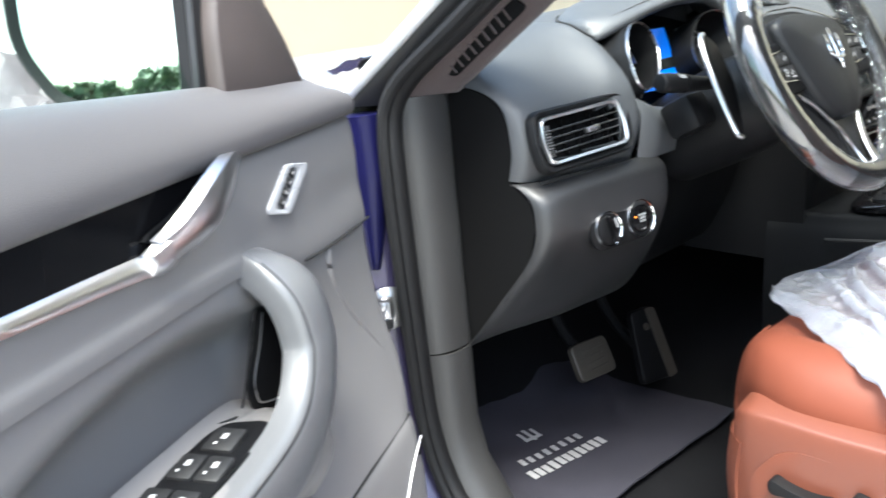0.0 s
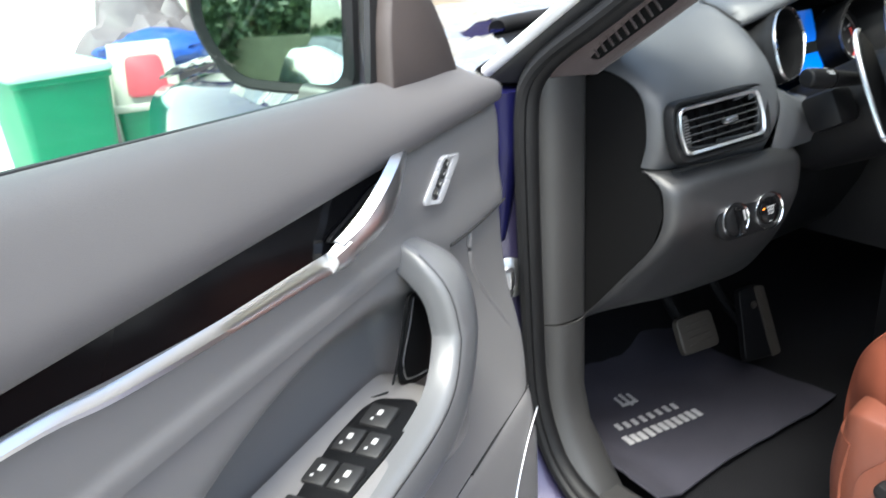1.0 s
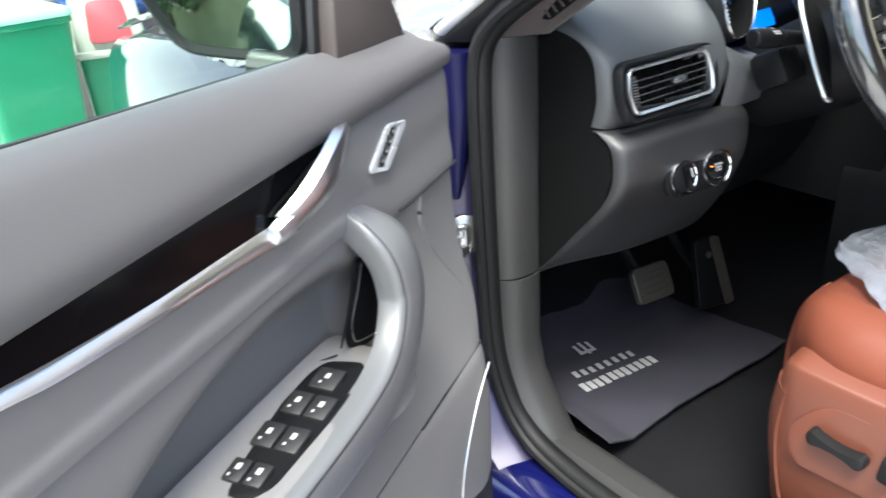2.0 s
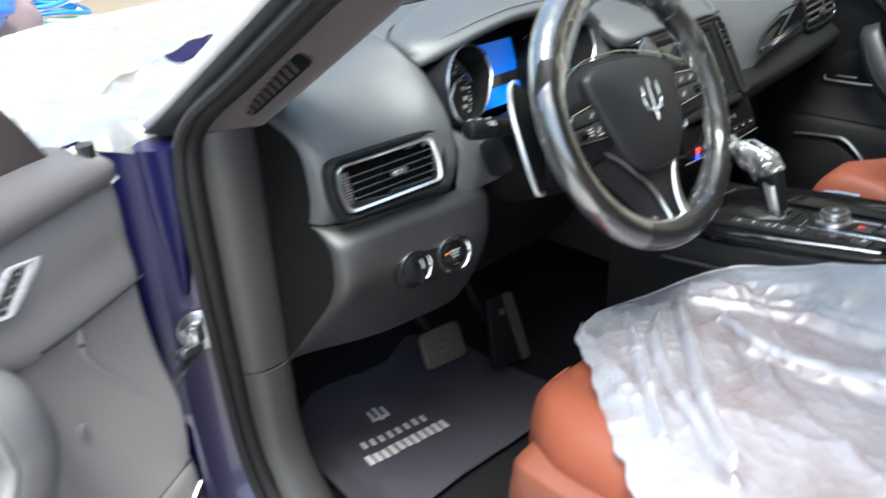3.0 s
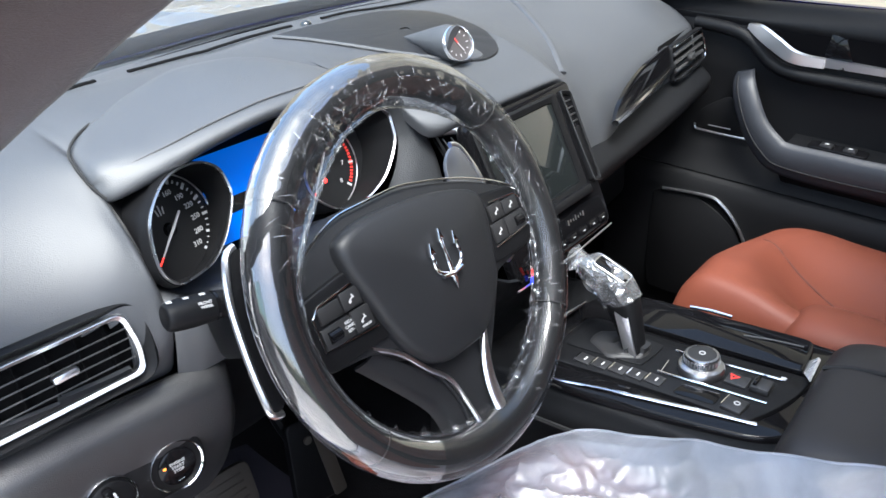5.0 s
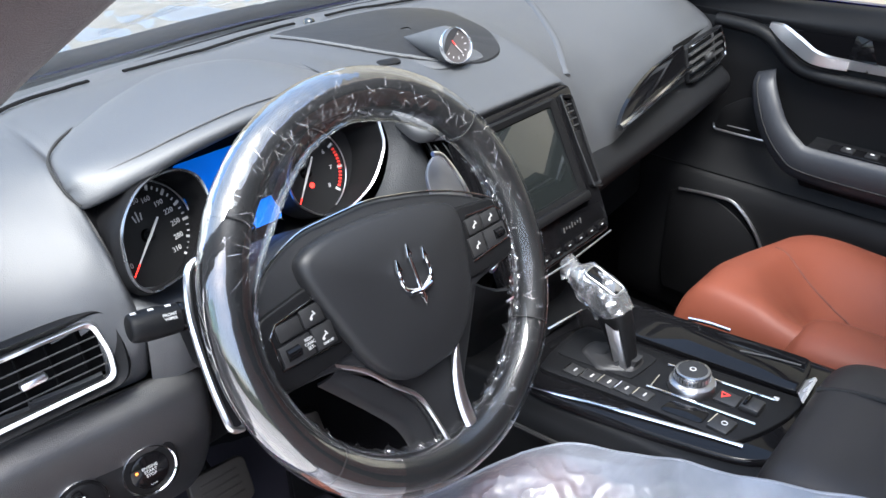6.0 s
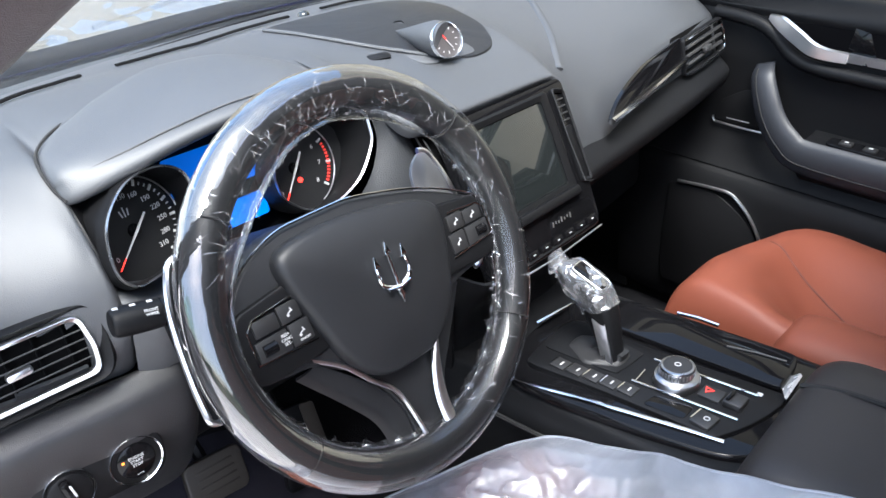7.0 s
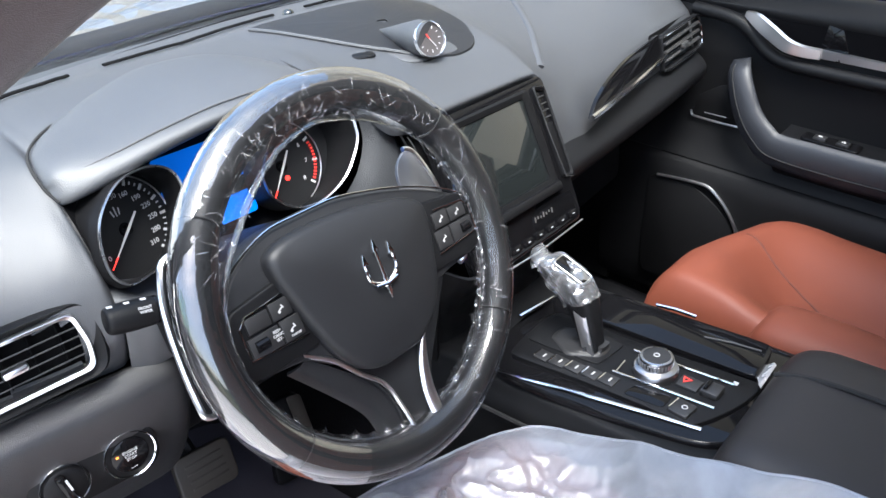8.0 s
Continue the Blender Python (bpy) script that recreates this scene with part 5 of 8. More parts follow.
def rim(radius, tube_r, seg=110, ring=18, ripple=0.0, spread=(0, 1)):
    rows = []
    n = int(seg * (spread[1] - spread[0])) + 1
    for i in range(n):
        a = (spread[0] + (spread[1] - spread[0]) * i / (n - 1)) * math.tau
        grip = 1 + 0.07 * math.exp(-((math.cos(a) ** 2 - 0.85) / 0.12) ** 2) * (math.sin(a) > -0.2)
        row = []
        for k in range(ring):
            w = k / ring * math.tau
            rr = tube_r * grip * (1 + (noise.noise(Vector((math.cos(a) * 14, math.sin(a) * 14, w * 1.6))) * ripple if ripple else 0))
            q = radius + rr * math.cos(w)
            row.append(SW @ Vector((q * math.cos(a), q * math.sin(a), rr * 1.05 * math.sin(w) + 0.002)))
        rows.append(row)
    return skin(rows, True)


rim_ob = part("rim", rim(R_RIM, r_rim), RIM_HIDE, wheel, "black leather rim")
for deg in (38, 142, 218, 322):
    a = radians(deg)
    c, t = Vector((R_RIM * math.cos(a), R_RIM * math.sin(a), 0.002)), Vector((-math.sin(a), math.cos(a), 0))
    rad = Vector((math.cos(a), math.sin(a), 0))
    part("rim_seam", tube([SW @ (c + rad * 0.0172 * math.cos(w) + Vector((0, 0, 0.018)) * math.sin(w)) for w in (k / 20 * math.tau for k in range(20))], 0.0009, 5, True), SEAM, rim_ob)
for s in (-1, 1):
    for k in range(26):
        a = radians((-38 if s > 0 else 218) + s * 2.6 * (k - 2))
        part("stitch", block(0.0045, 0.0011, 0.0011, SW @ pose((R_RIM - 0.0165) * math.cos(a), (R_RIM - 0.0165) * math.sin(a), 0.0005, 0, 0, math.degrees(a) + 68), 0), STITCH, rim_ob, smooth=False)


def swell(a, centre, width):
    """1 at the angle centre (degrees), falling smoothly to 0 at width on either side."""
    d = abs((math.degrees(a) - centre + 180) % 360 - 180) / width
    return (1 - d * d) ** 2 if d < 1 else 0.0


def wrap_section(a, w):
    """Radius of the loose wrap about the rim's core, at the angle a round the wheel and w round the section (180 degrees faces the hub)."""
    slack = max(swell(a, 128, 62), 0.75 * swell(a, 62, 48))
    tight = swell(a, -15, 70)
    inner = max(0.0, -math.cos(w)) ** 3
    outer = max(0.0, math.cos(w))
    rr = 0.0176 + 0.0032 * outer * (1 - tight) + inner * (0.017 * swell(a, 130, 50) + 0.009 * swell(a, 72, 45))
    p = Vector((math.cos(a) * 9, math.sin(a) * 9, w * 0.9))
    wide = 1 - abs(noise.noise(p))
    fine = 1 - abs(noise.noise(p * 2.7 + Vector((4, 1, 2))))
    streak = noise.noise(Vector((w * 3.2, math.degrees(a) * 0.018, 7)))
    return rr + (0.0010 * (wide ** 5 - 0.3) + 0.0009 * (fine ** 5 - 0.3)) * (0.03 + slack * (0.45 + 0.55 * max(0.0, -math.cos(w - 0.5)))) + 0.0004 * streak


wrap_rows = []
for i in range(361):
    a = i / 360 * math.tau
    row = []
    for k in range(44):
        w = k / 44 * math.tau
        rr = wrap_section(a, w)
        q = R_RIM + rr * math.cos(w)
        row.append(SW @ Vector((q * math.cos(a), q * math.sin(a), rr * 1.05 * math.sin(w) + 0.002)))
    wrap_rows.append(row)
wrap_rows[-1] = wrap_rows[0]
wrap = part("rim_wrap", skin(wrap_rows[52:241], True), WRAP, wheel, "clear crinkled plastic wrap, loose on the rim")
wrap.visible_shadow = False
wrap = part("rim_wrap", skin(wrap_rows[240:] + wrap_rows[1:53], True), TIGHT_WRAP, wheel, "clear plastic wrap drawn tight on the rim")
wrap.visible_shadow = False

# ragged film edge left hanging inside the lower rim
film_rows = []
for i in range(150):
    a = radians(175 + 215 * i / 149)
    dip = 0.003 + 0.006 * abs(noise.noise(Vector((i * 0.23, 3, 0)))) + 0.004 * (i % 9 == 0)
    film_rows.append([SW @ Vector(((R_RIM - 0.0165 - dip * u) * math.cos(a), (R_RIM - 0.0165 - dip * u) * math.sin(a), 0.004 - 0.010 * u + 0.006 * noise.noise(Vector((i * 0.5, u * 4, 1))))) for u in (0, 0.33, 0.66, 1)])
film = part("wrap_edge", skin(film_rows), FILM, wheel, "ragged inner edge of the clear wrap")
film.visible_shadow = False

# sharp creases of the film on the inner and front side of the rim
rng = random.Random(11)
crease = bmesh.new()
for k in range(380):
    deg = rng.gauss(112, 34) if rng.random() < 0.80 else rng.uniform(-75, 45)
    a = radians(deg)
    w = radians(rng.gauss(135, 30))  # round the rim's section: 90 faces the driver, 180 the hub
    rr = wrap_section(a, w) + 0.0003
    q = R_RIM + rr * math.cos(w)
    c = Vector((q * math.cos(a), q * math.sin(a), rr * 1.05 * math.sin(w) + 0.002))
    out_n = Vector((math.cos(w) * math.cos(a), math.cos(w) * math.sin(a), math.sin(w)))
    inward = Vector((math.sin(w) * math.cos(a), math.sin(w) * math.sin(a), -math.cos(w)))
    around = Vector((-math.sin(a), math.cos(a), 0))
    turn = rng.gauss(0.3, 0.7)
    way = (inward * math.cos(turn) + around * math.sin(turn)).normalized()
    side = out_n.cross(way)
    ln, wd, tilt = rng.uniform(0.0018, 0.0085) * (2.0 if k % 6 == 0 else 1.0), rng.uniform(0.00014, 0.00050), rng.uniform(-0.8, 0.8)
    bend = side * rng.uniform(-0.10, 0.10) * ln
    va = [crease.verts.new(SW @ (c + p)) for p in (-way * ln - side * wd * 0.3, bend - side * wd, way * ln, bend + side * wd + out_n * wd * tilt * 1.5)]
    crease.faces.new(va)
cr = part("wrap_crease", crease, CREASE, wheel, "bright sharp creases in the clear wrap", smooth=False)
cr.visible_shadow = False
cr["kind"] = "stuff"

# hub, airbag cover and emblem
def sw_plate(name, outline, depth, z, mat, label="", bevel=0.003, dome=0.0, smooth_n=0, parent=None):
    pts = [(q.x, q.y) for q in curve([(*p, 0) for p in outline], smooth_n, True)] if smooth_n else outline
    return part(name, plate(pts, depth, SW @ pose(0, 0, z), bevel, 3, dome), mat, parent or wheel, label)


sw_plate("hub_back", [(-0.147, 0.020), (-0.118, 0.056), (-0.065, 0.072), (-0.015, 0.072), (0.030, 0.065), (0.075, 0.053), (0.115, 0.037), (0.146, 0.018), (0.156, -0.012), (0.146, -0.034), (0.085, -0.044), (0.045, -0.070), (0.0, -0.086), (-0.045, -0.070), (-0.085, -0.044), (-0.138, -0.034), (-0.150, -0.012)], 0.026, -0.030, BLACK_LEATHER, "black wheel spokes", 0.008, 0, 90)
cover = sw_plate("airbag_cover", [(-0.093, 0.044), (-0.082, 0.059), (-0.046, 0.063), (0.0, 0.060), (0.042, 0.053), (0.076, 0.042), (0.086, 0.026), (0.082, 0.0), (0.068, -0.044), (0.044, -0.071), (0.016, -0.083), (-0.016, -0.083), (-0.044, -0.073), (-0.066, -0.044), (-0.083, 0.004)], 0.018, -0.008, BLACK_LEATHER, "grained black airbag cover", 0.010, 0.010, 90)
part("hub_line", tube([SW @ Vector((q.x, q.y, -0.0015)) for q in curve([(-0.136, -0.030, 0), (-0.145, -0.010, 0), (-0.146, 0.012, 0), (-0.138, 0.034, 0), (-0.116, 0.0575, 0), (-0.066, 0.0735, 0), (-0.015, 0.0735, 0), (0.030, 0.0665, 0), (0.075, 0.0545, 0), (0.115, 0.0385, 0), (0.146, 0.0195, 0), (0.157, -0.004, 0), (0.157, -0.030, 0)], 80)], 0.0011, 6), CHROME, wheel, "thin chrome line round the hub")
# emblem: plain three-armed shape
EMB = SW @ pose(0, -0.001, 0.0205, 0, 0, 0)
for dx, top, bow in ((-0.0155, 0.020, -0.004), (0.0, 0.028, 0.0), (0.0155, 0.020, 0.004)):
    shaft = curve([(dx * 0.18, -0.010, 0.0012), (dx * 0.75 + bow, -0.003, 0.0018), (dx + bow * 0.3, 0.008, 0.002), (dx, top - 0.006, 0.002)], 14)
    part("emblem_arm", merged(tube([EMB @ q for q in shaft], [0.0021 - 0.0007 * k / 13 for k in range(14)], 8), plate([(dx - 0.0034, top - 0.0085), (dx, top - 0.0062), (dx + 0.0034, top - 0.0085), (dx + 0.0004, top + 0.003), (dx - 0.0004, top + 0.003)], 0.0028, EMB @ pose(0, 0, 0.0008), 0.001)), CHROME, cover, "polished metal emblem arm")
part("emblem_bar", tube([EMB @ Vector(q) for q in ((-0.0125, -0.0085, 0.002), (0, -0.0105, 0.003), (0.0125, -0.0085, 0.002))], 0.0028, 8, flat=0.7), CHROME, cover, "polished metal emblem bar")
part("emblem_stem", tube([EMB @ Vector(q) for q in ((0, -0.010, 0.002), (0, -0.015, 0.0022), (0, -0.019, 0.0022), (0, -0.025, 0.0012))], [0.0022, 0.0030, 0.0018, 0.0003], 8), CHROME, cover, "polished metal emblem stem")
# button pods
for s in (-1, 1):
    body = rounded([(s * 0.064, 0.036), (s * 0.140, 0.026), (s * 0.150, -0.028), (s * 0.132, -0.036), (s * 0.066, -0.034)][:: (1 if s < 0 else 1)], 0.008)
    pod = part("button_pod", plate(body, 0.014, SW @ pose(0, 0, -0.014), 0.004, 3), DARK_PLASTIC, wheel, "black switch pod with white symbols")
    part("pod_frame", tube([SW @ Vector((s * x + 0.004, y, 0.0012)) for x, y in ((0.092, 0.0215), (0.131, 0.0175), (0.139, 0.011), (0.140, -0.0165), (0.083, -0.0205))], 0.0010, 6), CHROME, pod, "chrome pod line")
    for bx, by, bw, bh in ((0.099, 0.0105, 0.020, 0.0155), (0.122, 0.0095, 0.023, 0.0135), (0.095, -0.0085, 0.020, 0.0185), (0.122, -0.0085, 0.030, 0.0175)):
        bx = bx * s + 0.004
        bt = part("wheel_button", block(bw, bh, 0.003, SW @ pose(bx, by, 0.0006), 0.0010), RUBBER, pod)
        if bw < 0.022 or (s > 0 and bw < 0.025):
            part("button_symbol", block(0.0042, 0.0010, 0.0005, SW @ pose(bx, by, 0.0022, 0, 0, 25), 0), ICON, bt, smooth=False)
            part("button_symbol", block(0.0010, 0.0036, 0.0005, SW @ pose(bx + 0.002, by + 0.0015, 0.0022, 0, 0, 25), 0), ICON, bt, smooth=False)
            part("button_symbol", block(0.0022, 0.0022, 0.0005, SW @ pose(bx - 0.002, by - 0.002, 0.0022, 0, 0, 25), 0), ICON, bt, smooth=False)
    part("thumb_wheel", turned([(0, -0.006), (0.0052, -0.006), (0.0052, 0.006), (0, 0.006)], 16, SW @ pose(s * 0.126 + 0.004, -0.0085, 0.0005, 0, 90, 0)), GLOSS_BLACK, pod, "ridged thumb wheel")
    if s < 0:
        part("pod_lettering", words("RES+\nCANC\nSET-", 0.0036, SW @ pose(-0.106, -0.0080, 0.0024)), ICON, pod)
        part("pod_lettering", words("ON/OFF", 0.0028, SW @ pose(-0.090, -0.0145, 0.0024)), ICON, pod)
# lower spoke with bright bars
spoke_out = [(-0.052, -0.060), (0.052, -0.060), (0.030, -0.100), (0.020, -0.130), (0.019, -0.158), (-0.019, -0.158), (-0.020, -0.130), (-0.030, -0.100)]
sw_plate("lower_spoke", spoke_out, 0.016, -0.022, BLACK_LEATHER, "black lower spoke", 0.004, 0, 48)
part("spoke_bar", loft([[SW @ Vector((cx + wd * math.cos(w), cy, zz + 0.0035 * math.sin(w))) for w in (k / 8 * math.tau for k in range(8))] for cx, cy, wd, zz in ((0.038, -0.070, 0.0015, -0.001), (0.026, -0.092, 0.005, 0.0), (0.017, -0.12, 0.0065, 0.001), (0.014, -0.145, 0.007, 0.004), (0.013, -0.160, 0.0065, 0.010))], 12, 24, True, True), SATIN, wheel, "bright metal spoke bar")
part("spoke_line", tube([SW @ Vector(q) for q in curve([(-0.090, -0.036, -0.006), (-0.065, -0.054, -0.004), (-0.045, -0.078, -0.003), (-0.025, -0.100, -0.003), (-0.017, -0.13, -0.001), (-0.015, -0.155, 0.004)], 24)], 0.0022, 6), SATIN, wheel, "bright metal spoke edge")
for s in (-1, 1):
    web = [[(s * 0.016, -0.152, -0.010), (s * 0.024, -0.112, -0.010), (s * 0.046, -0.080, -0.009), (s * 0.085, -0.042, -0.010)], [(s * 0.030, -0.150, -0.012), (s * 0.036, -0.120, -0.013), (s * 0.058, -0.090, -0.013), (s * 0.092, -0.046, -0.013)], [(s * 0.040, -0.146, -0.022), (s * 0.045, -0.122, -0.024), (s * 0.066, -0.092, -0.024), (s * 0.10, -0.050, -0.024)]]
    part("spoke_web", thick(loft([[SW @ Vector(q) for q in row] for row in web], 20, 10), 0.003), BLACK_LEATHER, wheel, "leather web beside the lower spoke")

# ---- centre console ----
console = thing("centre_console", (0, -0.1, 0.4), "black centre console with gloss surround, buttons and rotary knob", "console")
CON = facing((0, 0, 0.811), (1, 0, 0), (0, 0.08, 1))


def con_plate(name, outline, depth, z, mat, label="", bevel=0.002, n=0, parent=None, rnd=0.0):
    pts = [(q.x, q.y) for q in curve([(*p, 0) for p in outline], n, True)] if n else (rounded(outline, rnd) if rnd else outline)
    return part(name, plate(pts, depth, CON @ pose(0, 0, z), bevel, 3), mat, parent or console, label)


part("console_body", loft([[(-0.15, y, 0.39), (-0.152, y, 0.60), (-0.148, y, top - 0.06), (-0.138, y, top - 0.02), (-0.12, y, top - 0.004), (0, y, top - 0.004), (0.11, y, top - 0.004), (0.128, y, top - 0.02), (0.136, y, top - 0.06), (0.14, y, 0.60), (0.14, y, 0.39)] for y, top in ((0.16, 0.79), (0.05, 0.795), (-0.05, 0.805), (-0.15, 0.815), (-0.25, 0.825), (-0.4, 0.83), (-0.9, 0.83))], 50, 40), DOOR_BLACK, console, "black padded console sides")
part("side_crease", tube(curve([(-0.152, 0.06, 0.752), (-0.153, -0.08, 0.768), (-0.152, -0.16, 0.785), (-0.15, -0.24, 0.80)], 20), 0.003, 6), SEAM, console)
surround = con_plate("gloss_surround", [(-0.124, 0.030), (-0.075, 0.045), (0.0, 0.05), (0.06, 0.04), (0.092, 0.005), (0.102, -0.05), (0.105, -0.12), (0.110, -0.2), (0.106, -0.262), (0.06, -0.285), (-0.02, -0.285), (-0.075, -0.275), (-0.102, -0.25), (-0.116, -0.2), (-0.128, -0.12), (-0.136, -0.03)], 0.010, -0.012, GLOSS_BLACK, "gloss black console surround", 0.005, 90)
part("long_strip", tube([CON @ Vector(q) for q in curve([(-0.134, 0.012, -0.003), (-0.131, -0.03, 0.0), (-0.120, -0.08, 0.001), (-0.108, -0.135, 0.001), (-0.096, -0.19, 0.001), (-0.086, -0.238, 0.0)], 30)], 0.0025, 8, flat=0.6), CHROME, surround, "long chrome strip")
inner = con_plate("switch_panel", [(-0.103, 0.000), (-0.085, 0.014), (-0.03, 0.019), (0.006, 0.014), (0.012, -0.01), (0.011, -0.06), (0.016, -0.16), (0.023, -0.25), (0.012, -0.262), (-0.03, -0.255), (-0.075, -0.237), (-0.090, -0.22), (-0.092, -0.16), (-0.096, -0.08)], 0.006, -0.003, DARK_PLASTIC, "matt black switch panel", 0.002, 70)
tray = con_plate("sliding_lid", [(0.022, -0.035), (0.085, -0.02), (0.092, -0.06), (0.096, -0.15), (0.099, -0.225), (0.088, -0.245), (0.032, -0.25), (0.026, -0.18)], 0.006, 0.0, GLOSS_BLACK, "gloss black sliding lid", 0.002, 50)
part("lid_strip", tube([CON @ Vector(q) for q in ((0.103, -0.083, 0.002), (0.107, -0.11, 0.003), (0.108, -0.138, 0.002))], 0.0026, 8), CHROME, surround, "short chrome mark")
part("lid_lip", tube([CON @ Vector(q) for q in ((0.066, -0.168, 0.0068), (0.074, -0.202, 0.0072), (0.079, -0.236, 0.0068))], 0.0012, 8), TRIM_PLASTIC, tray, "thin grey finger lip")
# shifter well and boot
well = con_plate("shifter_well", [(-0.066, -0.002), (-0.055, 0.010), (-0.005, 0.010), (0.002, -0.004), (-0.004, -0.088), (-0.012, -0.096), (-0.052, -0.092), (-0.06, -0.085)], 0.003, 0.002, DOOR_BLACK, "black shifter gaiter well", 0.001, 40)
part("shifter_boot", loft([[CON @ Vector((-0.033 + r * math.cos(w) + 0.003 * math.cos(5 * w), -0.050 + d + r * 1.3 * math.sin(w), z)) for w in (k / 16 * math.tau for k in range(16))] for r, z, d in ((0.030, 0.004, 0), (0.027, 0.007, -0.002), (0.021, 0.008, -0.009), (0.017, 0.010, -0.015), (0.0145, 0.016, -0.019))], 32, 14, True, True), RUBBER, well, "soft black gaiter")
# row of buttons
for k in range(5):
    y = -0.028 - 0.0222 * k
    b = part("row_button", block(0.019, 0.0205, 0.003, CON @ pose(-0.0835 + 0.0017 * k, y, 0.0038, 0, 0, -3), 0.0008), RUBBER, inner, "black drive-mode button")
    part("button_edge", block(0.0150, 0.0016, 0.0012, CON @ pose(-0.0835 + 0.0017 * k, y + 0.0092, 0.0055, 0, 0, -3), 0), CHROME, b, smooth=False)
    part("button_mark", block(0.0070, 0.0020, 0.0005, CON @ pose(-0.0835 + 0.0017 * k, y - 0.002, 0.0055, 0, 0, -3), 0), ICON, b, smooth=False)
# rotary knob and its panel
part("knob_line", tube([CON @ Vector(q) for q in ((-0.060, -0.112, 0.005), (-0.051, -0.236, 0.005))], 0.0014, 6), CHROME, inner, "chrome line")
part("knob_line", tube([CON @ Vector(q) for q in ((-0.008, -0.112, 0.005), (0.001, -0.236, 0.005))], 0.0014, 6), CHROME, inner, "chrome line")
part("knob_line", tube([CON @ Vector(q) for q in ((-0.058, -0.116, 0.005), (-0.034, -0.114, 0.005))], 0.0012, 6), CHROME, inner)
knob = part("rotary_knob", turned([(0, 0), (0.0265, 0), (0.0270, 0.002), (0.0268, 0.0075), (0.0255, 0.0092), (0.0205, 0.0098), (0.0188, 0.011), (0.0188, 0.013), (0.0200, 0.0135), (0.0202, 0.0215), (0.0192, 0.0235), (0.0165, 0.024)], 48, CON @ pose(-0.029, -0.152, 0.003)), KNOB_METAL, inner, "brushed metal two-tier rotary knob")
part("knob_cap", turned([(0, 0), (0.0165, 0), (0.0165, 0.0008), (0, 0.0015)], 32, CON @ pose(-0.029, -0.152, 0.0262)), RUBBER, knob, "black knob cap")
part("knob_symbol", frame_of(circle(0.0038, 20), circle(0.0026, 20), 0.0005, CON @ pose(-0.029, -0.152, 0.0275)), ICON, knob)
for k in range(30):
    a = k / 30 * math.tau
    part("knurl", block(0.0010, 0.0018, 0.006, CON @ pose(-0.029 + 0.0202 * math.cos(a), -0.152 + 0.0202 * math.sin(a), 0.0205, 0, 0, math.degrees(a)), 0), SATIN, knob, smooth=False)
hz = part("hazard_button", block(0.022, 0.026, 0.004, CON @ pose(-0.027, -0.195, 0.004), 0.0015), RUBBER, inner, "black hazard button with red triangle")
part("hazard_triangle", frame_of([(0, 0.006), (0.006, -0.0045), (-0.006, -0.0045)], [(0, 0.003), (0.0032, -0.0028), (-0.0032, -0.0028)], 0.0005, CON @ pose(-0.024, -0.189, 0.0062, 0, 0, -40)), RED, hz, smooth=False)
sl = part("park_switch", block(0.024, 0.022, 0.010, CON @ pose(-0.026, -0.222, 0.006), 0.003), RUBBER, inner, "black parking brake switch")
part("switch_lip", block(0.018, 0.004, 0.006, CON @ pose(-0.026, -0.216, 0.012, 25, 0, 0), 0.0015), GLOSS_BLACK, sl)
sq = part("square_button", block(0.026, 0.024, 0.006, CON @ pose(-0.073, -0.209, 0.004, 0, 0, -6), 0.003), RUBBER, inner, "square black button")
part("button_edge", block(0.020, 0.0015, 0.001, CON @ pose(-0.071, -0.1975, 0.0072, 0, 0, -6), 0), CHROME, sq, smooth=False)
part("button_mark", frame_of(circle(0.0036, 16), circle(0.0024, 16), 0.0004, CON @ pose(-0.072, -0.211, 0.0072)), ICON, sq)
con_plate("coin_tray", [(-0.088, -0.142), (-0.066, -0.146), (-0.060, -0.19), (-0.084, -0.19)], 0.002, 0.002, GLOSS_BLACK, "small dark tray", 0.0005, 0, inner, 0.006)
part("hazard_mark", block(0.006, 0.006, 0.0004, CON @ pose(0.006, -0.236, 0.0035), 0), ICON, inner, smooth=False)
# armrest, with a bright wedge at its front
arm = part("armrest", loft([[(-0.132 + i, y, z - 0.06), (-0.134 + i, y, z - 0.03), (-0.12 + i, y, z - 0.006), (-0.06 + i * 0.5, y, z), (0.04, y, z + 0.004), (0.10 - i, y, z - 0.004), (0.122 - i, y, z - 0.03), (0.12 - i, y, z - 0.06)] for y, z, i in ((-0.262, 0.815, 0.012), (-0.268, 0.842, 0.006), (-0.29, 0.858, 0.0), (-0.33, 0.866, 0.0), (-0.45, 0.872, 0.0), (-0.62, 0.872, 0.0), (-0.75, 0.86, 0.0))], 40, 40), ARM_HIDE, console, "brownish black leather armrest lid")
part("armrest_split", tube(curve([(0.030, -0.268, 0.85), (0.028, -0.32, 0.8695), (0.028, -0.45, 0.8775), (0.028, -0.7, 0.877)], 20), 0.003, 6), SEAM, arm)
part("armrest_wedge", plate([(-0.030, -0.010), (0.028, -0.004), (0.030, 0.016), (0.0, 0.008)], 0.004, facing((0.038, -0.256, 0.833), (1, 0, 0), (0, 0.75, 0.66)), 0.001), SWITCH_METAL, console, "bright chrome wedge")
part("temperature_mark", block(0.006, 0.004, 0.009, pose(-0.0985, 0.044, 0.920), 0.0015), GLOW_RED, console, "small red temperature lamp")
part("temperature_mark", block(0.006, 0.004, 0.009, pose(-0.0985, 0.044, 0.910), 0.0015), GLOW_BLUE, console, "small blue temperature lamp")
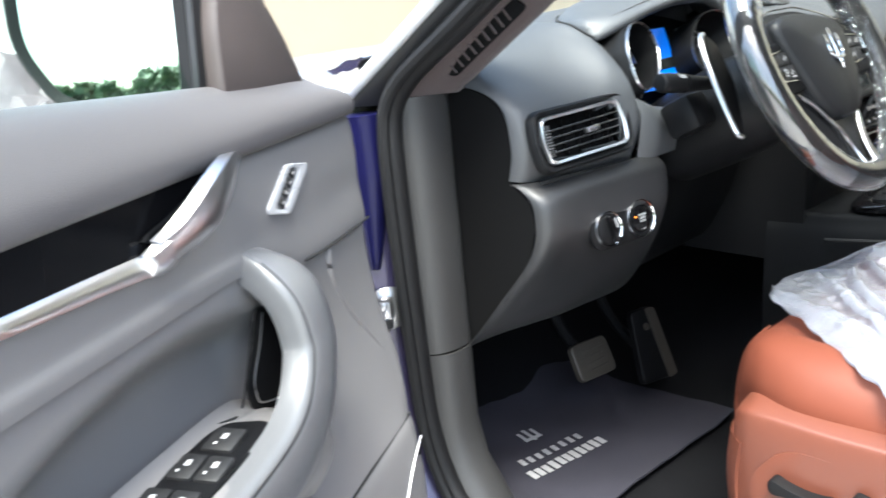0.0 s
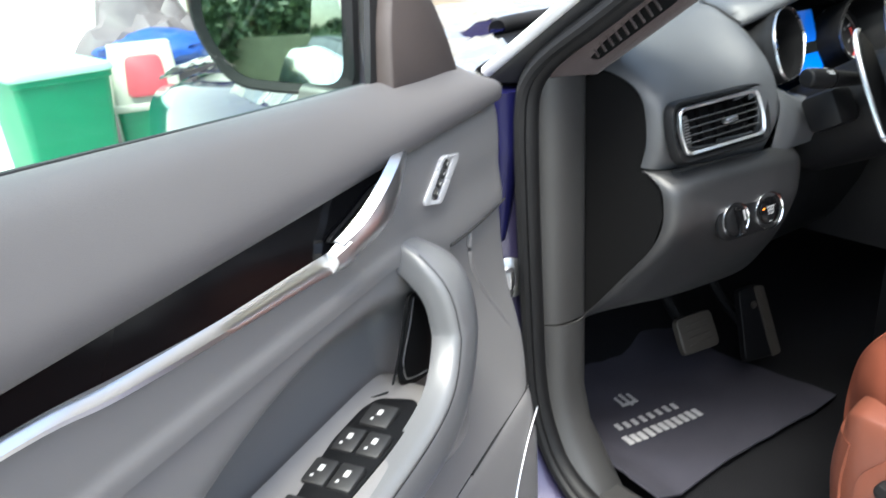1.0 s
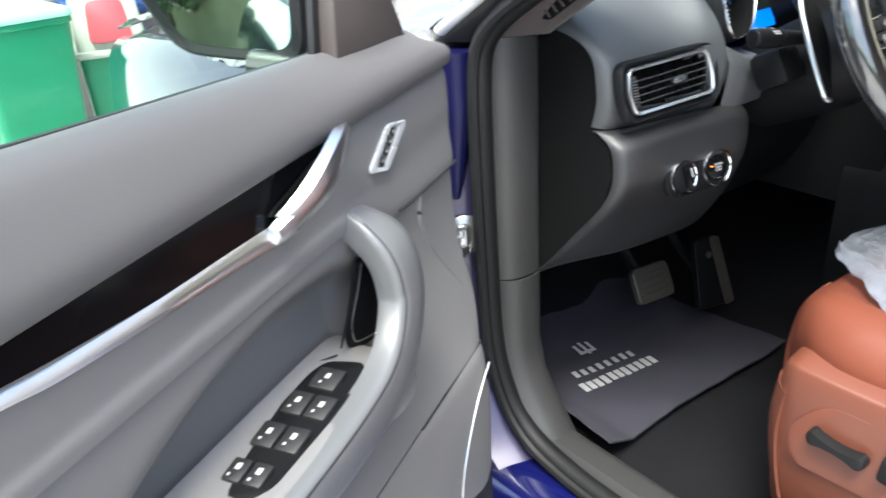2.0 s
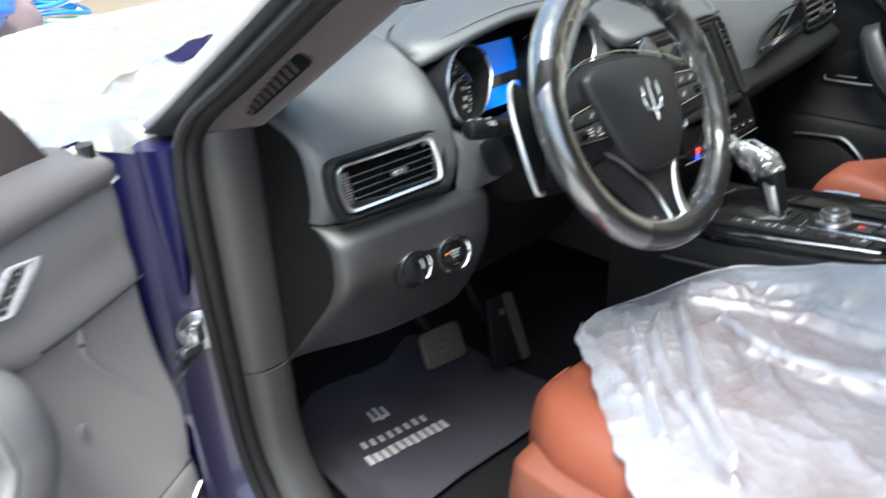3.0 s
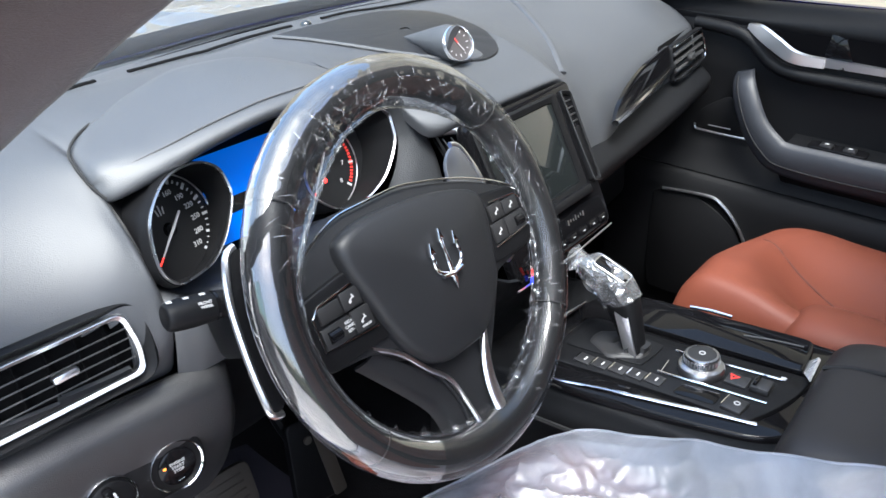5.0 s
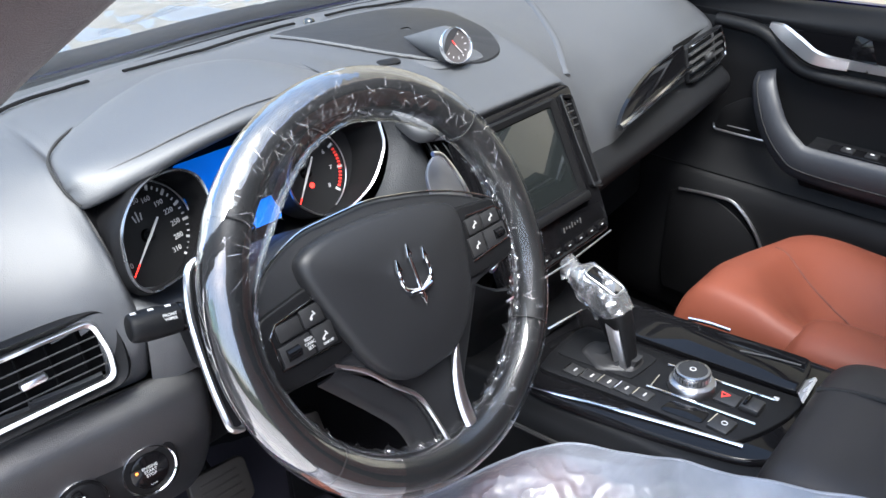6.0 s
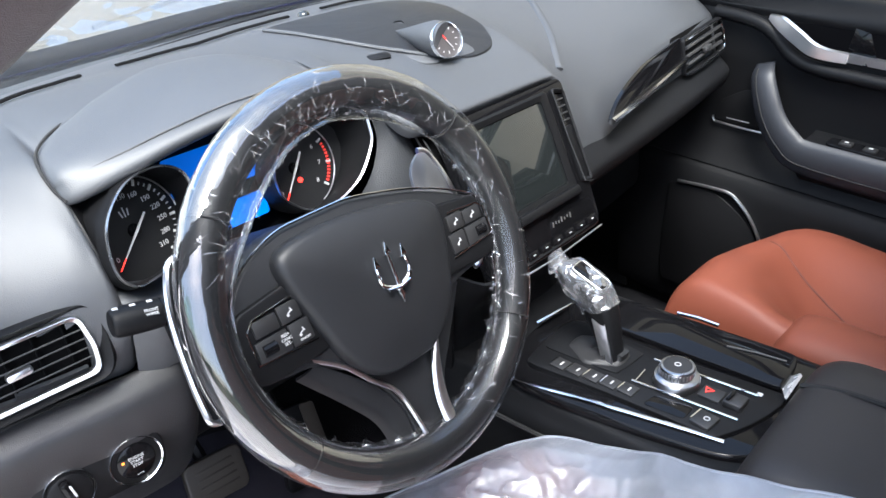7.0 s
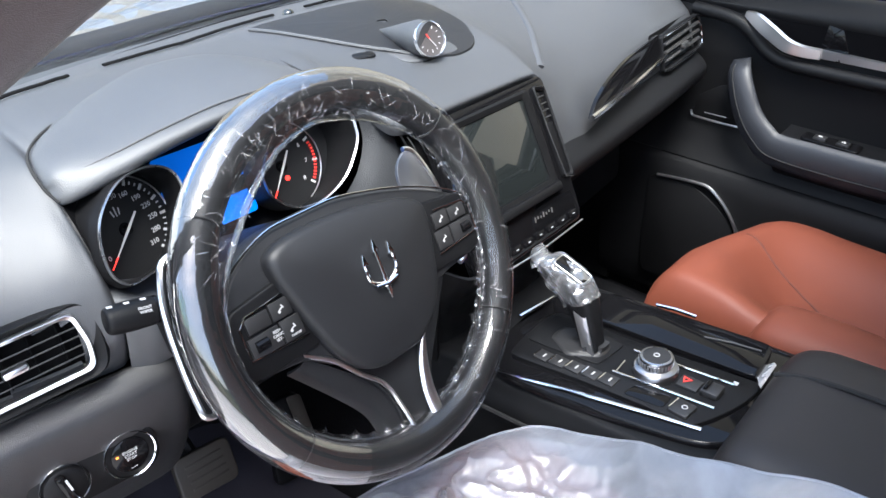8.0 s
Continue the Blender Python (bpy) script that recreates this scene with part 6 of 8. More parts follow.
part("front_tick", tube([(-0.036, 0.0445, 0.815), (0.0, 0.040, 0.8155), (0.032, 0.036, 0.816)], [0.0036, 0.0028, 0.0012], 8), CHROME, console, "bright chrome accent")

# ---- gear selector ----
shifter = thing("gear_selector", (-0.035, -0.05, 0.82), "black gear selector, its knob wrapped in clear cling film", "gear lever")
SH = [((-0.036, -0.073, 0.812), 0.0125, 0.011), ((-0.036, -0.066, 0.836), 0.0125, 0.013), ((-0.036, -0.056, 0.862), 0.0135, 0.017), ((-0.036, -0.046, 0.884), 0.0155, 0.020), ((-0.035, -0.030, 0.900), 0.0175, 0.0185), ((-0.034, -0.012, 0.9085), 0.0178, 0.0155), ((-0.033, 0.004, 0.912), 0.0170, 0.0125), ((-0.033, 0.013, 0.913), 0.012, 0.009)]


def lever(grow, ripple=0.0, first=0):
    rows = []
    for i, (c, a, b) in enumerate(SH[first:]):
        along = (Vector(SH[min(len(SH) - 1, i + first + 1)][0]) - Vector(SH[max(0, i + first - 1)][0])).normalized()
        side = Vector((1, -0.1, 0))
        side = (side - along * side.dot(along)).normalized()
        up = side.cross(along)
        row = []
        for k in range(24):
            w = k / 24 * math.tau
            g = grow + (ripple * noise.noise(Vector((i * 2.1, 3 * math.cos(w), 3 * math.sin(w)))) if ripple else 0)
            sq4 = 1 / max(abs(math.cos(w)) ** 4 + abs(math.sin(w)) ** 4, 0.2) ** 0.25
            row.append(Vector(c) + side * math.cos(w) * (a + g) * sq4 + up * math.sin(w) * (b + g) * sq4)
        rows.append(row)
    cols = [curve([r[k] for r in rows], 22) for k in range(24)]
    return skin([[c[j] for c in cols] for j in range(22)], True, True)


part("lever", lever(0.0), DARK_PLASTIC, shifter, "black lever")
top_plate = part("knob_inlay", plate(rounded([(-0.011, -0.026), (0.011, -0.026), (0.012, 0.02), (-0.012, 0.02)], 0.006), 0.003, facing((-0.034, -0.024, 0.9195), (1, 0.05, 0), (0.0, -0.34, 0.94)), 0.001), GLOSS_BLACK, shifter, "gloss black knob inlay")
part("inlay_edge", frame_of(rounded([(-0.0115, -0.0265), (0.0115, -0.0265), (0.0125, 0.0205), (-0.0125, 0.0205)], 0.006), rounded([(-0.0100, -0.025), (0.0100, -0.025), (0.011, 0.019), (-0.011, 0.019)], 0.005), 0.0036, facing((-0.034, -0.024, 0.9195), (1, 0.05, 0), (0.0, -0.34, 0.94)), 0.0004), SATIN, top_plate, "bright inlay edge")
part("lever_side", plate(rounded([(-0.007, -0.045), (0.007, -0.045), (0.010, 0.03), (-0.008, 0.03)], 0.005), 0.002, facing((-0.0485, -0.060, 0.852), (0, -0.936, 0.35), (-1, 0, 0)), 0.001), SATIN, shifter, "satin side strip")
cling = part("cling_film", lever(0.0022, 0.006, 3), CLING, shifter, "crumpled clear cling film")
cling.visible_shadow = False
tuft = [[Vector((-0.032, 0.016, 0.917)) + Vector((r * math.cos(w), z * 0.3, r * math.sin(w))) + Vector([0.004 * noise.noise(Vector((r * 900, w * 3, k))) for k in (1, 2, 3)]) for w in (k / 14 * math.tau for k in range(14))] for r, z in ((0.010, -0.02), (0.014, 0.0), (0.013, 0.02), (0.015, 0.035), (0.012, 0.045))]
tf = part("film_tuft", skin(tuft, True), CLING, shifter, "bunched film end")
tf.visible_shadow = False


# ---- seats ----
def cushion(cx, front, w, dip, z0):
    """Seat cushion: raised side bolsters, a rounded front edge and rounded front corners."""
    rows = []
    for back, z, g in ((0.05, -0.30, 0.64), (0.03, -0.20, 0.66), (0.006, -0.11, 0.68), (0.0, -0.06, 0.69), (0.006, -0.022, 0.71), (0.030, 0.002, 0.82), (0.07, 0.010, 0.94), (0.13, 0.008, 1.0), (0.25, -0.006, 1.0), (0.42, -0.02, 1.0), (0.56, -0.01, 0.98)):
        y, z = front - back, z0 + z
        lift = min(1.0, back / 0.12)
        d = dip * lift
        rows.append([(cx - w * 0.5 * g, y - 0.01, z - 0.11), (cx - w * 0.51 * g, y, z - 0.05), (cx - w * 0.47 * g, y, z - 0.006), (cx - w * 0.38 * g, y, z + 0.012 * lift), (cx - w * 0.27 * g, y, z - d * 0.55), (cx - w * 0.12 * g, y, z - d), (cx + w * 0.12 * g, y, z - d), (cx + w * 0.27 * g, y, z - d * 0.55), (cx + w * 0.38 * g, y, z + 0.012 * lift), (cx + w * 0.47 * g, y, z - 0.006), (cx + w * 0.51 * g, y, z - 0.05), (cx + w * 0.5 * g, y - 0.01, z - 0.11)])
    return loft(rows, 60, 56)


def high_cushion():
    """The passenger cushion: a broad rounded bolster on the console side, dished insert behind its front roll."""
    xs = (0.168, 0.165, 0.175, 0.20, 0.26, 0.34, 0.43, 0.53, 0.60, 0.64, 0.66)
    rows = []
    for y, zs in ((-0.062, (0.50, 0.54, 0.56, 0.57, 0.575, 0.575, 0.57, 0.56, 0.55, 0.53, 0.50)), (-0.034, (0.60, 0.64, 0.67, 0.69, 0.69, 0.68, 0.67, 0.65, 0.63, 0.60, 0.57)), (-0.030, (0.64, 0.70, 0.745, 0.765, 0.765, 0.752, 0.735, 0.71, 0.68, 0.65, 0.61)), (-0.048, (0.66, 0.73, 0.785, 0.812, 0.812, 0.795, 0.77, 0.738, 0.705, 0.675, 0.63)), (-0.085, (0.66, 0.74, 0.80, 0.825, 0.822, 0.802, 0.782, 0.764, 0.735, 0.69, 0.62)), (-0.14, (0.66, 0.74, 0.80, 0.82, 0.80, 0.768, 0.754, 0.764, 0.743, 0.70, 0.63)), (-0.20, (0.66, 0.74, 0.792, 0.806, 0.768, 0.732, 0.736, 0.758, 0.740, 0.70, 0.63)), (-0.32, (0.66, 0.735, 0.782, 0.79, 0.745, 0.71, 0.722, 0.752, 0.738, 0.70, 0.63)), (-0.48, (0.66, 0.73, 0.778, 0.785, 0.738, 0.70, 0.712, 0.75, 0.735, 0.70, 0.63)), (-0.60, (0.66, 0.73, 0.78, 0.788, 0.745, 0.705, 0.715, 0.752, 0.738, 0.70, 0.64))):
        rows.append([(x, y, z) for x, z in zip(xs, zs)])
    return loft(rows, 50, 60)


def backrest(cx, y0, w):
    rows = []
    for z, back, g in ((0.74, 0.0, 0.96), (0.85, 0.02, 1.0), (1.0, 0.05, 1.0), (1.2, 0.11, 0.96), (1.33, 0.16, 0.8), (1.37, 0.18, 0.6)):
        y = y0 - back
        rows.append([(cx - w * 0.5 * g, y - 0.1, z), (cx - w * 0.5 * g, y + 0.03, z), (cx - w * 0.38 * g, y + 0.05, z), (cx - w * 0.2 * g, y, z), (cx + w * 0.2 * g, y, z), (cx + w * 0.38 * g, y + 0.05, z), (cx + w * 0.5 * g, y + 0.03, z), (cx + w * 0.5 * g, y - 0.1, z), (cx, y - 0.14, z)])
    return loft(rows, 50, 30, True, True)


seat = thing("driver_seat", (-0.385, -0.3, 0.4), "tan leather driver's seat under a clear plastic cover", "car seat")
part("cushion", cushion(-0.370, 0.026, 0.49, 0.03, 0.742), TAN, seat, "tan leather cushion")
part("backrest", backrest(-0.385, -0.62, 0.52), TAN, seat, "tan leather backrest")
part("cushion_seam", tube(curve([(-0.534, 0.022, 0.66), (-0.537, 0.020, 0.70), (-0.523, 0.014, 0.728), (-0.485, 0.008, 0.738)], 24), 0.0014, 6), TAN_TRIM, seat)


def seat_side():
    rows = []
    for y, top, bulge in ((-0.015, 0.63, -0.04), (-0.012, 0.672, -0.022), (-0.028, 0.690, -0.004), (-0.06, 0.695, 0.004), (-0.15, 0.697, 0.008), (-0.3, 0.703, 0.008), (-0.45, 0.71, 0.006), (-0.62, 0.72, 0.0)):
        x = -0.636 - bulge
        rows.append([(x + 0.05, y, top + 0.012), (x + 0.010, y, top + 0.006), (x - 0.001, y, top - 0.006), (x - 0.004, y, top - 0.06), (x, y, 0.53), (x + 0.02, y, 0.45), (x + 0.06, y, 0.42)])
    return loft(rows, 30, 40)


valance = part("seat_valance", thick(seat_side(), 0.004), TAN_TRIM, seat, "tan plastic seat side cover")
part("valance_front", thick(loft([[(x, y, 0.655), (x, y + 0.006, 0.60), (x, y - 0.004, 0.52), (x, y - 0.03, 0.44)] for x, y in ((-0.639, -0.03), (-0.614, -0.006), (-0.566, 0.004), (-0.44, 0.012), (-0.30, 0.012), (-0.16, 0.0))], 12, 20), 0.004), TAN_TRIM, seat, "tan plastic front cover")
ctl_at = facing((-0.6485, -0.165, 0.625), (0, -1, 0.03), (-1, 0, 0.05))
recess = part("control_recess", plate(rounded([(-0.115, -0.05), (0.16, -0.05), (0.16, 0.045), (-0.08, 0.05), (-0.12, 0.0)], 0.03, 6), 0.003, ctl_at @ pose(0, 0, -0.002), 0.001), TAN_TRIM, valance, "raised control panel")
part("seat_switch", plate([(q.x, q.y) for q in curve([(-0.030, 0.009, 0), (-0.017, 0.006, 0), (0, 0.0045, 0), (0.017, 0.006, 0), (0.030, 0.009, 0), (0.036, 0, 0), (0.030, -0.009, 0), (0.017, -0.006, 0), (0, -0.0045, 0), (-0.017, -0.006, 0), (-0.030, -0.009, 0), (-0.036, 0, 0)], 48, True)], 0.016, ctl_at @ pose(-0.055, 0.004, 0.002, 0, 0, -6), 0.004), SEAL, recess, "black waisted seat switch")
part("seat_switch", plate(rounded([(-0.008, -0.017), (0.008, -0.017), (0.010, 0.017), (-0.010, 0.017)], 0.006), 0.016, ctl_at @ pose(0.005, 0.008, 0.002, 0, 0, -10), 0.004), SEAL, recess, "black seat switch")
part("seat_switch", turned([(0, 0), (0.014, 0), (0.013, 0.01), (0, 0.012)], 20, ctl_at @ pose(0.07, -0.004, 0.002)), SEAL, recess, "round black seat switch")
part("seat_rail", block(0.03, 0.6, 0.04, pose(-0.60, -0.3, 0.405), 0.004), DARK_PLASTIC, seat)
part("seat_rail", block(0.03, 0.6, 0.04, pose(-0.18, -0.3, 0.405), 0.004), DARK_PLASTIC, seat)

seat2 = thing("passenger_seat", (0.43, -0.35, 0.4), "tan leather passenger seat with raised bolsters", "car seat")
hc = high_cushion()
HC = [v.co.copy() for v in hc.verts]


def on_seat(x, y, lift=0.0006):
    near = sorted(((p.x - x) ** 2 + (p.y - y) ** 2 + 1e-9, p.z) for p in HC if p.z > 0.66)[:9]
    return (x, y, sum(z / d for d, z in near) / sum(1 / d for d, z in near) + lift)


part("cushion", hc, TAN, seat2, "smooth tan leather cushion")
part("backrest", backrest(0.435, -0.68, 0.54), TAN, seat2, "tan leather backrest")
part("insert_seam", tube([on_seat(q.x, q.y) for q in curve([(*p, 0) for p in ((0.434, -0.074), (0.424, -0.105), (0.405, -0.150), (0.382, -0.208), (0.352, -0.268), (0.326, -0.33), (0.318, -0.42))], 40)], 0.0015, 6), TAN_SEAM, seat2, "sewn seam")
bolster_rows = []
for y, lift, g in ((-0.186, -0.055, 0.55), (-0.188, -0.028, 0.74), (-0.197, -0.008, 0.88), (-0.215, 0.003, 0.97), (-0.26, 0.008, 1.0), (-0.36, 0.009, 1.0), (-0.5, 0.009, 1.0), (-0.60, 0.010, 0.98)):
    z, cx, w = 0.812 + lift, 0.214, 0.062 * g
    bolster_rows.append([(cx - w, y, z - 0.075), (cx - w * 1.02, y, z - 0.035), (cx - w * 0.8, y, z - 0.008), (cx - w * 0.3, y, z), (cx + w * 0.3, y, z - 0.004), (cx + w * 0.8, y, z - 0.024), (cx + w * 1.05, y, z - 0.055), (cx + w * 1.0, y, z - 0.085)])
part("side_bolster", loft(bolster_rows, 30, 40), TAN, seat2, "raised tan leather side bolster")
part("bolster_seam", tube(curve([r[5] for r in bolster_rows[1:]], 30), 0.0012, 6), TAN_SEAM, seat2, "sewn seam")
part("seat_base", block(0.46, 0.46, 0.2, pose(0.435, -0.33, 0.50), 0.03), TAN_TRIM, seat2, "tan plastic seat base")
part("seat_rail", block(0.03, 0.6, 0.04, pose(0.25, -0.33, 0.405), 0.004), DARK_PLASTIC, seat2)
part("seat_rail", block(0.03, 0.6, 0.04, pose(0.62, -0.33, 0.405), 0.004), DARK_PLASTIC, seat2)

# ---- plastic seat cover, thrown over the cushion ----
LEFT_EDGE = [(-0.412, 0.040, 0.752), (-0.452, 0.012, 0.757), (-0.518, -0.06, 0.757), (-0.586, -0.134, 0.756), (-0.634, -0.196, 0.742), (-0.662, -0.25, 0.715), (-0.668, -0.34, 0.70), (-0.668, -0.46, 0.70), (-0.66, -0.62, 0.72)]
RIGHT_EDGE = [(-0.392, 0.042, 0.752), (-0.335, 0.034, 0.755), (-0.235, -0.004, 0.762), (-0.165, -0.055, 0.775), (-0.142, -0.125, 0.790), (-0.136, -0.20, 0.820), (-0.132, -0.29, 0.850), (-0.115, -0.38, 0.868), (-0.10, -0.62, 0.876)]


# folds of the film: their lines over the cushion, height and half-width
FOLDS = (
    (((-0.297, -0.107), (-0.328, -0.169), (-0.329, -0.213), (-0.309, -0.301), (-0.31, -0.331), (-0.259, -0.399)), 0.015, 0.010),
    (((-0.304, -0.039), (-0.371, -0.096), (-0.431, -0.143), (-0.481, -0.186), (-0.53, -0.25)), 0.010, 0.006),
    (((-0.339, -0.037), (-0.401, -0.065), (-0.471, -0.135), (-0.509, -0.185), (-0.56, -0.26)), 0.011, 0.006),
    (((-0.372, -0.003), (-0.429, -0.056), (-0.476, -0.096), (-0.56, -0.18)), 0.010, 0.006),
    (((-0.23, -0.04), (-0.168, -0.073), (-0.155, -0.118), (-0.147, -0.163)), 0.016, 0.028),
    (((-0.28, -0.05), (-0.24, -0.12), (-0.22, -0.2), (-0.21, -0.32), (-0.22, -0.5)), 0.007, 0.007),
    (((-0.36, -0.20), (-0.42, -0.28), (-0.46, -0.38), (-0.48, -0.55)), 0.008, 0.009),
    (((-0.185, -0.12), (-0.170, -0.20), (-0.155, -0.30), (-0.135, -0.42), (-0.125, -0.6)), 0.0045, 0.011),
    (((-0.215, -0.14), (-0.205, -0.22), (-0.190, -0.32), (-0.165, -0.45), (-0.155, -0.6)), 0.005, 0.012),
    (((-0.250, -0.20), (-0.245, -0.28), (-0.225, -0.38), (-0.20, -0.6)), 0.0035, 0.012),
    (((-0.165, -0.18), (-0.145, -0.26), (-0.125, -0.36), (-0.105, -0.6)), 0.004, 0.010),
)


def line_gap(x, y, line):
    """How far the point is from a line of points, in plan."""
    best = 9.0
    for (ax, ay), (bx, by) in zip(line, line[1:]):
        dx, dy = bx - ax, by - ay
        u = max(0.0, min(1.0, ((x - ax) * dx + (y - ay) * dy) / (dx * dx + dy * dy)))
        best = min(best, math.hypot(x - ax - dx * u, y - ay - dy * u))
    return best


def cover_sheet():
    """Loose film over the cushion: gathered in front, with a few long folds and a fine crumple."""
    nu, nv = 190, 200
    left, right = curve(LEFT_EDGE, nv), curve(RIGHT_EDGE, nv)
    rows = []
    for j in range(nv):
        v = j / (nv - 1)
        a, b = left[j], right[j]
        span = (b - a).length
        sag = min(1.0, span / 0.3)
        row = []
        for i in range(nu):
            u = i / (nu - 1)
            p = a.lerp(b, u)
            top = 0.766 - 0.012 * v
            inside = min(1.0, min(u / 0.16, (1 - u) / 0.22))
            inside = inside * inside * (3 - 2 * inside)
            z = p.z * (1 - inside) + top * inside if span > 0.05 else p.z
            q = Vector((p.x * 7, p.y * 7, 0.4))
            wx, wy = p.x + 0.010 * noise.noise(q * 1.5), p.y + 0.010 * noise.noise(q * 1.5 + Vector((9, 0, 0)))
            folds = 0.0
            for line, high, wide in FOLDS:
                d = line_gap(wx, wy, line) / wide
                if d < 4:
                    folds += high * math.exp(-d * d * 0.5) if wide > 0.02 else high * max(0.0, 1 - d * 0.5) ** 1.5
            turned_q = Vector((q.x * 0.8 - q.y * 0.6, (q.x * 0.6 + q.y * 0.8) * 0.35, 0.4))
            crush = 0.005 * (1 - abs(noise.noise(q * 1.1 + Vector((3, 1, 0))))) ** 5 + 0.0018 * (1 - abs(noise.noise(turned_q * 3.6))) ** 5 + 0.0012 * (1 - abs(noise.noise(turned_q * 8.0))) ** 4 + 0.0012 * (1 - abs(noise.noise(q * 9.0))) ** 4
            crush += 0.0042 * (1 - abs(noise.noise(q * 4.2 + Vector((7, 2, 0))))) ** 7 * min(1.0, max(0.0, (p.y + 0.24) / 0.12))
            edge = 0.010 * noise.noise(Vector((v * 22, 5, 0)))
            row.append(Vector((p.x + (edge if u < 0.05 else 0) + 0.004 * noise.noise(q * 3), p.y + 0.006 * noise.noise(q * 2.2 + Vector((5, 0, 0))), z + (0.004 + crush + folds) * min(1, inside + 0.3) * sag)))
        rows.append(row)
    return rows


cover_rows = cover_sheet()
cover_thing = thing("seat_cover", (-0.4, -0.25, 0.76), "crumpled milky polythene cover lying over the driver's seat cushion", "plastic sheet")
part("sheet", skin(cover_rows), POLY, cover_thing, "thin see-through main sheet")
# the hem lies doubled over itself along the door side
part("doubled_hem", skin([[p + Vector((-0.003, 0.002, 0.004 + 0.003 * noise.noise(p * 30))) for p in r[:34]] for j, r in enumerate(cover_rows[2:-2])]), POLY, cover_thing, "white doubled hem of the film")


def pleat(line, wide):
    """A narrow fold of film lying over the sheet along a line in plan."""
    pts = curve([(x, y, 0) for x, y in line], 40)
    flat_rows = [p for r in cover_rows for p in r]
    rows = []
    for i, p in enumerate(pts):
        t = (pts[min(39, i + 1)] - pts[max(0, i - 1)]).normalized()
        side = Vector((-t.y, t.x, 0))
        z = min(((q.x - p.x) ** 2 + (q.y - p.y) ** 2, q.z) for q in flat_rows)[1]
        w = wide * math.sin(math.pi * (0.06 + 0.88 * i / 39)) ** 0.6
        rows.append([Vector((p.x, p.y, z)) + side * w * c + Vector((0, 0, h)) for c, h in ((-1.0, 0.0), (-0.5, 0.004), (0.1, 0.006), (0.6, 0.005), (1.1, 0.001))])
    return skin(rows)


for line, high, wide in FOLDS[:4]:
    part("pleat", pleat(line, 0.009 if high < 0.014 else 0.011), POLY, cover_thing, "white pleat of doubled film")
part("hem", tube([r[0] for r in cover_rows[::2]], 0.0014, 6), POLY, cover_thing, "rolled edge of the film")
part("hem", tube([r[-1] for r in cover_rows[::2]], 0.0014, 6), POLY, cover_thing, "rolled edge of the film")

seat.location.y -= 0.015
cover_thing.location.y -= 0.015

# ---- floor mat ----
mat_thing = thing("floor_mat", (-0.45, 0.4, 0.395), "dark cloth floor mat with pale printing, lying in the driver's footwell", "floor mat")


def mat_z(x, y):
    z = 0.402 + max(0.0, y - 0.42) ** 2 * 1.5
    z += max(0.0, -0.60 - x) * 0.5 + 0.006 * noise.noise(Vector((x * 9, y * 9, 2))) + 0.003 * noise.noise(Vector((x * 22, y * 22, 5)))
    return z


def mat_sheet():
    rows = []
    corners = ((-0.665, 0.205), (-0.16, 0.215), (-0.20, 0.66), (-0.60, 0.66))
    n = 40
    for j in range(n):
        v = j / (n - 1)
        row = []
        for i in range(n):
            u = i / (n - 1)
            a, b, c, d = (Vector(q) for q in corners)
            q = (a * (1 - u) + b * u) * (1 - v) + (d * (1 - u) + c * u) * v
            q.y += 0.010 * math.sin(u * 5) * (1 - v)
            row.append((q.x, q.y, mat_z(q.x, q.y)))
        rows.append(row)
    return thick(skin(rows), -0.003)


part("mat_sheet", mat_sheet(), MAT_CLOTH, mat_thing, "dark blue-grey cloth")
# printed rows as plain bars, and a plain three-armed mark over them


def bars(a, b, count, h, gap):
    a, b = Vector((*a, 0)), Vector((*b, 0))
    way = b - a
    ang = math.degrees(math.atan2(way.y, way.x))
    for k in range(count):
        c = a + way * ((k + 0.5) / count)
        part("printed_bar", block(way.length / count * gap, h * (0.92 if k % 3 else 1.0), 0.0008, pose(c.x, c.y, mat_z(c.x, c.y) + 0.005, 0, 0, ang), 0), PRINT, mat_thing, smooth=False)


bars((-0.545, 0.400), (-0.407, 0.371), 8, 0.019, 0.5)
bars((-0.562, 0.361), (-0.391, 0.334), 11, 0.025, 0.68)
for dx, hh in ((-0.014, 0.032), (0.0, 0.042), (0.014, 0.032)):
    part("printed_mark", block(0.006, hh, 0.0008, pose(-0.462 + dx, 0.447 - dx * 0.2, mat_z(-0.46, 0.447) + 0.006, 0, 0, -11), 0), PRINT, mat_thing, smooth=False)
part("printed_mark", block(0.036, 0.008, 0.0008, pose(-0.466, 0.434, mat_z(-0.46, 0.434) + 0.006, 0, 0, -11), 0), PRINT, mat_thing, smooth=False)

# ---- pedals ----
brake = thing("brake_pedal", (-0.345, 0.40, 0.52), "worn metal-faced brake pedal", "pedal")
bp = facing((-0.343, 0.392, 0.528), (1, -0.1, 0), (-0.05, -0.86, 0.5))
part("pedal_pad", plate(rounded([(-0.050, -0.032), (0.044, -0.036), (0.048, 0.032), (-0.044, 0.036)], 0.014, 5), 0.012, bp, 0.004, 3), STEEL, brake, "scuffed pale metal pad")
for k in range(4):
    part("pad_rib", block(0.06, 0.004, 0.003, bp @ pose(0, -0.018 + 0.012 * k, 0.012), 0.001), STEEL, brake)
part("pedal_arm", tube(curve([(-0.343, 0.41, 0.53), (-0.343, 0.46, 0.58), (-0.345, 0.50, 0.68), (-0.345, 0.52, 0.80)], 12), 0.010, 8), DARK_PLASTIC, brake, "black pedal arm")
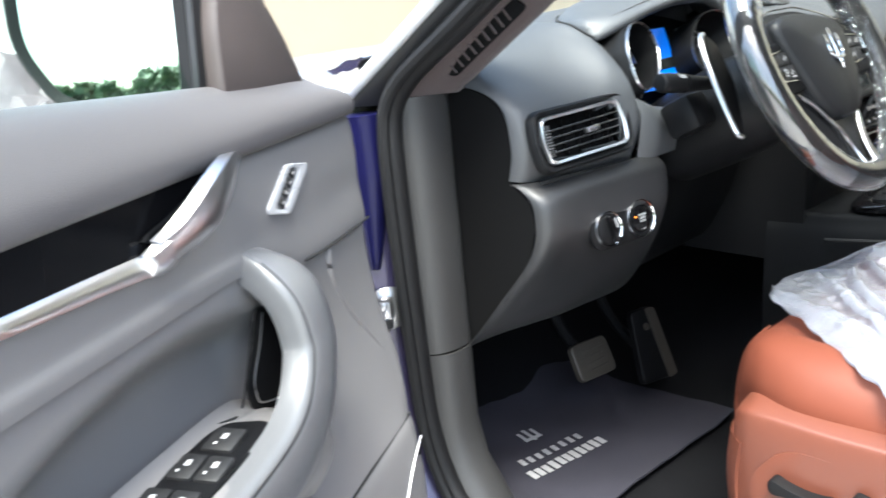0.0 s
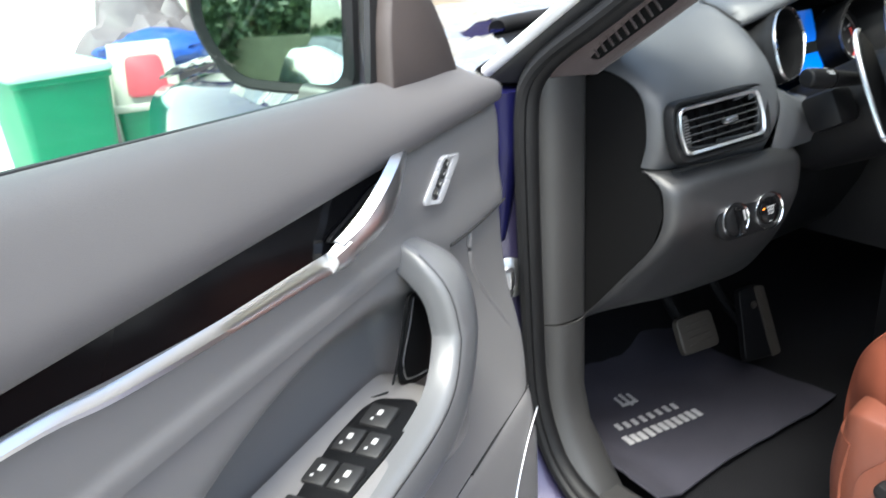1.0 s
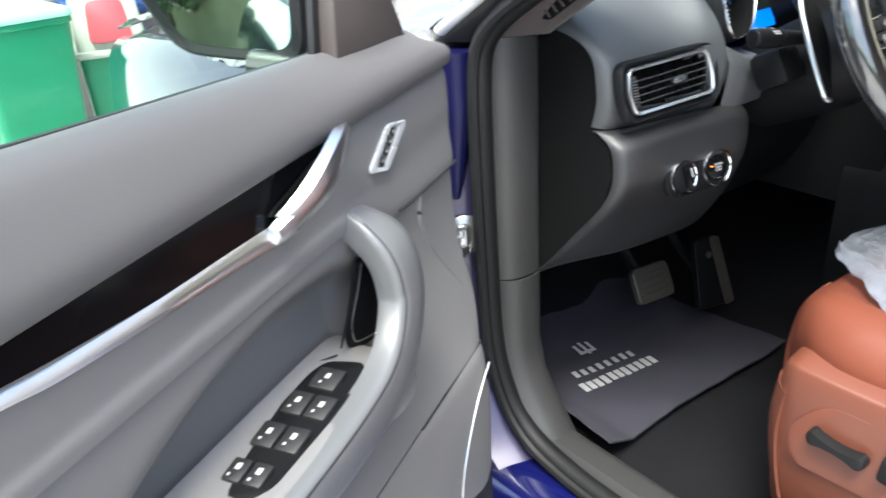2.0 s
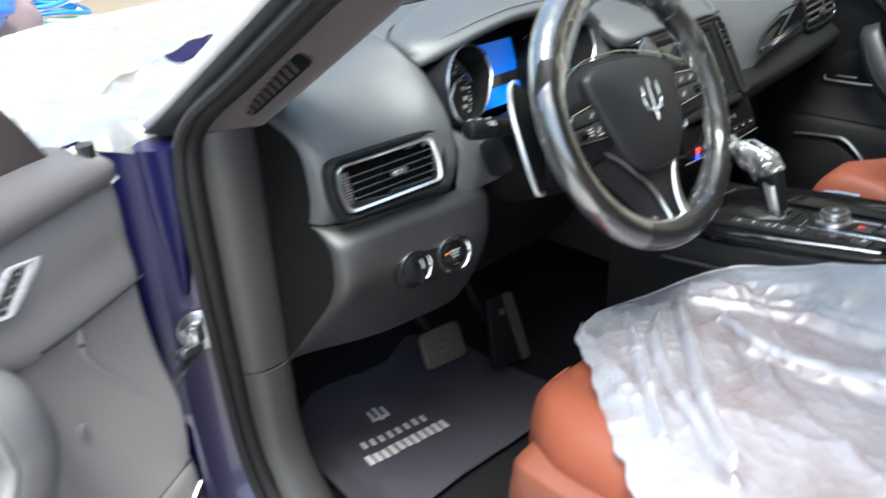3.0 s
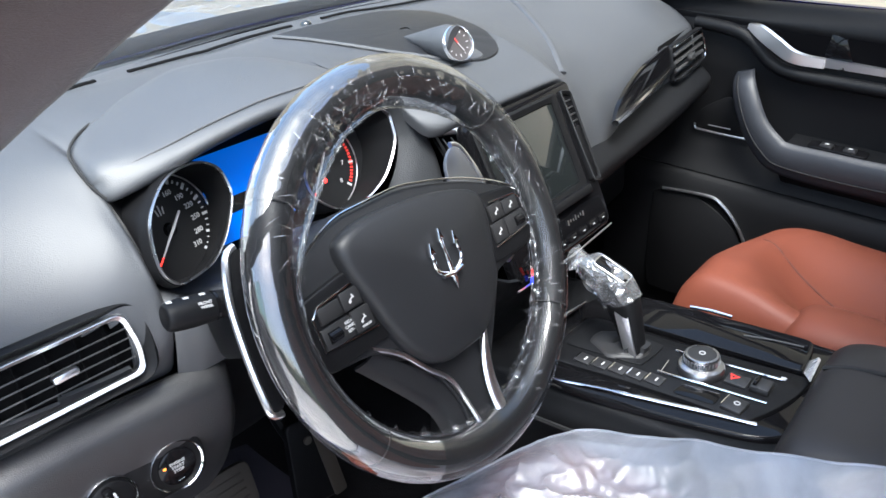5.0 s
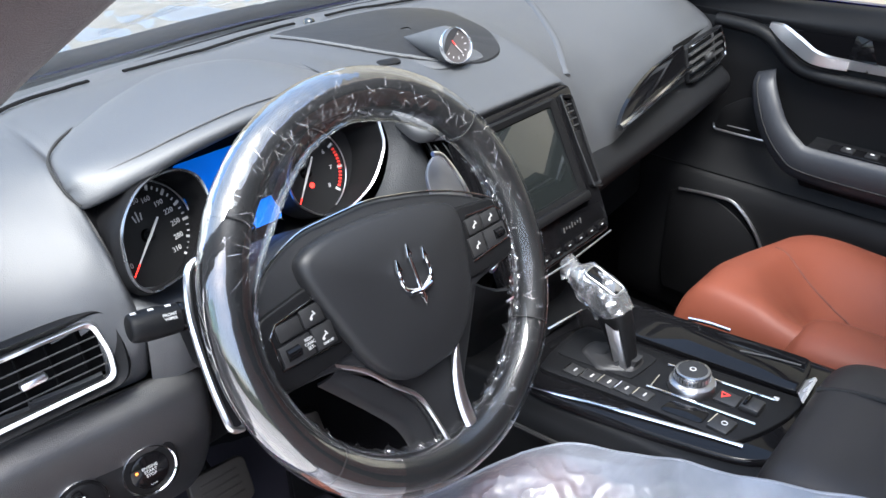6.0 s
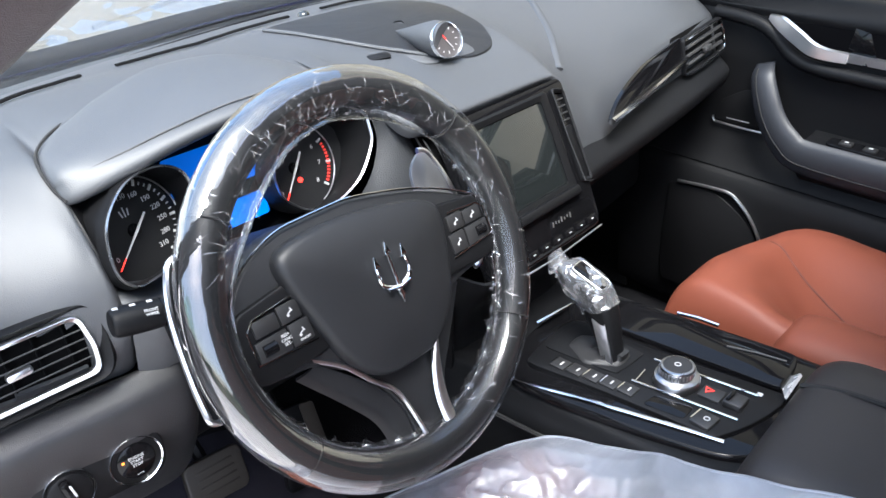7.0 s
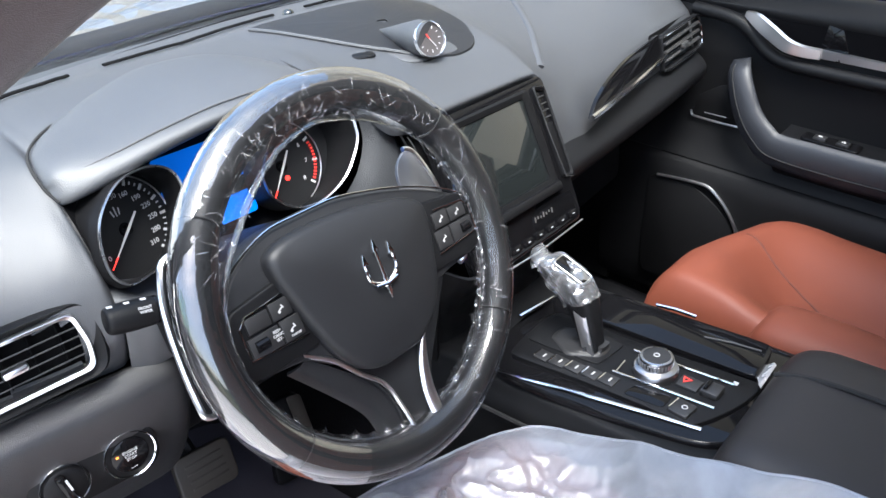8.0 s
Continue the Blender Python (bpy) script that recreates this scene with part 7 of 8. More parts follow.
accel = thing("accelerator_pedal", (-0.2, 0.36, 0.40), "upright accelerator pedal with a metal edge", "pedal")
ap = facing((-0.196, 0.362, 0.512), (1, 0.15, 0), (-0.15, -0.92, 0.36))
acc_pad = part("pedal_pad", plate(rounded([(-0.062, -0.060), (0.024, -0.076), (0.030, 0.066), (-0.028, 0.074)], 0.012, 5), 0.014, ap, 0.004, 3), DARK_PLASTIC, accel, "black pedal pad")
part("pedal_edge", plate(rounded([(0.002, -0.074), (0.025, -0.074), (0.031, 0.062), (0.008, 0.068)], 0.006, 4), 0.003, ap @ pose(0, 0, 0.0135), 0.001), STEEL, acc_pad, "pale metal edge")
part("pad_stud", turned([(0, 0), (0.007, 0), (0.006, 0.003), (0, 0.004)], 16, ap @ pose(-0.004, 0.035, 0.014)), STEEL, acc_pad)
part("pedal_arm", tube(curve([(-0.196, 0.39, 0.5), (-0.196, 0.46, 0.56), (-0.196, 0.52, 0.70)], 10), 0.010, 8), DARK_PLASTIC, accel, "black pedal arm")

# ---- open driver's door ----
D_O, D_U, D_N = Vector((-0.904, 0.262, 0)), Vector((-0.8722, -0.4891, 0)), Vector((0.4891, -0.8722, 0))
DOOR = facing(D_O, -D_U, D_N)  # local x towards the hinge, y up, z into the cabin


def dp(s, z, d):
    """A point of the door: s from its hinge edge, z up, d towards the cabin."""
    return D_O + D_U * s + D_N * d + Vector((0, 0, z))


door = thing("driver_door", D_O + Vector((0, 0, 0.35)), "open driver's door with grey-black leather lining and gloss black trim", "car door")
S_STEPS = (0.0, 0.012, 0.05, 0.16, 0.3, 0.45, 0.65, 0.85, 1.0)


def belt(s):
    return 1.108 + 0.062 * min(s, 0.75)


def inset(s):
    return -0.022 if s <= 0.0 else (-0.004 if s < 0.02 else 0.0)


crown_rows = []
for s in S_STEPS:
    e = inset(s)
    drop = 0.030 * max(0, 0.05 - s) / 0.05
    crown_rows.append([dp(s, belt(s) - drop - 0.02, -0.060), dp(s, belt(s) - drop, -0.048), dp(s, belt(s) - drop + 0.004, -0.034), dp(s, belt(s) - drop - 0.004, -0.014 + e), dp(s, 1.098 + 0.02 * s - drop * 0.3, 0.003 + e), dp(s, 1.086 + 0.003 * s, 0.010 + e), dp(s, 1.0775, 0.008 + e), dp(s, 1.074, -0.004 + e)])
part("door_crown", thick(loft(crown_rows, 36, 50), -0.003), CROWN_LEATHER, door, "grey-black leather door capping")
def parting(s):
    """Height of the joint between the upper and the middle lining."""
    return 0.958 + 0.026 * min(1.0, max(0.0, (s - 0.17) / 0.10))


def bowl(bm, deep):
    """Press the hollow over the armrest, below an arc, into the lining."""
    for v in bm.verts:
        s, z = (v.co - D_O).dot(D_U), v.co.z
        f = min(1.0, max(0.0, (0.973 - 1.14 * (s - 0.37) ** 2 - z) / 0.040))
        g = min(1.0, max(0.0, (s - 0.19) / 0.08))
        h = min(1.0, max(0.0, (z - 0.77) / 0.08))
        v.co -= D_N * deep * f * f * (3 - 2 * f) * g * h
    return bm


mid_rows, low_rows = [], []
for s in S_STEPS[:4] + (0.20, 0.24) + S_STEPS[4:]:
    e, z = inset(s), parting(s)
    mid_rows.append([dp(s, 1.075, -0.006 + e), dp(s, 1.064, 0.002 + e), dp(s, 1.03, 0.004 + e), dp(s, 1.005, 0.003 + e), dp(s, z + 0.011, 0.006 + e), dp(s, z + 0.001, 0.005 + e)])
    low_rows.append([dp(s, z - 0.001, 0.0045 + e), dp(s, z - 0.013, 0.005 + e), dp(s, 0.91, 0.006 + e), dp(s, 0.86, 0.012 + e), dp(s, 0.80, 0.026 + e), dp(s + 0.026 * (s < 0.05), 0.74, 0.042 + e)])
part("upper_panel", thick(loft(mid_rows, 20, 50), -0.003), DOOR_LEATHER, door, "grey-black leather upper lining")
part("middle_panel", thick(bowl(loft(low_rows, 44, 110), 0.034), -0.003), DOOR_LEATHER, door, "grey-black leather middle lining with a hollow over the armrest")
bin_rows = []
for s in S_STEPS:
    e = inset(s)
    bin_rows.append([dp(s + 0.026 * (s < 0.05), 0.736, 0.040 + e), dp(s + 0.03 * (s < 0.05), 0.72, 0.046 + e), dp(s + 0.034 * (s < 0.05), 0.66, 0.052 + e), dp(s + 0.034 * (s < 0.05), 0.55, 0.050 + e), dp(s + 0.025 * (s < 0.05), 0.45, 0.03 + e), dp(s, 0.40, -0.02 + e), dp(s, 0.39, -0.08)])
part("lower_panel", thick(loft(bin_rows, 24, 50), -0.003), DOOR_LEATHER, door, "grey plastic lower lining")
part("panel_split", tube(curve([dp(0.004, 0.958, 0.006), dp(0.06, 0.9585, 0.0085), dp(0.12, 0.959, 0.0088), dp(0.165, 0.962, 0.0092)], 16), 0.0016, 6), SEAM, door)
part("panel_split", tube(curve([dp(0.040, 0.738, 0.0415), dp(0.08, 0.738, 0.042), dp(0.22, 0.738, 0.042)], 16), 0.0018, 6), SEAM, door)
part("panel_crease", tube(curve([dp(0.112, 0.957, 0.0065), dp(0.114, 0.938, 0.0062), (dp(0.100, 0.902, 0.0062)), dp(0.066, 0.852, 0.0125), dp(0.03, 0.80, 0.022)], 24), 0.0035, 8), DOOR_LEATHER, door, "soft crease in the lining")
# blue outer skin and the door's edge
skin_rows = [[dp(s, belt(s) - 0.01, -0.064), dp(s, belt(s) - 0.03, -0.10), dp(s, 1.02, -0.135), dp(s, 0.9, -0.15), dp(s, 0.7, -0.15), dp(s, 0.5, -0.14), dp(s, 0.34, -0.10)] for s in (-0.03, 0.2, 0.5, 0.8, 1.05)]
part("outer_skin", thick(loft(skin_rows, 24, 16), 0.003), BLUE_PAINT, door, "dark blue outer skin")
part("door_edge", thick(skin([[dp(-0.004, z, -0.026 - 0.02 * (z > 1.07) + (0.04 if z < 0.75 else 0.0)) for z in (1.085, 1.0, 0.9, 0.8, 0.74, 0.6, 0.42)], [dp(-0.02, z, -0.075) for z in (1.085, 1.0, 0.9, 0.8, 0.74, 0.6, 0.42)], [dp(-0.03, z, -0.14) for z in (1.06, 1.0, 0.9, 0.8, 0.74, 0.6, 0.42)]]), 0.003), BLUE_PAINT, door, "deep blue painted door edge")
part("edge_seal", tube(curve([dp(-0.006, 1.085, -0.05), dp(-0.016, 1.02, -0.05), dp(-0.016, 0.9, -0.05), dp(-0.014, 0.75, -0.045), dp(-0.012, 0.5, -0.045)], 24), 0.008, 8, up=(1, 0, 0)), RUBBER, door, "black rubber edge seal")
hinge_d = part("door_hinge", block(0.012, 0.05, 0.03, DOOR @ pose(0.016, 0.965, -0.06), 0.004), BLUE_PAINT, door, "painted door hinge with a bolt")
part("hinge_bolt", turned([(0, 0), (0.010, 0), (0.009, 0.008), (0, 0.009)], 16, DOOR @ pose(0.022, 0.968, -0.055, 0, 70, 0)), CHROME, hinge_d, "bright bolt head")

# gloss black trim, satin strip and pull handle
tr_pts = [(0.262, 1.073), (0.30, 1.0745), (0.42, 1.0755), (0.55, 1.076), (0.75, 1.077), (1.0, 1.078), (1.0, 1.058), (0.75, 1.056), (0.64, 1.055), (0.57, 1.048), (0.48, 1.040), (0.38, 1.036), (0.335, 1.040), (0.30, 1.054)]
trim = part("gloss_trim", plate([(-q.x, q.y) for q in curve([(*p, 0) for p in tr_pts], 70, True)], 0.004, DOOR @ pose(0, 0, 0.003), 0.001), GLOSS_DOOR, door, "gloss black door trim")


def ribbon(name, pts, widths, mat, parent, label, depth=0.005):
    """A flat bevelled bar along door points (s, z, d) with the given half-widths."""
    c = curve([dp(*p) for p in pts], 40)
    ws = [Vector(q).x for q in curve([(w, 0, 0) for w in widths], 40)]
    rows = []
    for i, q in enumerate(c):
        t = (c[min(39, i + 1)] - c[max(0, i - 1)]).normalized()
        up = D_N.cross(t).normalized()
        w = ws[i]
        rows.append([q + up * w, q + up * w * 0.8 + D_N * depth, q + up * w * 0.15 + D_N * depth * 1.15, q - up * w * 0.7 + D_N * depth * 0.55, q - up * w])
    return part(name, skin(rows, True, True), mat, parent, label)


ribbon("trim_strip", [(0.370, 1.0285, 0.006), (0.42, 1.032, 0.006), (0.50, 1.036, 0.006), (0.58, 1.042, 0.006), (0.64, 1.050, 0.006), (0.80, 1.056, 0.006), (1.0, 1.06, 0.006)], [0.009, 0.0075, 0.006, 0.005, 0.004, 0.003, 0.003], SATIN, door, "satin metal strip below the gloss trim")
ribbon("door_pull", [(0.368, 1.034, 0.012), (0.352, 1.039, 0.016), (0.334, 1.047, 0.021), (0.311, 1.057, 0.022), (0.283, 1.066, 0.016), (0.258, 1.072, 0.007), (0.242, 1.074, 0.000)], [0.012, 0.0135, 0.0165, 0.0185, 0.0165, 0.012, 0.007], SATIN, door, "satin metal inner door pull", 0.008)
ribbon("pull_collar", [(0.376, 1.029, 0.009), (0.368, 1.031, 0.012), (0.361, 1.034, 0.015)], [0.009, 0.0115, 0.0125], SATIN, door, "bright metal collar", 0.008)
part("pull_recess", plate([(-q.x, q.y) for q in curve([(0.375, 1.046, 0), (0.34, 1.055, 0), (0.31, 1.064, 0), (0.29, 1.066, 0), (0.315, 1.05, 0), (0.35, 1.04, 0)], 30, True)], 0.003, DOOR @ pose(0, 0, 0.0075), 0.001), DARK_PLASTIC, trim, "dark cup behind the pull")
# memory buttons in a chrome lozenge
mem_at = DOOR @ pose(-0.1745, 1.033, 0.0045)
mo = rounded([(0.004, 0.0205), (0.043, 0.0135), (0.0405, 0.007), (-0.003, -0.0235), (-0.0375, -0.0145), (-0.0385, -0.009)], 0.006, 4)
LONG, SHORT = Vector((0.0205, 0.017)), Vector((0.0205, -0.0035))
mi = []
for x, y in mo:
    q = Vector((x, y))
    q = LONG * 0.82 * q.cross(SHORT) / LONG.cross(SHORT) + SHORT * 0.46 * LONG.cross(q) / LONG.cross(SHORT)
    mi.append((q.x, q.y))
mem = part("memory_frame", frame_of(mo, mi, 0.005, mem_at, 0.001), SWITCH_METAL, door, "slanted chrome-framed memory switch")
part("memory_panel", plate(mi, 0.002, mem_at), DARK_PLASTIC, mem)
for k in range(4):
    part("memory_button", block(0.008, 0.008, 0.003, mem_at @ pose(-0.0126 + 0.0084 * k, -0.0105 + 0.007 * k, 0.003, 0, 0, 40), 0.001), RUBBER, mem)
    part("memory_mark", block(0.003, 0.0014, 0.0005, mem_at @ pose(-0.0126 + 0.0084 * k, -0.0105 + 0.007 * k, 0.0047, 0, 0, 40), 0), ICON, mem, smooth=False)

# armrest shelf and grab handle in one sweep
arm_rows = []
for s, w, z in ((0.255, 0.052, 0.852), (0.275, 0.058, 0.866), (0.31, 0.060, 0.873), (0.40, 0.060, 0.876), (0.55, 0.058, 0.879), (0.75, 0.052, 0.884), (0.92, 0.04, 0.89), (1.0, 0.02, 0.895)):
    arm_rows.append([dp(s, z + 0.008, -0.016), dp(s, z + 0.002, 0.0), dp(s, z, w * 0.5), dp(s, z, w * 0.85), dp(s, z - 0.006, w), dp(s, z - 0.022, w + 0.004), dp(s, z - 0.05, w - 0.006), dp(s, z - 0.075, w * 0.55), dp(s, z - 0.09, 0.01)])
part("armrest", thick(loft(arm_rows, 36, 40), -0.003), DOOR_LEATHER, door, "grey-black padded armrest")
GRIP = [(0.238, 0.984, 0.002, 0.029), (0.239, 0.977, 0.022, 0.031), (0.239, 0.963, 0.037, 0.032), (0.238, 0.944, 0.044, 0.033), (0.237, 0.920, 0.047, 0.035), (0.246, 0.895, 0.049, 0.037), (0.268, 0.871, 0.052, 0.038), (0.300, 0.856, 0.055, 0.036), (0.345, 0.850, 0.057, 0.032), (0.42, 0.849, 0.058, 0.029), (0.55, 0.852, 0.057, 0.027), (0.70, 0.858, 0.054, 0.024), (0.86, 0.866, 0.044, 0.016)]
GRIP_SECTION = ((-1.0, -0.012), (-1.0, 0.002), (-0.95, 0.009), (-0.84, 0.0122), (-0.78, 0.0118), (-0.70, 0.0130), (-0.3, 0.0145), (0.1, 0.0140), (0.5, 0.0100), (0.8, 0.0035), (0.96, -0.005), (1.0, -0.014), (0.4, -0.014), (-0.4, -0.014))
gc = curve([dp(s, z, d) for s, z, d, w in GRIP], 60)
gw = [Vector(q).x for q in curve([(g[3], 0, 0) for g in GRIP], 60)]
g_rows, edge_line = [], []
for i, q in enumerate(gc):
    t = (gc[min(59, i + 1)] - gc[max(0, i - 1)]).normalized()
    up = D_N.cross(t).normalized()
    out = t.cross(up).normalized()
    out = out if out.dot(D_N) > 0 else -out
    g_rows.append(curve([q + up * gw[i] * u + out * h for u, h in GRIP_SECTION], 42, True))
    edge_line.append(q + up * gw[i] * -0.78 + out * 0.0119)
grab = part("grab_handle", skin(g_rows, True, True), GRAB, door, "broad smooth grey grab handle")
part("grab_seam", tube(edge_line[4:56], 0.0008, 6), SEAM, grab)
pk = [(0.256, 0.950), (0.270, 0.922), (0.288, 0.893), (0.284, 0.874), (0.235, 0.858), (0.205, 0.860), (0.205, 0.91), (0.235, 0.945)]
pocket = part("grab_pocket", plate([(-q.x, q.y) for q in curve([(*p, 0) for p in pk], 40, True)], 0.003, DOOR @ pose(0, 0, 0.006)), DARK_PLASTIC, door, "dark pocket behind the grab handle")
part("pocket_edge", tube([DOOR @ Vector((-q.x, q.y, 0.0088)) for q in curve([(0.250, 0.945, 0), (0.262, 0.922, 0), (0.280, 0.893, 0), (0.277, 0.877, 0), (0.235, 0.862, 0)], 24)], 0.0010, 6), SATIN, pocket)
part("pocket_edge", tube([DOOR @ Vector((-q.x, q.y, 0.0095)) for q in curve([(0.268, 0.945, 0), (0.285, 0.912, 0), (0.303, 0.885, 0)], 16)], 0.0011, 6), DARK_PLASTIC, pocket)
part("panel_clip", block(0.006, 0.015, 0.008, DOOR @ pose(-0.150, 0.862, 0.014, 0, 0, -12), 0.0025), GRAB, door, "small bright clip beside the grab handle")
# window switches
SWP = facing(dp(0.392, 0.879, 0.024), -D_U, (0, 0, 1)) @ pose(0, 0, 0, 0, 0, 0)
swo = rounded([(-0.100, -0.014), (-0.080, -0.024), (0.060, -0.024), (0.082, -0.012), (0.074, 0.020), (0.055, 0.026), (-0.085, 0.026), (-0.100, 0.014)], 0.008)
panel = part("switch_panel", plate(swo, 0.005, SWP @ pose(0, 0, -0.003), 0.0015), DARK_PLASTIC, door, "black window switch panel")
for bx, by, bw, bh in ((0.045, 0.004, 0.026, 0.026), (0.008, 0.011, 0.026, 0.020), (0.008, -0.011, 0.026, 0.020), (-0.034, 0.011, 0.026, 0.020), (-0.034, -0.011, 0.026, 0.020), (-0.076, 0.010, 0.022, 0.016), (-0.076, -0.008, 0.022, 0.016)):
    bt = part("window_switch", block(bw, bh, 0.007, SWP @ pose(bx, by, 0.003, 0, -8, 0), 0.0022), RUBBER, panel, "black rocker switch")
    part("switch_symbol", block(0.006, 0.0042, 0.0006, SWP @ pose(bx + 0.002, by, 0.0068, 0, -8, 0), 0.001), ICON, bt, smooth=False)
    part("switch_symbol", block(0.0025, 0.002, 0.0006, SWP @ pose(bx - 0.007, by + 0.003, 0.0062, 0, -8, 0), 0), ICON, bt, smooth=False)
part("panel_line", tube([SWP @ Vector(q) for q in ((-0.13, 0.031, 0.0), (0.07, 0.030, 0.0), (0.086, 0.018, 0.0))], 0.0009, 6), SEAM, panel)
# loudspeaker grille in the lower lining
spk = part("speaker_grille", plate([(-q.x, q.y) for q in curve([(0.050, 0.708, 0), (0.09, 0.68, 0), (0.15, 0.61, 0), (0.16, 0.52, 0), (0.08, 0.46, 0), (0.05, 0.46, 0)], 40, True)], 0.004, DOOR @ pose(0, 0, 0.050), 0.001), DARK_PLASTIC, door, "dark loudspeaker grille")
part("speaker_ring", tube([DOOR @ Vector((-q.x, q.y, 0.056)) for q in curve([(0.050, 0.716, 0), (0.085, 0.695, 0), (0.125, 0.655, 0), (0.155, 0.60, 0), (0.165, 0.52, 0)], 24)], 0.0012, 8), SATIN, spk, "satin arc")

# window glass, mirror sail and outside mirror
gl = part("window_glass", skin([[dp(0.205, belt(0.2) - 0.01, -0.047), dp(0.6, belt(0.6) - 0.01, -0.047), dp(1.05, belt(1.0) - 0.01, -0.047)], [dp(0.33, 1.36, -0.02), dp(0.65, 1.42, -0.012), dp(1.05, 1.44, -0.01)], [dp(0.55, 1.48, 0.01), dp(0.75, 1.50, 0.015), dp(1.0, 1.5, 0.02)]]), DOOR_GLASS, door, "green-tinted frameless window")
gl.visible_shadow = False
part("glass_seal", tube(curve([dp(0.205, belt(0.2) + 0.003, -0.046), dp(0.4, belt(0.4) + 0.003, -0.046), dp(0.7, belt(0.7) + 0.003, -0.046), dp(1.0, belt(1.0) + 0.003, -0.046)], 30), 0.004, 6), RUBBER, door, "black waist seal")
sail_pts = [(0.052, 1.098), (0.208, 1.108), (0.202, 1.17), (0.186, 1.23), (0.178, 1.29), (0.168, 1.28), (0.120, 1.196), (0.086, 1.155)]
part("mirror_sail", plate(rounded([(-s, z) for s, z in sail_pts], 0.012), 0.026, DOOR @ pose(0, 0, -0.044), 0.008, 3), pbr("sail_plastic", (0.052, 0.041, 0.038), 0.5, grain=(900, 0.3)), door, "brown-grey plastic mirror sail")
part("sail_post", thick(skin([[dp(0.206, 1.105, -0.034), dp(0.180, 1.30, -0.03)], [dp(0.220, 1.105, -0.034), dp(0.196, 1.30, -0.03)]]), 0.006), RUBBER, door, "black window run")
E_OUT = (D_U * 0.342 - D_N * 0.940).normalized()
M_AT = facing(Vector((-1.055, 0.324, 1.176)) + E_OUT * 0.064, -E_OUT, D_U * 0.940 + D_N * 0.342 + Vector((0, 0, 0.06)))
m_i = rounded([(0.064, -0.071), (0.0, -0.064), (-0.046, -0.056), (-0.074, -0.004), (-0.070, 0.060), (0.072, 0.064)], 0.022, 6)
m_o = [(x * 1.22 + 0.002, y * 1.19) for x, y in m_i]
mh = part("mirror_shell", skin([[M_AT @ Vector((x * f, y * f, z)) for x, y in m_o] for f, z in ((0.97, 0.012), (1.0, 0.006), (1.03, -0.02), (1.0, -0.06), (0.8, -0.095), (0.4, -0.11))], True, True), pbr("mirror_housing", (0.02, 0.028, 0.026), 0.3, coat=0.3), door, "dark door mirror housing")
part("mirror_frame", frame_of(m_o, m_i, 0.012, M_AT @ pose(0, 0, 0.006), 0.004), SEAL, mh, "black mirror frame")
part("mirror_glass", plate(m_i, 0.002, M_AT @ pose(0, 0, 0.0125)), MIRROR, mh, "clear mirror glass")
part("mirror_foot", tube(curve([dp(0.11, 1.085, -0.075), dp(0.12, 1.09, -0.11), dp(0.14, 1.10, -0.16)], 10), 0.022, 10, flat=0.5), RUBBER, mh, "black mirror foot")

# ---- closed passenger door ----
pdoor = thing("passenger_door", (0.75, -0.3, 0.35), "closed passenger door with black leather lining and metal pull", "car door")
PD = facing((0.712, 0, 0), (0, -1, 0), (-1, 0, 0))  # local x backwards, y up, z into the cabin


def pp(s, z, d):
    return Vector((0.712 - d, -s, z))


def pbelt(s):
    return 1.088 + 0.05 * (s + 0.15)


P_STEPS = (-0.32, -0.18, -0.08, 0.03, 0.2, 0.5, 0.85)
part("door_crown", thick(loft([[pp(s, pbelt(s) - 0.02, -0.06), pp(s, pbelt(s) + 0.002, -0.045), pp(s, pbelt(s), -0.02), pp(s, pbelt(s) - 0.018, 0.0), pp(s, 1.064, 0.006), pp(s, 1.052, 0.002)] for s in P_STEPS], 24, 30), 0.003), DOOR_BLACK, pdoor, "black leather door capping")
part("upper_panel", thick(loft([[pp(s, 1.052, 0.0), pp(s, 1.02, 0.004), pp(s, 0.98, 0.004), pp(s, 0.95, 0.002), pp(s, 0.86, -0.004), pp(s, 0.80, 0.01), pp(s, 0.76, 0.03)] for s in P_STEPS], 24, 30), 0.003), DOOR_BLACK, pdoor, "black leather lining")
part("lower_panel", thick(loft([[pp(s, 0.76, 0.028), pp(s, 0.745, 0.042), pp(s, 0.70, 0.05), pp(s, 0.55, 0.048), pp(s, 0.42, 0.02), pp(s, 0.40, -0.04)] for s in P_STEPS], 24, 30), 0.003), DOOR_BLACK, pdoor, "black plastic lower lining")
# sweeping edge of the upper lining
part("crown_sweep", tube(curve([pp(-0.20, 1.048, 0.008), pp(-0.13, 1.044, 0.010), pp(-0.09, 1.03, 0.012), pp(-0.045, 0.996, 0.013), pp(0.0, 0.984, 0.013), pp(0.10, 0.982, 0.013), pp(0.5, 0.99, 0.012), pp(0.85, 1.0, 0.01)], 50), 0.012, 10), DOOR_BLACK, pdoor, "rolled leather edge")
gt = [(-0.075, 1.048), (0.1, 1.058), (0.4, 1.062), (0.8, 1.066), (0.8, 1.018), (0.4, 1.014), (0.1, 1.012), (0.0, 1.014), (-0.04, 1.028)]
ptrim = part("gloss_trim", plate([(q.x, q.y) for q in curve([(*p, 0) for p in gt], 60, True)], 0.005, PD @ pose(0, 0, 0.002), 0.001), GLOSS_DOOR, pdoor, "gloss black door trim")


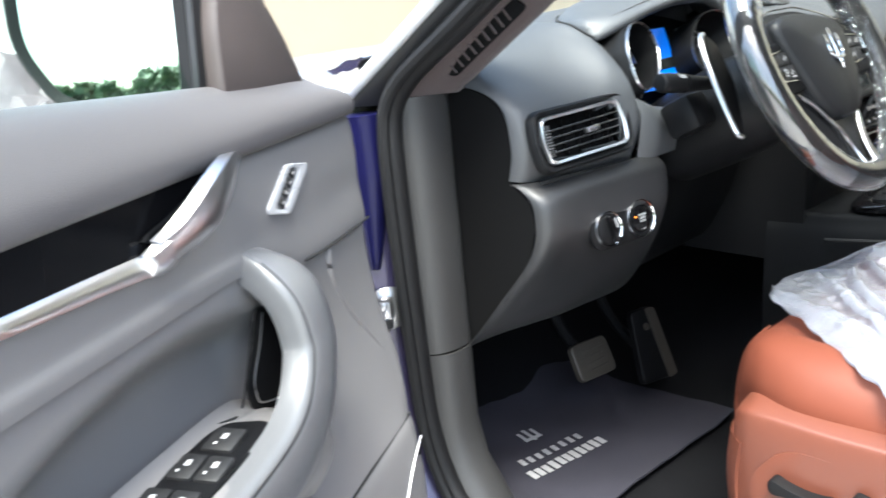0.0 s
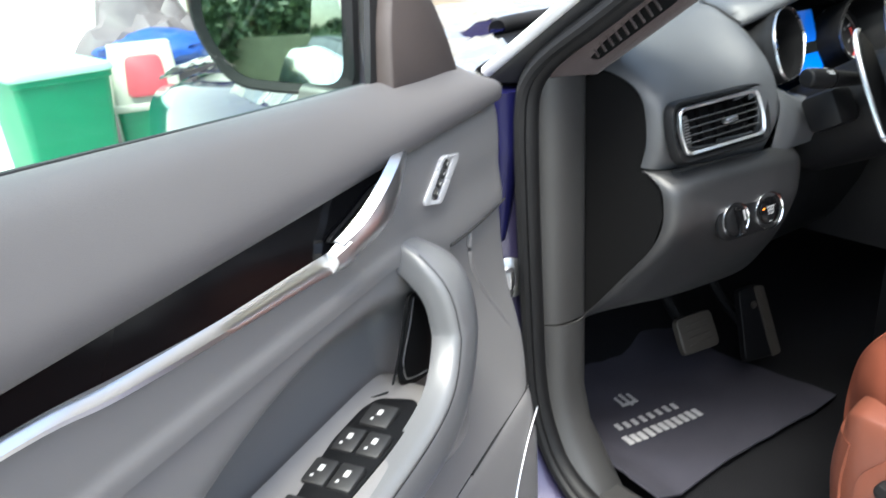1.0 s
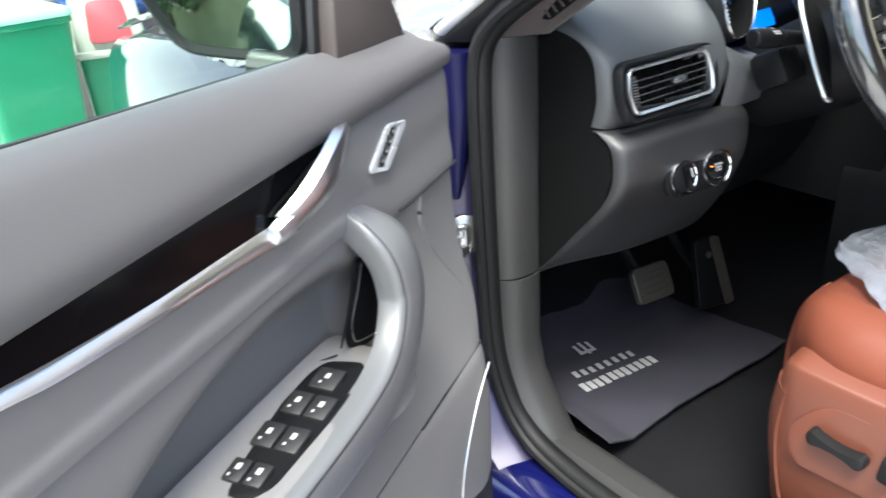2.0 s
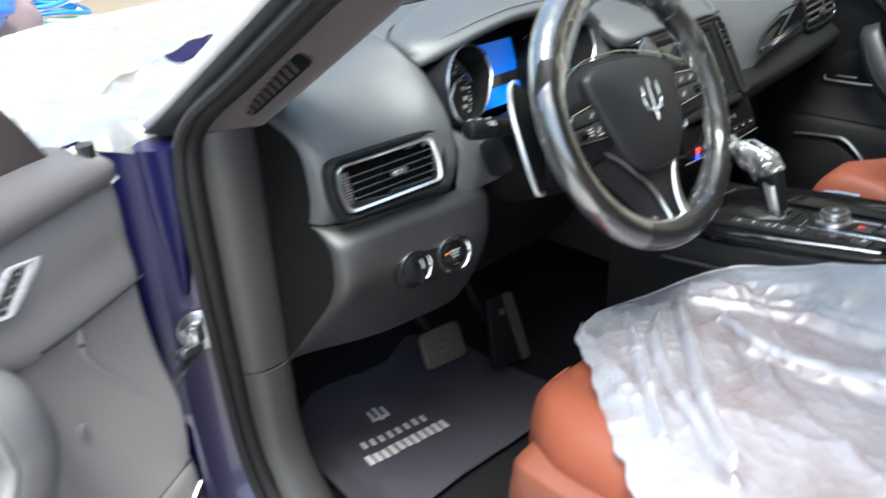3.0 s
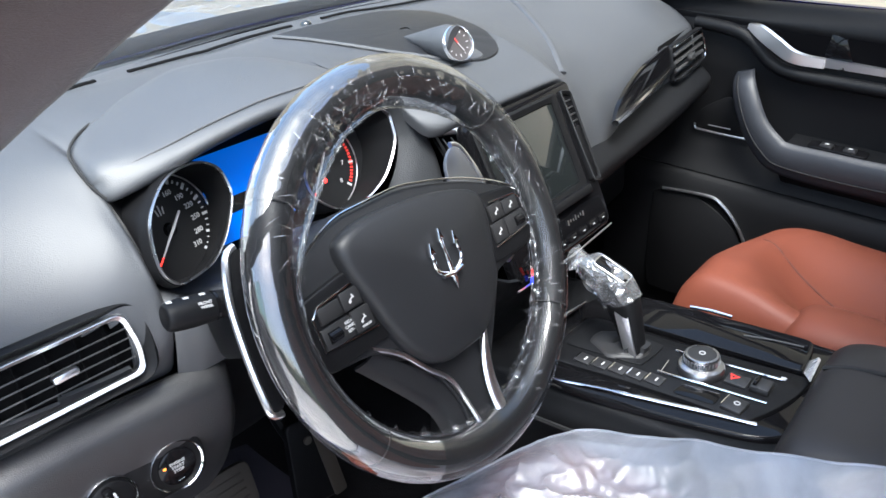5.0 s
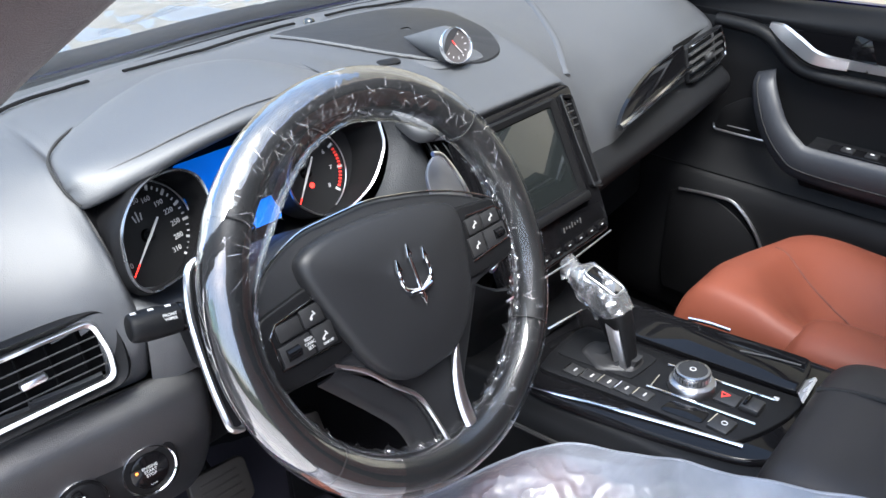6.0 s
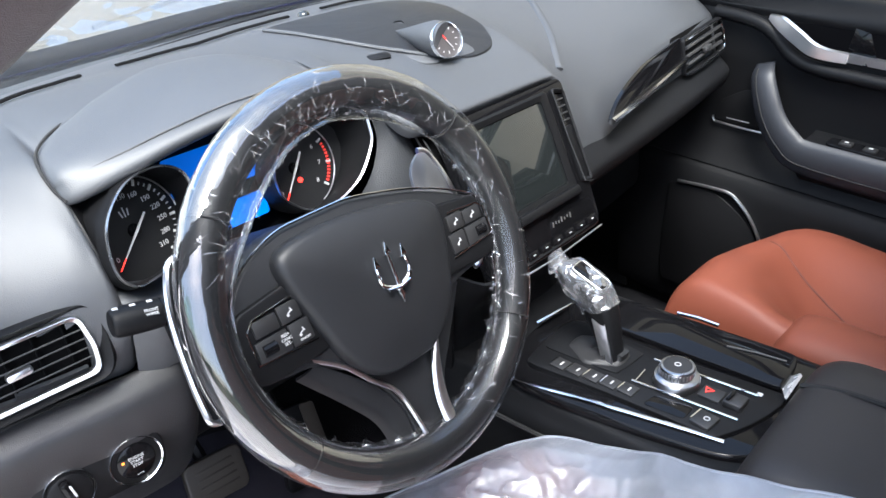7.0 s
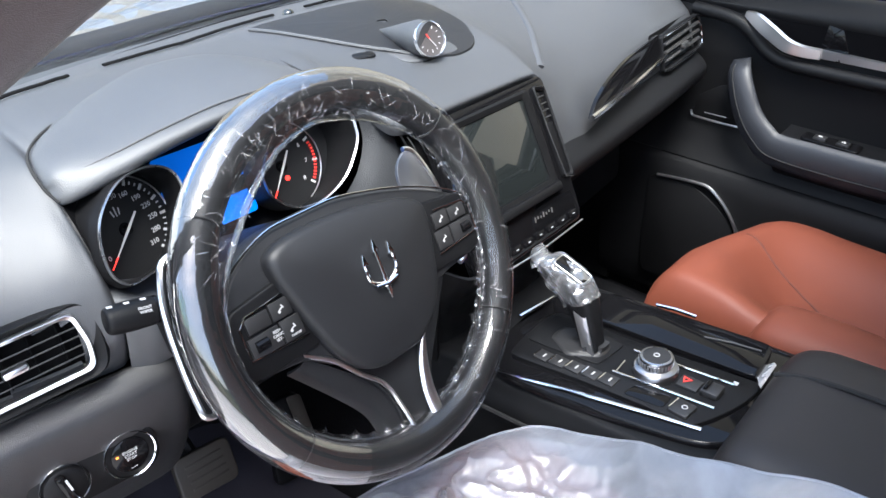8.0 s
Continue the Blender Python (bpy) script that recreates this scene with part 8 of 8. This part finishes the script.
def pribbon(name, pts, widths, mat, label, depth=0.006):
    c = curve([pp(*p) for p in pts], 36)
    ws = [Vector(q).x for q in curve([(w, 0, 0) for w in widths], 36)]
    nrm = Vector((-1, 0, 0))
    rows = []
    for i, q in enumerate(c):
        t = (c[min(35, i + 1)] - c[max(0, i - 1)]).normalized()
        up = nrm.cross(t).normalized()
        rows.append([q - up * ws[i], q - up * ws[i] * 0.8 + nrm * depth, q + up * ws[i] * 0.8 + nrm * depth, q + up * ws[i]])
    return part(name, skin(rows, True, True), mat, pdoor, label)


pribbon("door_pull", [(-0.100, 1.055, 0.008), (-0.075, 1.050, 0.020), (-0.045, 1.036, 0.026), (-0.015, 1.020, 0.026), (0.015, 1.013, 0.02), (0.045, 1.012, 0.014)], [0.005, 0.013, 0.014, 0.013, 0.011, 0.010], SATIN, "satin metal inner door pull")
pribbon("trim_strip", [(0.045, 1.012, 0.008), (0.2, 1.012, 0.008), (0.5, 1.016, 0.008), (0.85, 1.02, 0.008)], [0.009, 0.007, 0.006, 0.005], SATIN, "satin metal strip")
part("pull_flap", plate([(-0.02, -0.018), (0.03, -0.022), (0.01, 0.02), (-0.015, 0.024)], 0.004, PD @ pose(0.06, 1.038, 0.006), 0.001), GLOSS_BLACK, ptrim)
# grab handle sweeping into the armrest
pg = [(-0.090, 0.974, 0.010), (-0.083, 0.958, 0.032), (-0.066, 0.926, 0.046), (-0.042, 0.888, 0.054), (-0.012, 0.858, 0.058), (0.025, 0.840, 0.060), (0.12, 0.838, 0.060), (0.3, 0.842, 0.055), (0.6, 0.85, 0.04), (0.8, 0.86, 0.02)]
pgc = curve([pp(*p) for p in pg], 60)
pgw = [Vector(q).x for q in curve([(w, 0, 0) for w in (0.017, 0.022, 0.025, 0.027, 0.030, 0.032, 0.034, 0.034, 0.03, 0.02)], 60)]
prow = []
for i, q in enumerate(pgc):
    t = (pgc[min(59, i + 1)] - pgc[max(0, i - 1)]).normalized()
    up = Vector((-1, 0, 0)).cross(t).normalized()
    out = Vector((-1, 0, 0))
    prow.append([q + up * pgw[i] * math.cos(w) + out * 0.013 * math.sin(w) for w in (k / 16 * math.tau for k in range(16))])
pgrab = part("grab_handle", skin(prow, True, True), PULL_HIDE, pdoor, "black leather grab handle sweeping into the armrest")
part("grab_seam", tube([q + Vector((-0.0130, 0, 0)) + Vector((-1, 0, 0)).cross((pgc[min(59, i + 1)] - pgc[max(0, i - 1)]).normalized()).normalized() * pgw[i] * -0.35 for i, q in enumerate(pgc)][3:55], 0.0012, 6), SEAM, pgrab)
arm_r = part("armrest", thick(loft([[pp(s, 0.872, -0.004), pp(s, 0.868, 0.02), pp(s, 0.868, 0.05), pp(s, 0.860, 0.066), pp(s, 0.83, 0.068), pp(s, 0.80, 0.05), pp(s, 0.78, 0.02)] for s in (0.02, 0.1, 0.3, 0.55, 0.8)], 24, 24), 0.003), DOOR_BLACK, pdoor, "black leather armrest")
psw = part("switch_panel", plate(rounded([(-0.05, -0.018), (0.05, -0.018), (0.05, 0.018), (-0.05, 0.018)], 0.008), 0.004, facing(pp(0.105, 0.869, 0.035), (0, -1, 0), (0, 0, 1)), 0.001), GLOSS_BLACK, arm_r, "gloss window switch panel")
for k in (-0.02, 0.02):
    b = part("window_switch", block(0.022, 0.018, 0.006, facing(pp(0.105 + k, 0.874, 0.035), (0, -1, 0), (0, 0, 1)), 0.002), RUBBER, psw)
    part("switch_symbol", block(0.007, 0.005, 0.0006, facing(pp(0.105 + k, 0.8775, 0.035), (0, -1, 0), (0, 0, 1)), 0), ICON, b, smooth=False)
pocket_r = part("door_pocket", plate(rounded([(-0.17, -0.002), (-0.05, -0.002), (-0.055, 0.06), (-0.115, 0.075), (-0.165, 0.04)], 0.014), 0.003, PD @ pose(0, 0.842, 0.0), 0.001), DARK_PLASTIC, pdoor, "dark speaker opening")
part("pocket_edge", tube(curve([pp(-0.172, 0.850, 0.006), pp(-0.165, 0.840, 0.007), pp(-0.12, 0.840, 0.008), pp(-0.06, 0.842, 0.008)], 16), 0.0022, 6), SATIN, pocket_r, "thin bright edge")
part("pocket_edge", tube([pp(-0.145, 0.852, 0.006), pp(-0.10, 0.853, 0.006)], 0.001, 6), SATIN, pocket_r)
pspk = part("speaker_grille", plate([(q.x, q.y) for q in curve([(-0.22, 0.70, 0), (-0.15, 0.715, 0), (-0.09, 0.70, 0), (-0.03, 0.65, 0), (0.0, 0.56, 0), (-0.05, 0.48, 0), (-0.2, 0.48, 0)], 50, True)], 0.006, PD @ pose(0, 0, 0.046), 0.002), DARK_PLASTIC, pdoor, "black loudspeaker grille")
part("speaker_ring", tube([PD @ Vector((q.x, q.y, 0.054)) for q in curve([(-0.20, 0.716, 0), (-0.15, 0.722, 0), (-0.10, 0.725, 0), (-0.065, 0.708, 0), (-0.03, 0.67, 0), (-0.005, 0.62, 0), (0.005, 0.56, 0)], 30)], 0.0034, 8), SATIN, pspk, "satin arc")
part("outer_skin", thick(skin([[(0.80, 0.4, 0.35), (0.80, -0.9, 0.35)], [(0.86, 0.4, 0.7), (0.86, -0.9, 0.7)], [(0.80, 0.4, 1.08), (0.80, -0.9, 1.13)]]), 0.01), BLUE_PAINT, pdoor, "dark blue outer skin")
pgl = part("window_glass", skin([[pp(-0.32, 1.07, -0.05), pp(0.85, 1.12, -0.05)], [pp(0.35, 1.57, 0.05), pp(0.85, 1.6, 0.06)]]), GLASS, pdoor, "green-tinted side window")
pgl.visible_shadow = False
part("mirror_sail", plate([(-0.32, 1.07), (-0.14, 1.095), (-0.10, 1.19), (-0.16, 1.18)], 0.02, PD @ pose(0, 0, -0.05), 0.005), DARK_PLASTIC, pdoor, "black mirror sail")

# ---- outside ----
PAVING = pbr("paving", (0.50, 0.49, 0.47), 0.85, grain=(60, 0.6), stain=(1.2, 0.2), spec=0.2)
RENDER_WALL = pbr("beige_wall", (0.25, 0.215, 0.165), 0.85, grain=(120, 0.4), stain=(0.8, 0.1), spec=0.2)
WHITE_WALL = pbr("white_wall", (0.8, 0.79, 0.77), 0.8, grain=(120, 0.3), stain=(0.9, 0.06), spec=0.2)
GREEN_BIN = pbr("green_plastic", (0.008, 0.20, 0.10), 0.45, stain=(6, 0.15))
PALE_BIN = pbr("pale_plastic", (0.45, 0.43, 0.38), 0.5, stain=(6, 0.15))
PINK = pbr("red_pink_plastic", (0.42, 0.06, 0.08), 0.5, stain=(6, 0.15))
FENCE = pbr("olive_fence", (0.16, 0.17, 0.10), 0.8, grain=(40, 0.4), stain=(3, 0.25), spec=0.2)
BLUE_BAG = pbr("blue_bag", (0.015, 0.07, 0.34), 0.35, stain=(14, 0.3))
DARK_BAG = pbr("dark_bag", (0.15, 0.115, 0.13), 0.6, stain=(14, 0.3))
HOSE = pbr("blue_hose", (0.02, 0.16, 0.6), 0.35, stain=(10, 0.1))
LEAF = pbr("leaf", (0.05, 0.09, 0.03), 0.6, stain=(3, 0.4))
BARK = pbr("bark", (0.12, 0.09, 0.06), 0.9, grain=(40, 1.0), stain=(8, 0.3))

ground_bm = skin([[(x, y, 0.0) for x in (-60, -10, 0, 10, 60)] for y in (-60, -10, 0, 10, 60)])
tagged(part("ground", ground_bm, PAVING), "pale concrete paving under the car", "ground", kind="structure")


def wall(name, x0, x1, y0, y1, h, mat, label):
    c = pose((x0 + x1) / 2, (y0 + y1) / 2, h / 2)
    return tagged(part(name, block(x1 - x0, y1 - y0, h, c, 0.01), mat, smooth=False), label, "wall", kind="structure")


wall("wall_front", 0.35, 4.4, 4.6, 4.8, 3.2, RENDER_WALL, "beige rendered wall beyond the bonnet")
wall("wall_left", -14, 0.35, 4.75, 4.95, 3.0, WHITE_WALL, "sunlit white wall behind the bins")
wall("wall_right", 4.2, 4.4, -14, 4.6, 6.0, RENDER_WALL, "beige rendered wall beside the car")
wall("wall_back", -22, 14, -6.2, -6.0, 1.25, FENCE, "low olive fence behind the car")


def wheelie_bin(x, y, turn, w, d, h, mat, label, lid_mat):
    b = thing("wheelie_bin", (x, y, 0), label, "bin", "bins by the wall")
    at = pose(x, y, 0, 0, 0, turn)
    sec = [[at @ Vector((px * w / 2 * f, py * d / 2 * f, z)) for px, py in rounded([(-1, -1), (1, -1), (1, 1), (-1, 1)], 0.18)] for f, z in ((0.78, 0.04), (0.8, 0.06), (0.92, h * 0.6), (1.0, h * 0.93), (1.05, h * 0.935), (1.05, h * 0.96))]
    part("bin_body", skin(sec, True, True), mat, b)
    lid = [[at @ Vector((px * w / 2 * f, py * d / 2 * f, z)) for px, py in rounded([(-1, -1), (1, -1), (1, 1), (-1, 1)], 0.2)] for f, z in ((1.08, h * 0.962), (1.09, h * 0.975), (1.05, h * 0.995), (0.7, h * 1.02))]
    part("bin_lid", skin(lid, True, True), lid_mat, b)
    for s in (-1, 1):
        part("bin_wheel", turned([(0, -0.03), (0.1, -0.03), (0.1, 0.03), (0, 0.03)], 20, at @ facing((s * w * 0.42, d * 0.38, 0.1), (0, 1, 0), (1, 0, 0))), RUBBER, b)
    return b


wheelie_bin(-0.84, 3.1, 6, 0.36, 0.40, 0.85, GREEN_BIN, "green plastic wheelie bin with a pale green lid", pbr("pale_green", (0.35, 0.62, 0.5), 0.5))
wheelie_bin(0.30, 3.9, 0, 0.40, 0.40, 0.62, GREEN_BIN, "low green plastic bin with hose coiled on top", GREEN_BIN)
lit = thing("litter_bin", (-0.44, 3.2, 0), "pale litter bin with a pink-red flap, set on a green base", "bin")
la = pose(-0.44, 3.2, -0.05, 0, 0, -12)
part("bin_base", skin([[la @ Vector((x * f, y * f, z)) for x, y in rounded([(-0.14, -0.14), (0.14, -0.14), (0.14, 0.14), (-0.14, 0.14)], 0.03)] for f, z in ((0.85, 0.05), (1.0, 0.66))], True, True), GREEN_BIN, lit, "green bin base")
part("bin_rim", block(0.32, 0.32, 0.03, la @ pose(0, 0, 0.675), 0.01), PALE_BIN, lit, "pale rim")
part("bin_hood", skin([[la @ Vector((x * fx, y * f, z)) for x, y in rounded([(-0.14, -0.14), (0.14, -0.14), (0.14, 0.14), (-0.14, 0.14)], 0.03)] for f, fx, z in ((1.0, 1.0, 0.69), (0.9, 0.95, 0.80), (0.6, 0.9, 0.92))], True, True), PALE_BIN, lit, "pale swing hood")
part("bin_flap", plate(rounded([(-0.085, -0.085), (0.085, -0.085), (0.07, 0.085), (-0.07, 0.085)], 0.03), 0.01, la @ facing((0, -0.128, 0.80), (1, 0, 0), (0, -1, 0.28)), 0.004), PINK, lit, "pink-red flap")


def bag(x, y, z, sx, sy, sz, mat, label):
    bm = bmesh.new()
    bmesh.ops.create_icosphere(bm, subdivisions=4, radius=1.0)
    for v in bm.verts:
        n1 = noise.noise(v.co * 1.8 + Vector((x, y, 0))) * 0.25 + noise.noise(v.co * 6) * 0.10
        v.co = Vector((x + v.co.x * sx * (1 + n1), y + v.co.y * sy * (1 + n1), max(0.01, z + v.co.z * sz * (1 + n1))))
    return tagged(part("rubbish_bag", bm, mat), label, "bag")


bag(-0.24, 3.75, 0.45, 0.42, 0.3, 0.62, DARK_BAG, "bulging dark rubbish bag against the wall")
bag(-0.27, 3.45, 0.80, 0.28, 0.16, 0.09, BLUE_BAG, "blue plastic bag lying over the dark bag")
# hose coil on the low bin
hose = thing("hose_coil", (0.3, 3.9, 0.64), "loose coils of blue and white hose on a green bin", "hose")
for k in range(6):
    rr = 0.17 + 0.03 * math.sin(k * 2.1)
    part("hose_loop", tube([(0.30 + rr * math.cos(a + k) + 0.03 * math.sin(k * 3), 3.9 + rr * 0.8 * math.sin(a + k), 0.66 + 0.024 * k + 0.02 * math.sin(2 * a + k)) for a in (i / 36 * math.tau for i in range(36))], 0.012, 8, True), HOSE if k % 3 else WHITE_WALL, hose, "white hose loop" if k % 3 == 0 else "")


# trees behind the camera, seen in the mirror and the paint
def tree(x, y, h, seed):
    rng = random.Random(seed)
    t = thing("tree", (x, y, 0), "leafy garden tree with a forked trunk", "tree", "trees by the drive")
    part("trunk", tube(curve([(x, y, 0), (x + 0.06, y, h * 0.25), (x - 0.05, y + 0.05, h * 0.5), (x + 0.1, y, h * 0.8)], 16), [0.14 - 0.007 * k for k in range(16)], 10), BARK, t)
    bm = bmesh.new()
    for k in range(5200):
        a, b, r = rng.uniform(0, math.tau), rng.uniform(-0.8, 1.0), rng.uniform(0.45, 1.0)
        lump = 1 + 0.35 * noise.noise(Vector((math.cos(a) * 2, math.sin(a) * 2, b * 2 + seed)))
        c = Vector((x + math.cos(a) * h * 0.34 * r * lump * math.sqrt(max(0.05, 1 - b * b * 0.8)), y + math.sin(a) * h * 0.34 * r * lump * math.sqrt(max(0.05, 1 - b * b * 0.8)), h * 0.60 + b * h * 0.30 * r))
        u, w = Vector([rng.uniform(-1, 1) for _ in range(3)]).normalized(), Vector([rng.uniform(-1, 1) for _ in range(3)]).normalized()
        s = rng.uniform(0.06, 0.14)
        bm.faces.new([bm.verts.new(c + q) for q in (u * s, w * s * 0.5, -u * s, -w * s * 0.5)])
    crown_t = part("crown", bm, LEAF, t, smooth=False)
    crown_t["kind"] = "stuff"


for spot in ((-4.6, -13.0, 2.6, 3), (-0.4, -12.5, 2.8, 5), (3.9, -12.5, 3.4, 8), (-9.4, -13.4, 2.6, 12), (-12.4, -5.6, 2.2, 17), (-13.6, -7.9, 2.5, 21), (-15.0, -10.2, 2.6, 26), (-6.9, -14.0, 2.5, 31), (-11.6, -3.6, 2.1, 34)):
    tree(*spot)
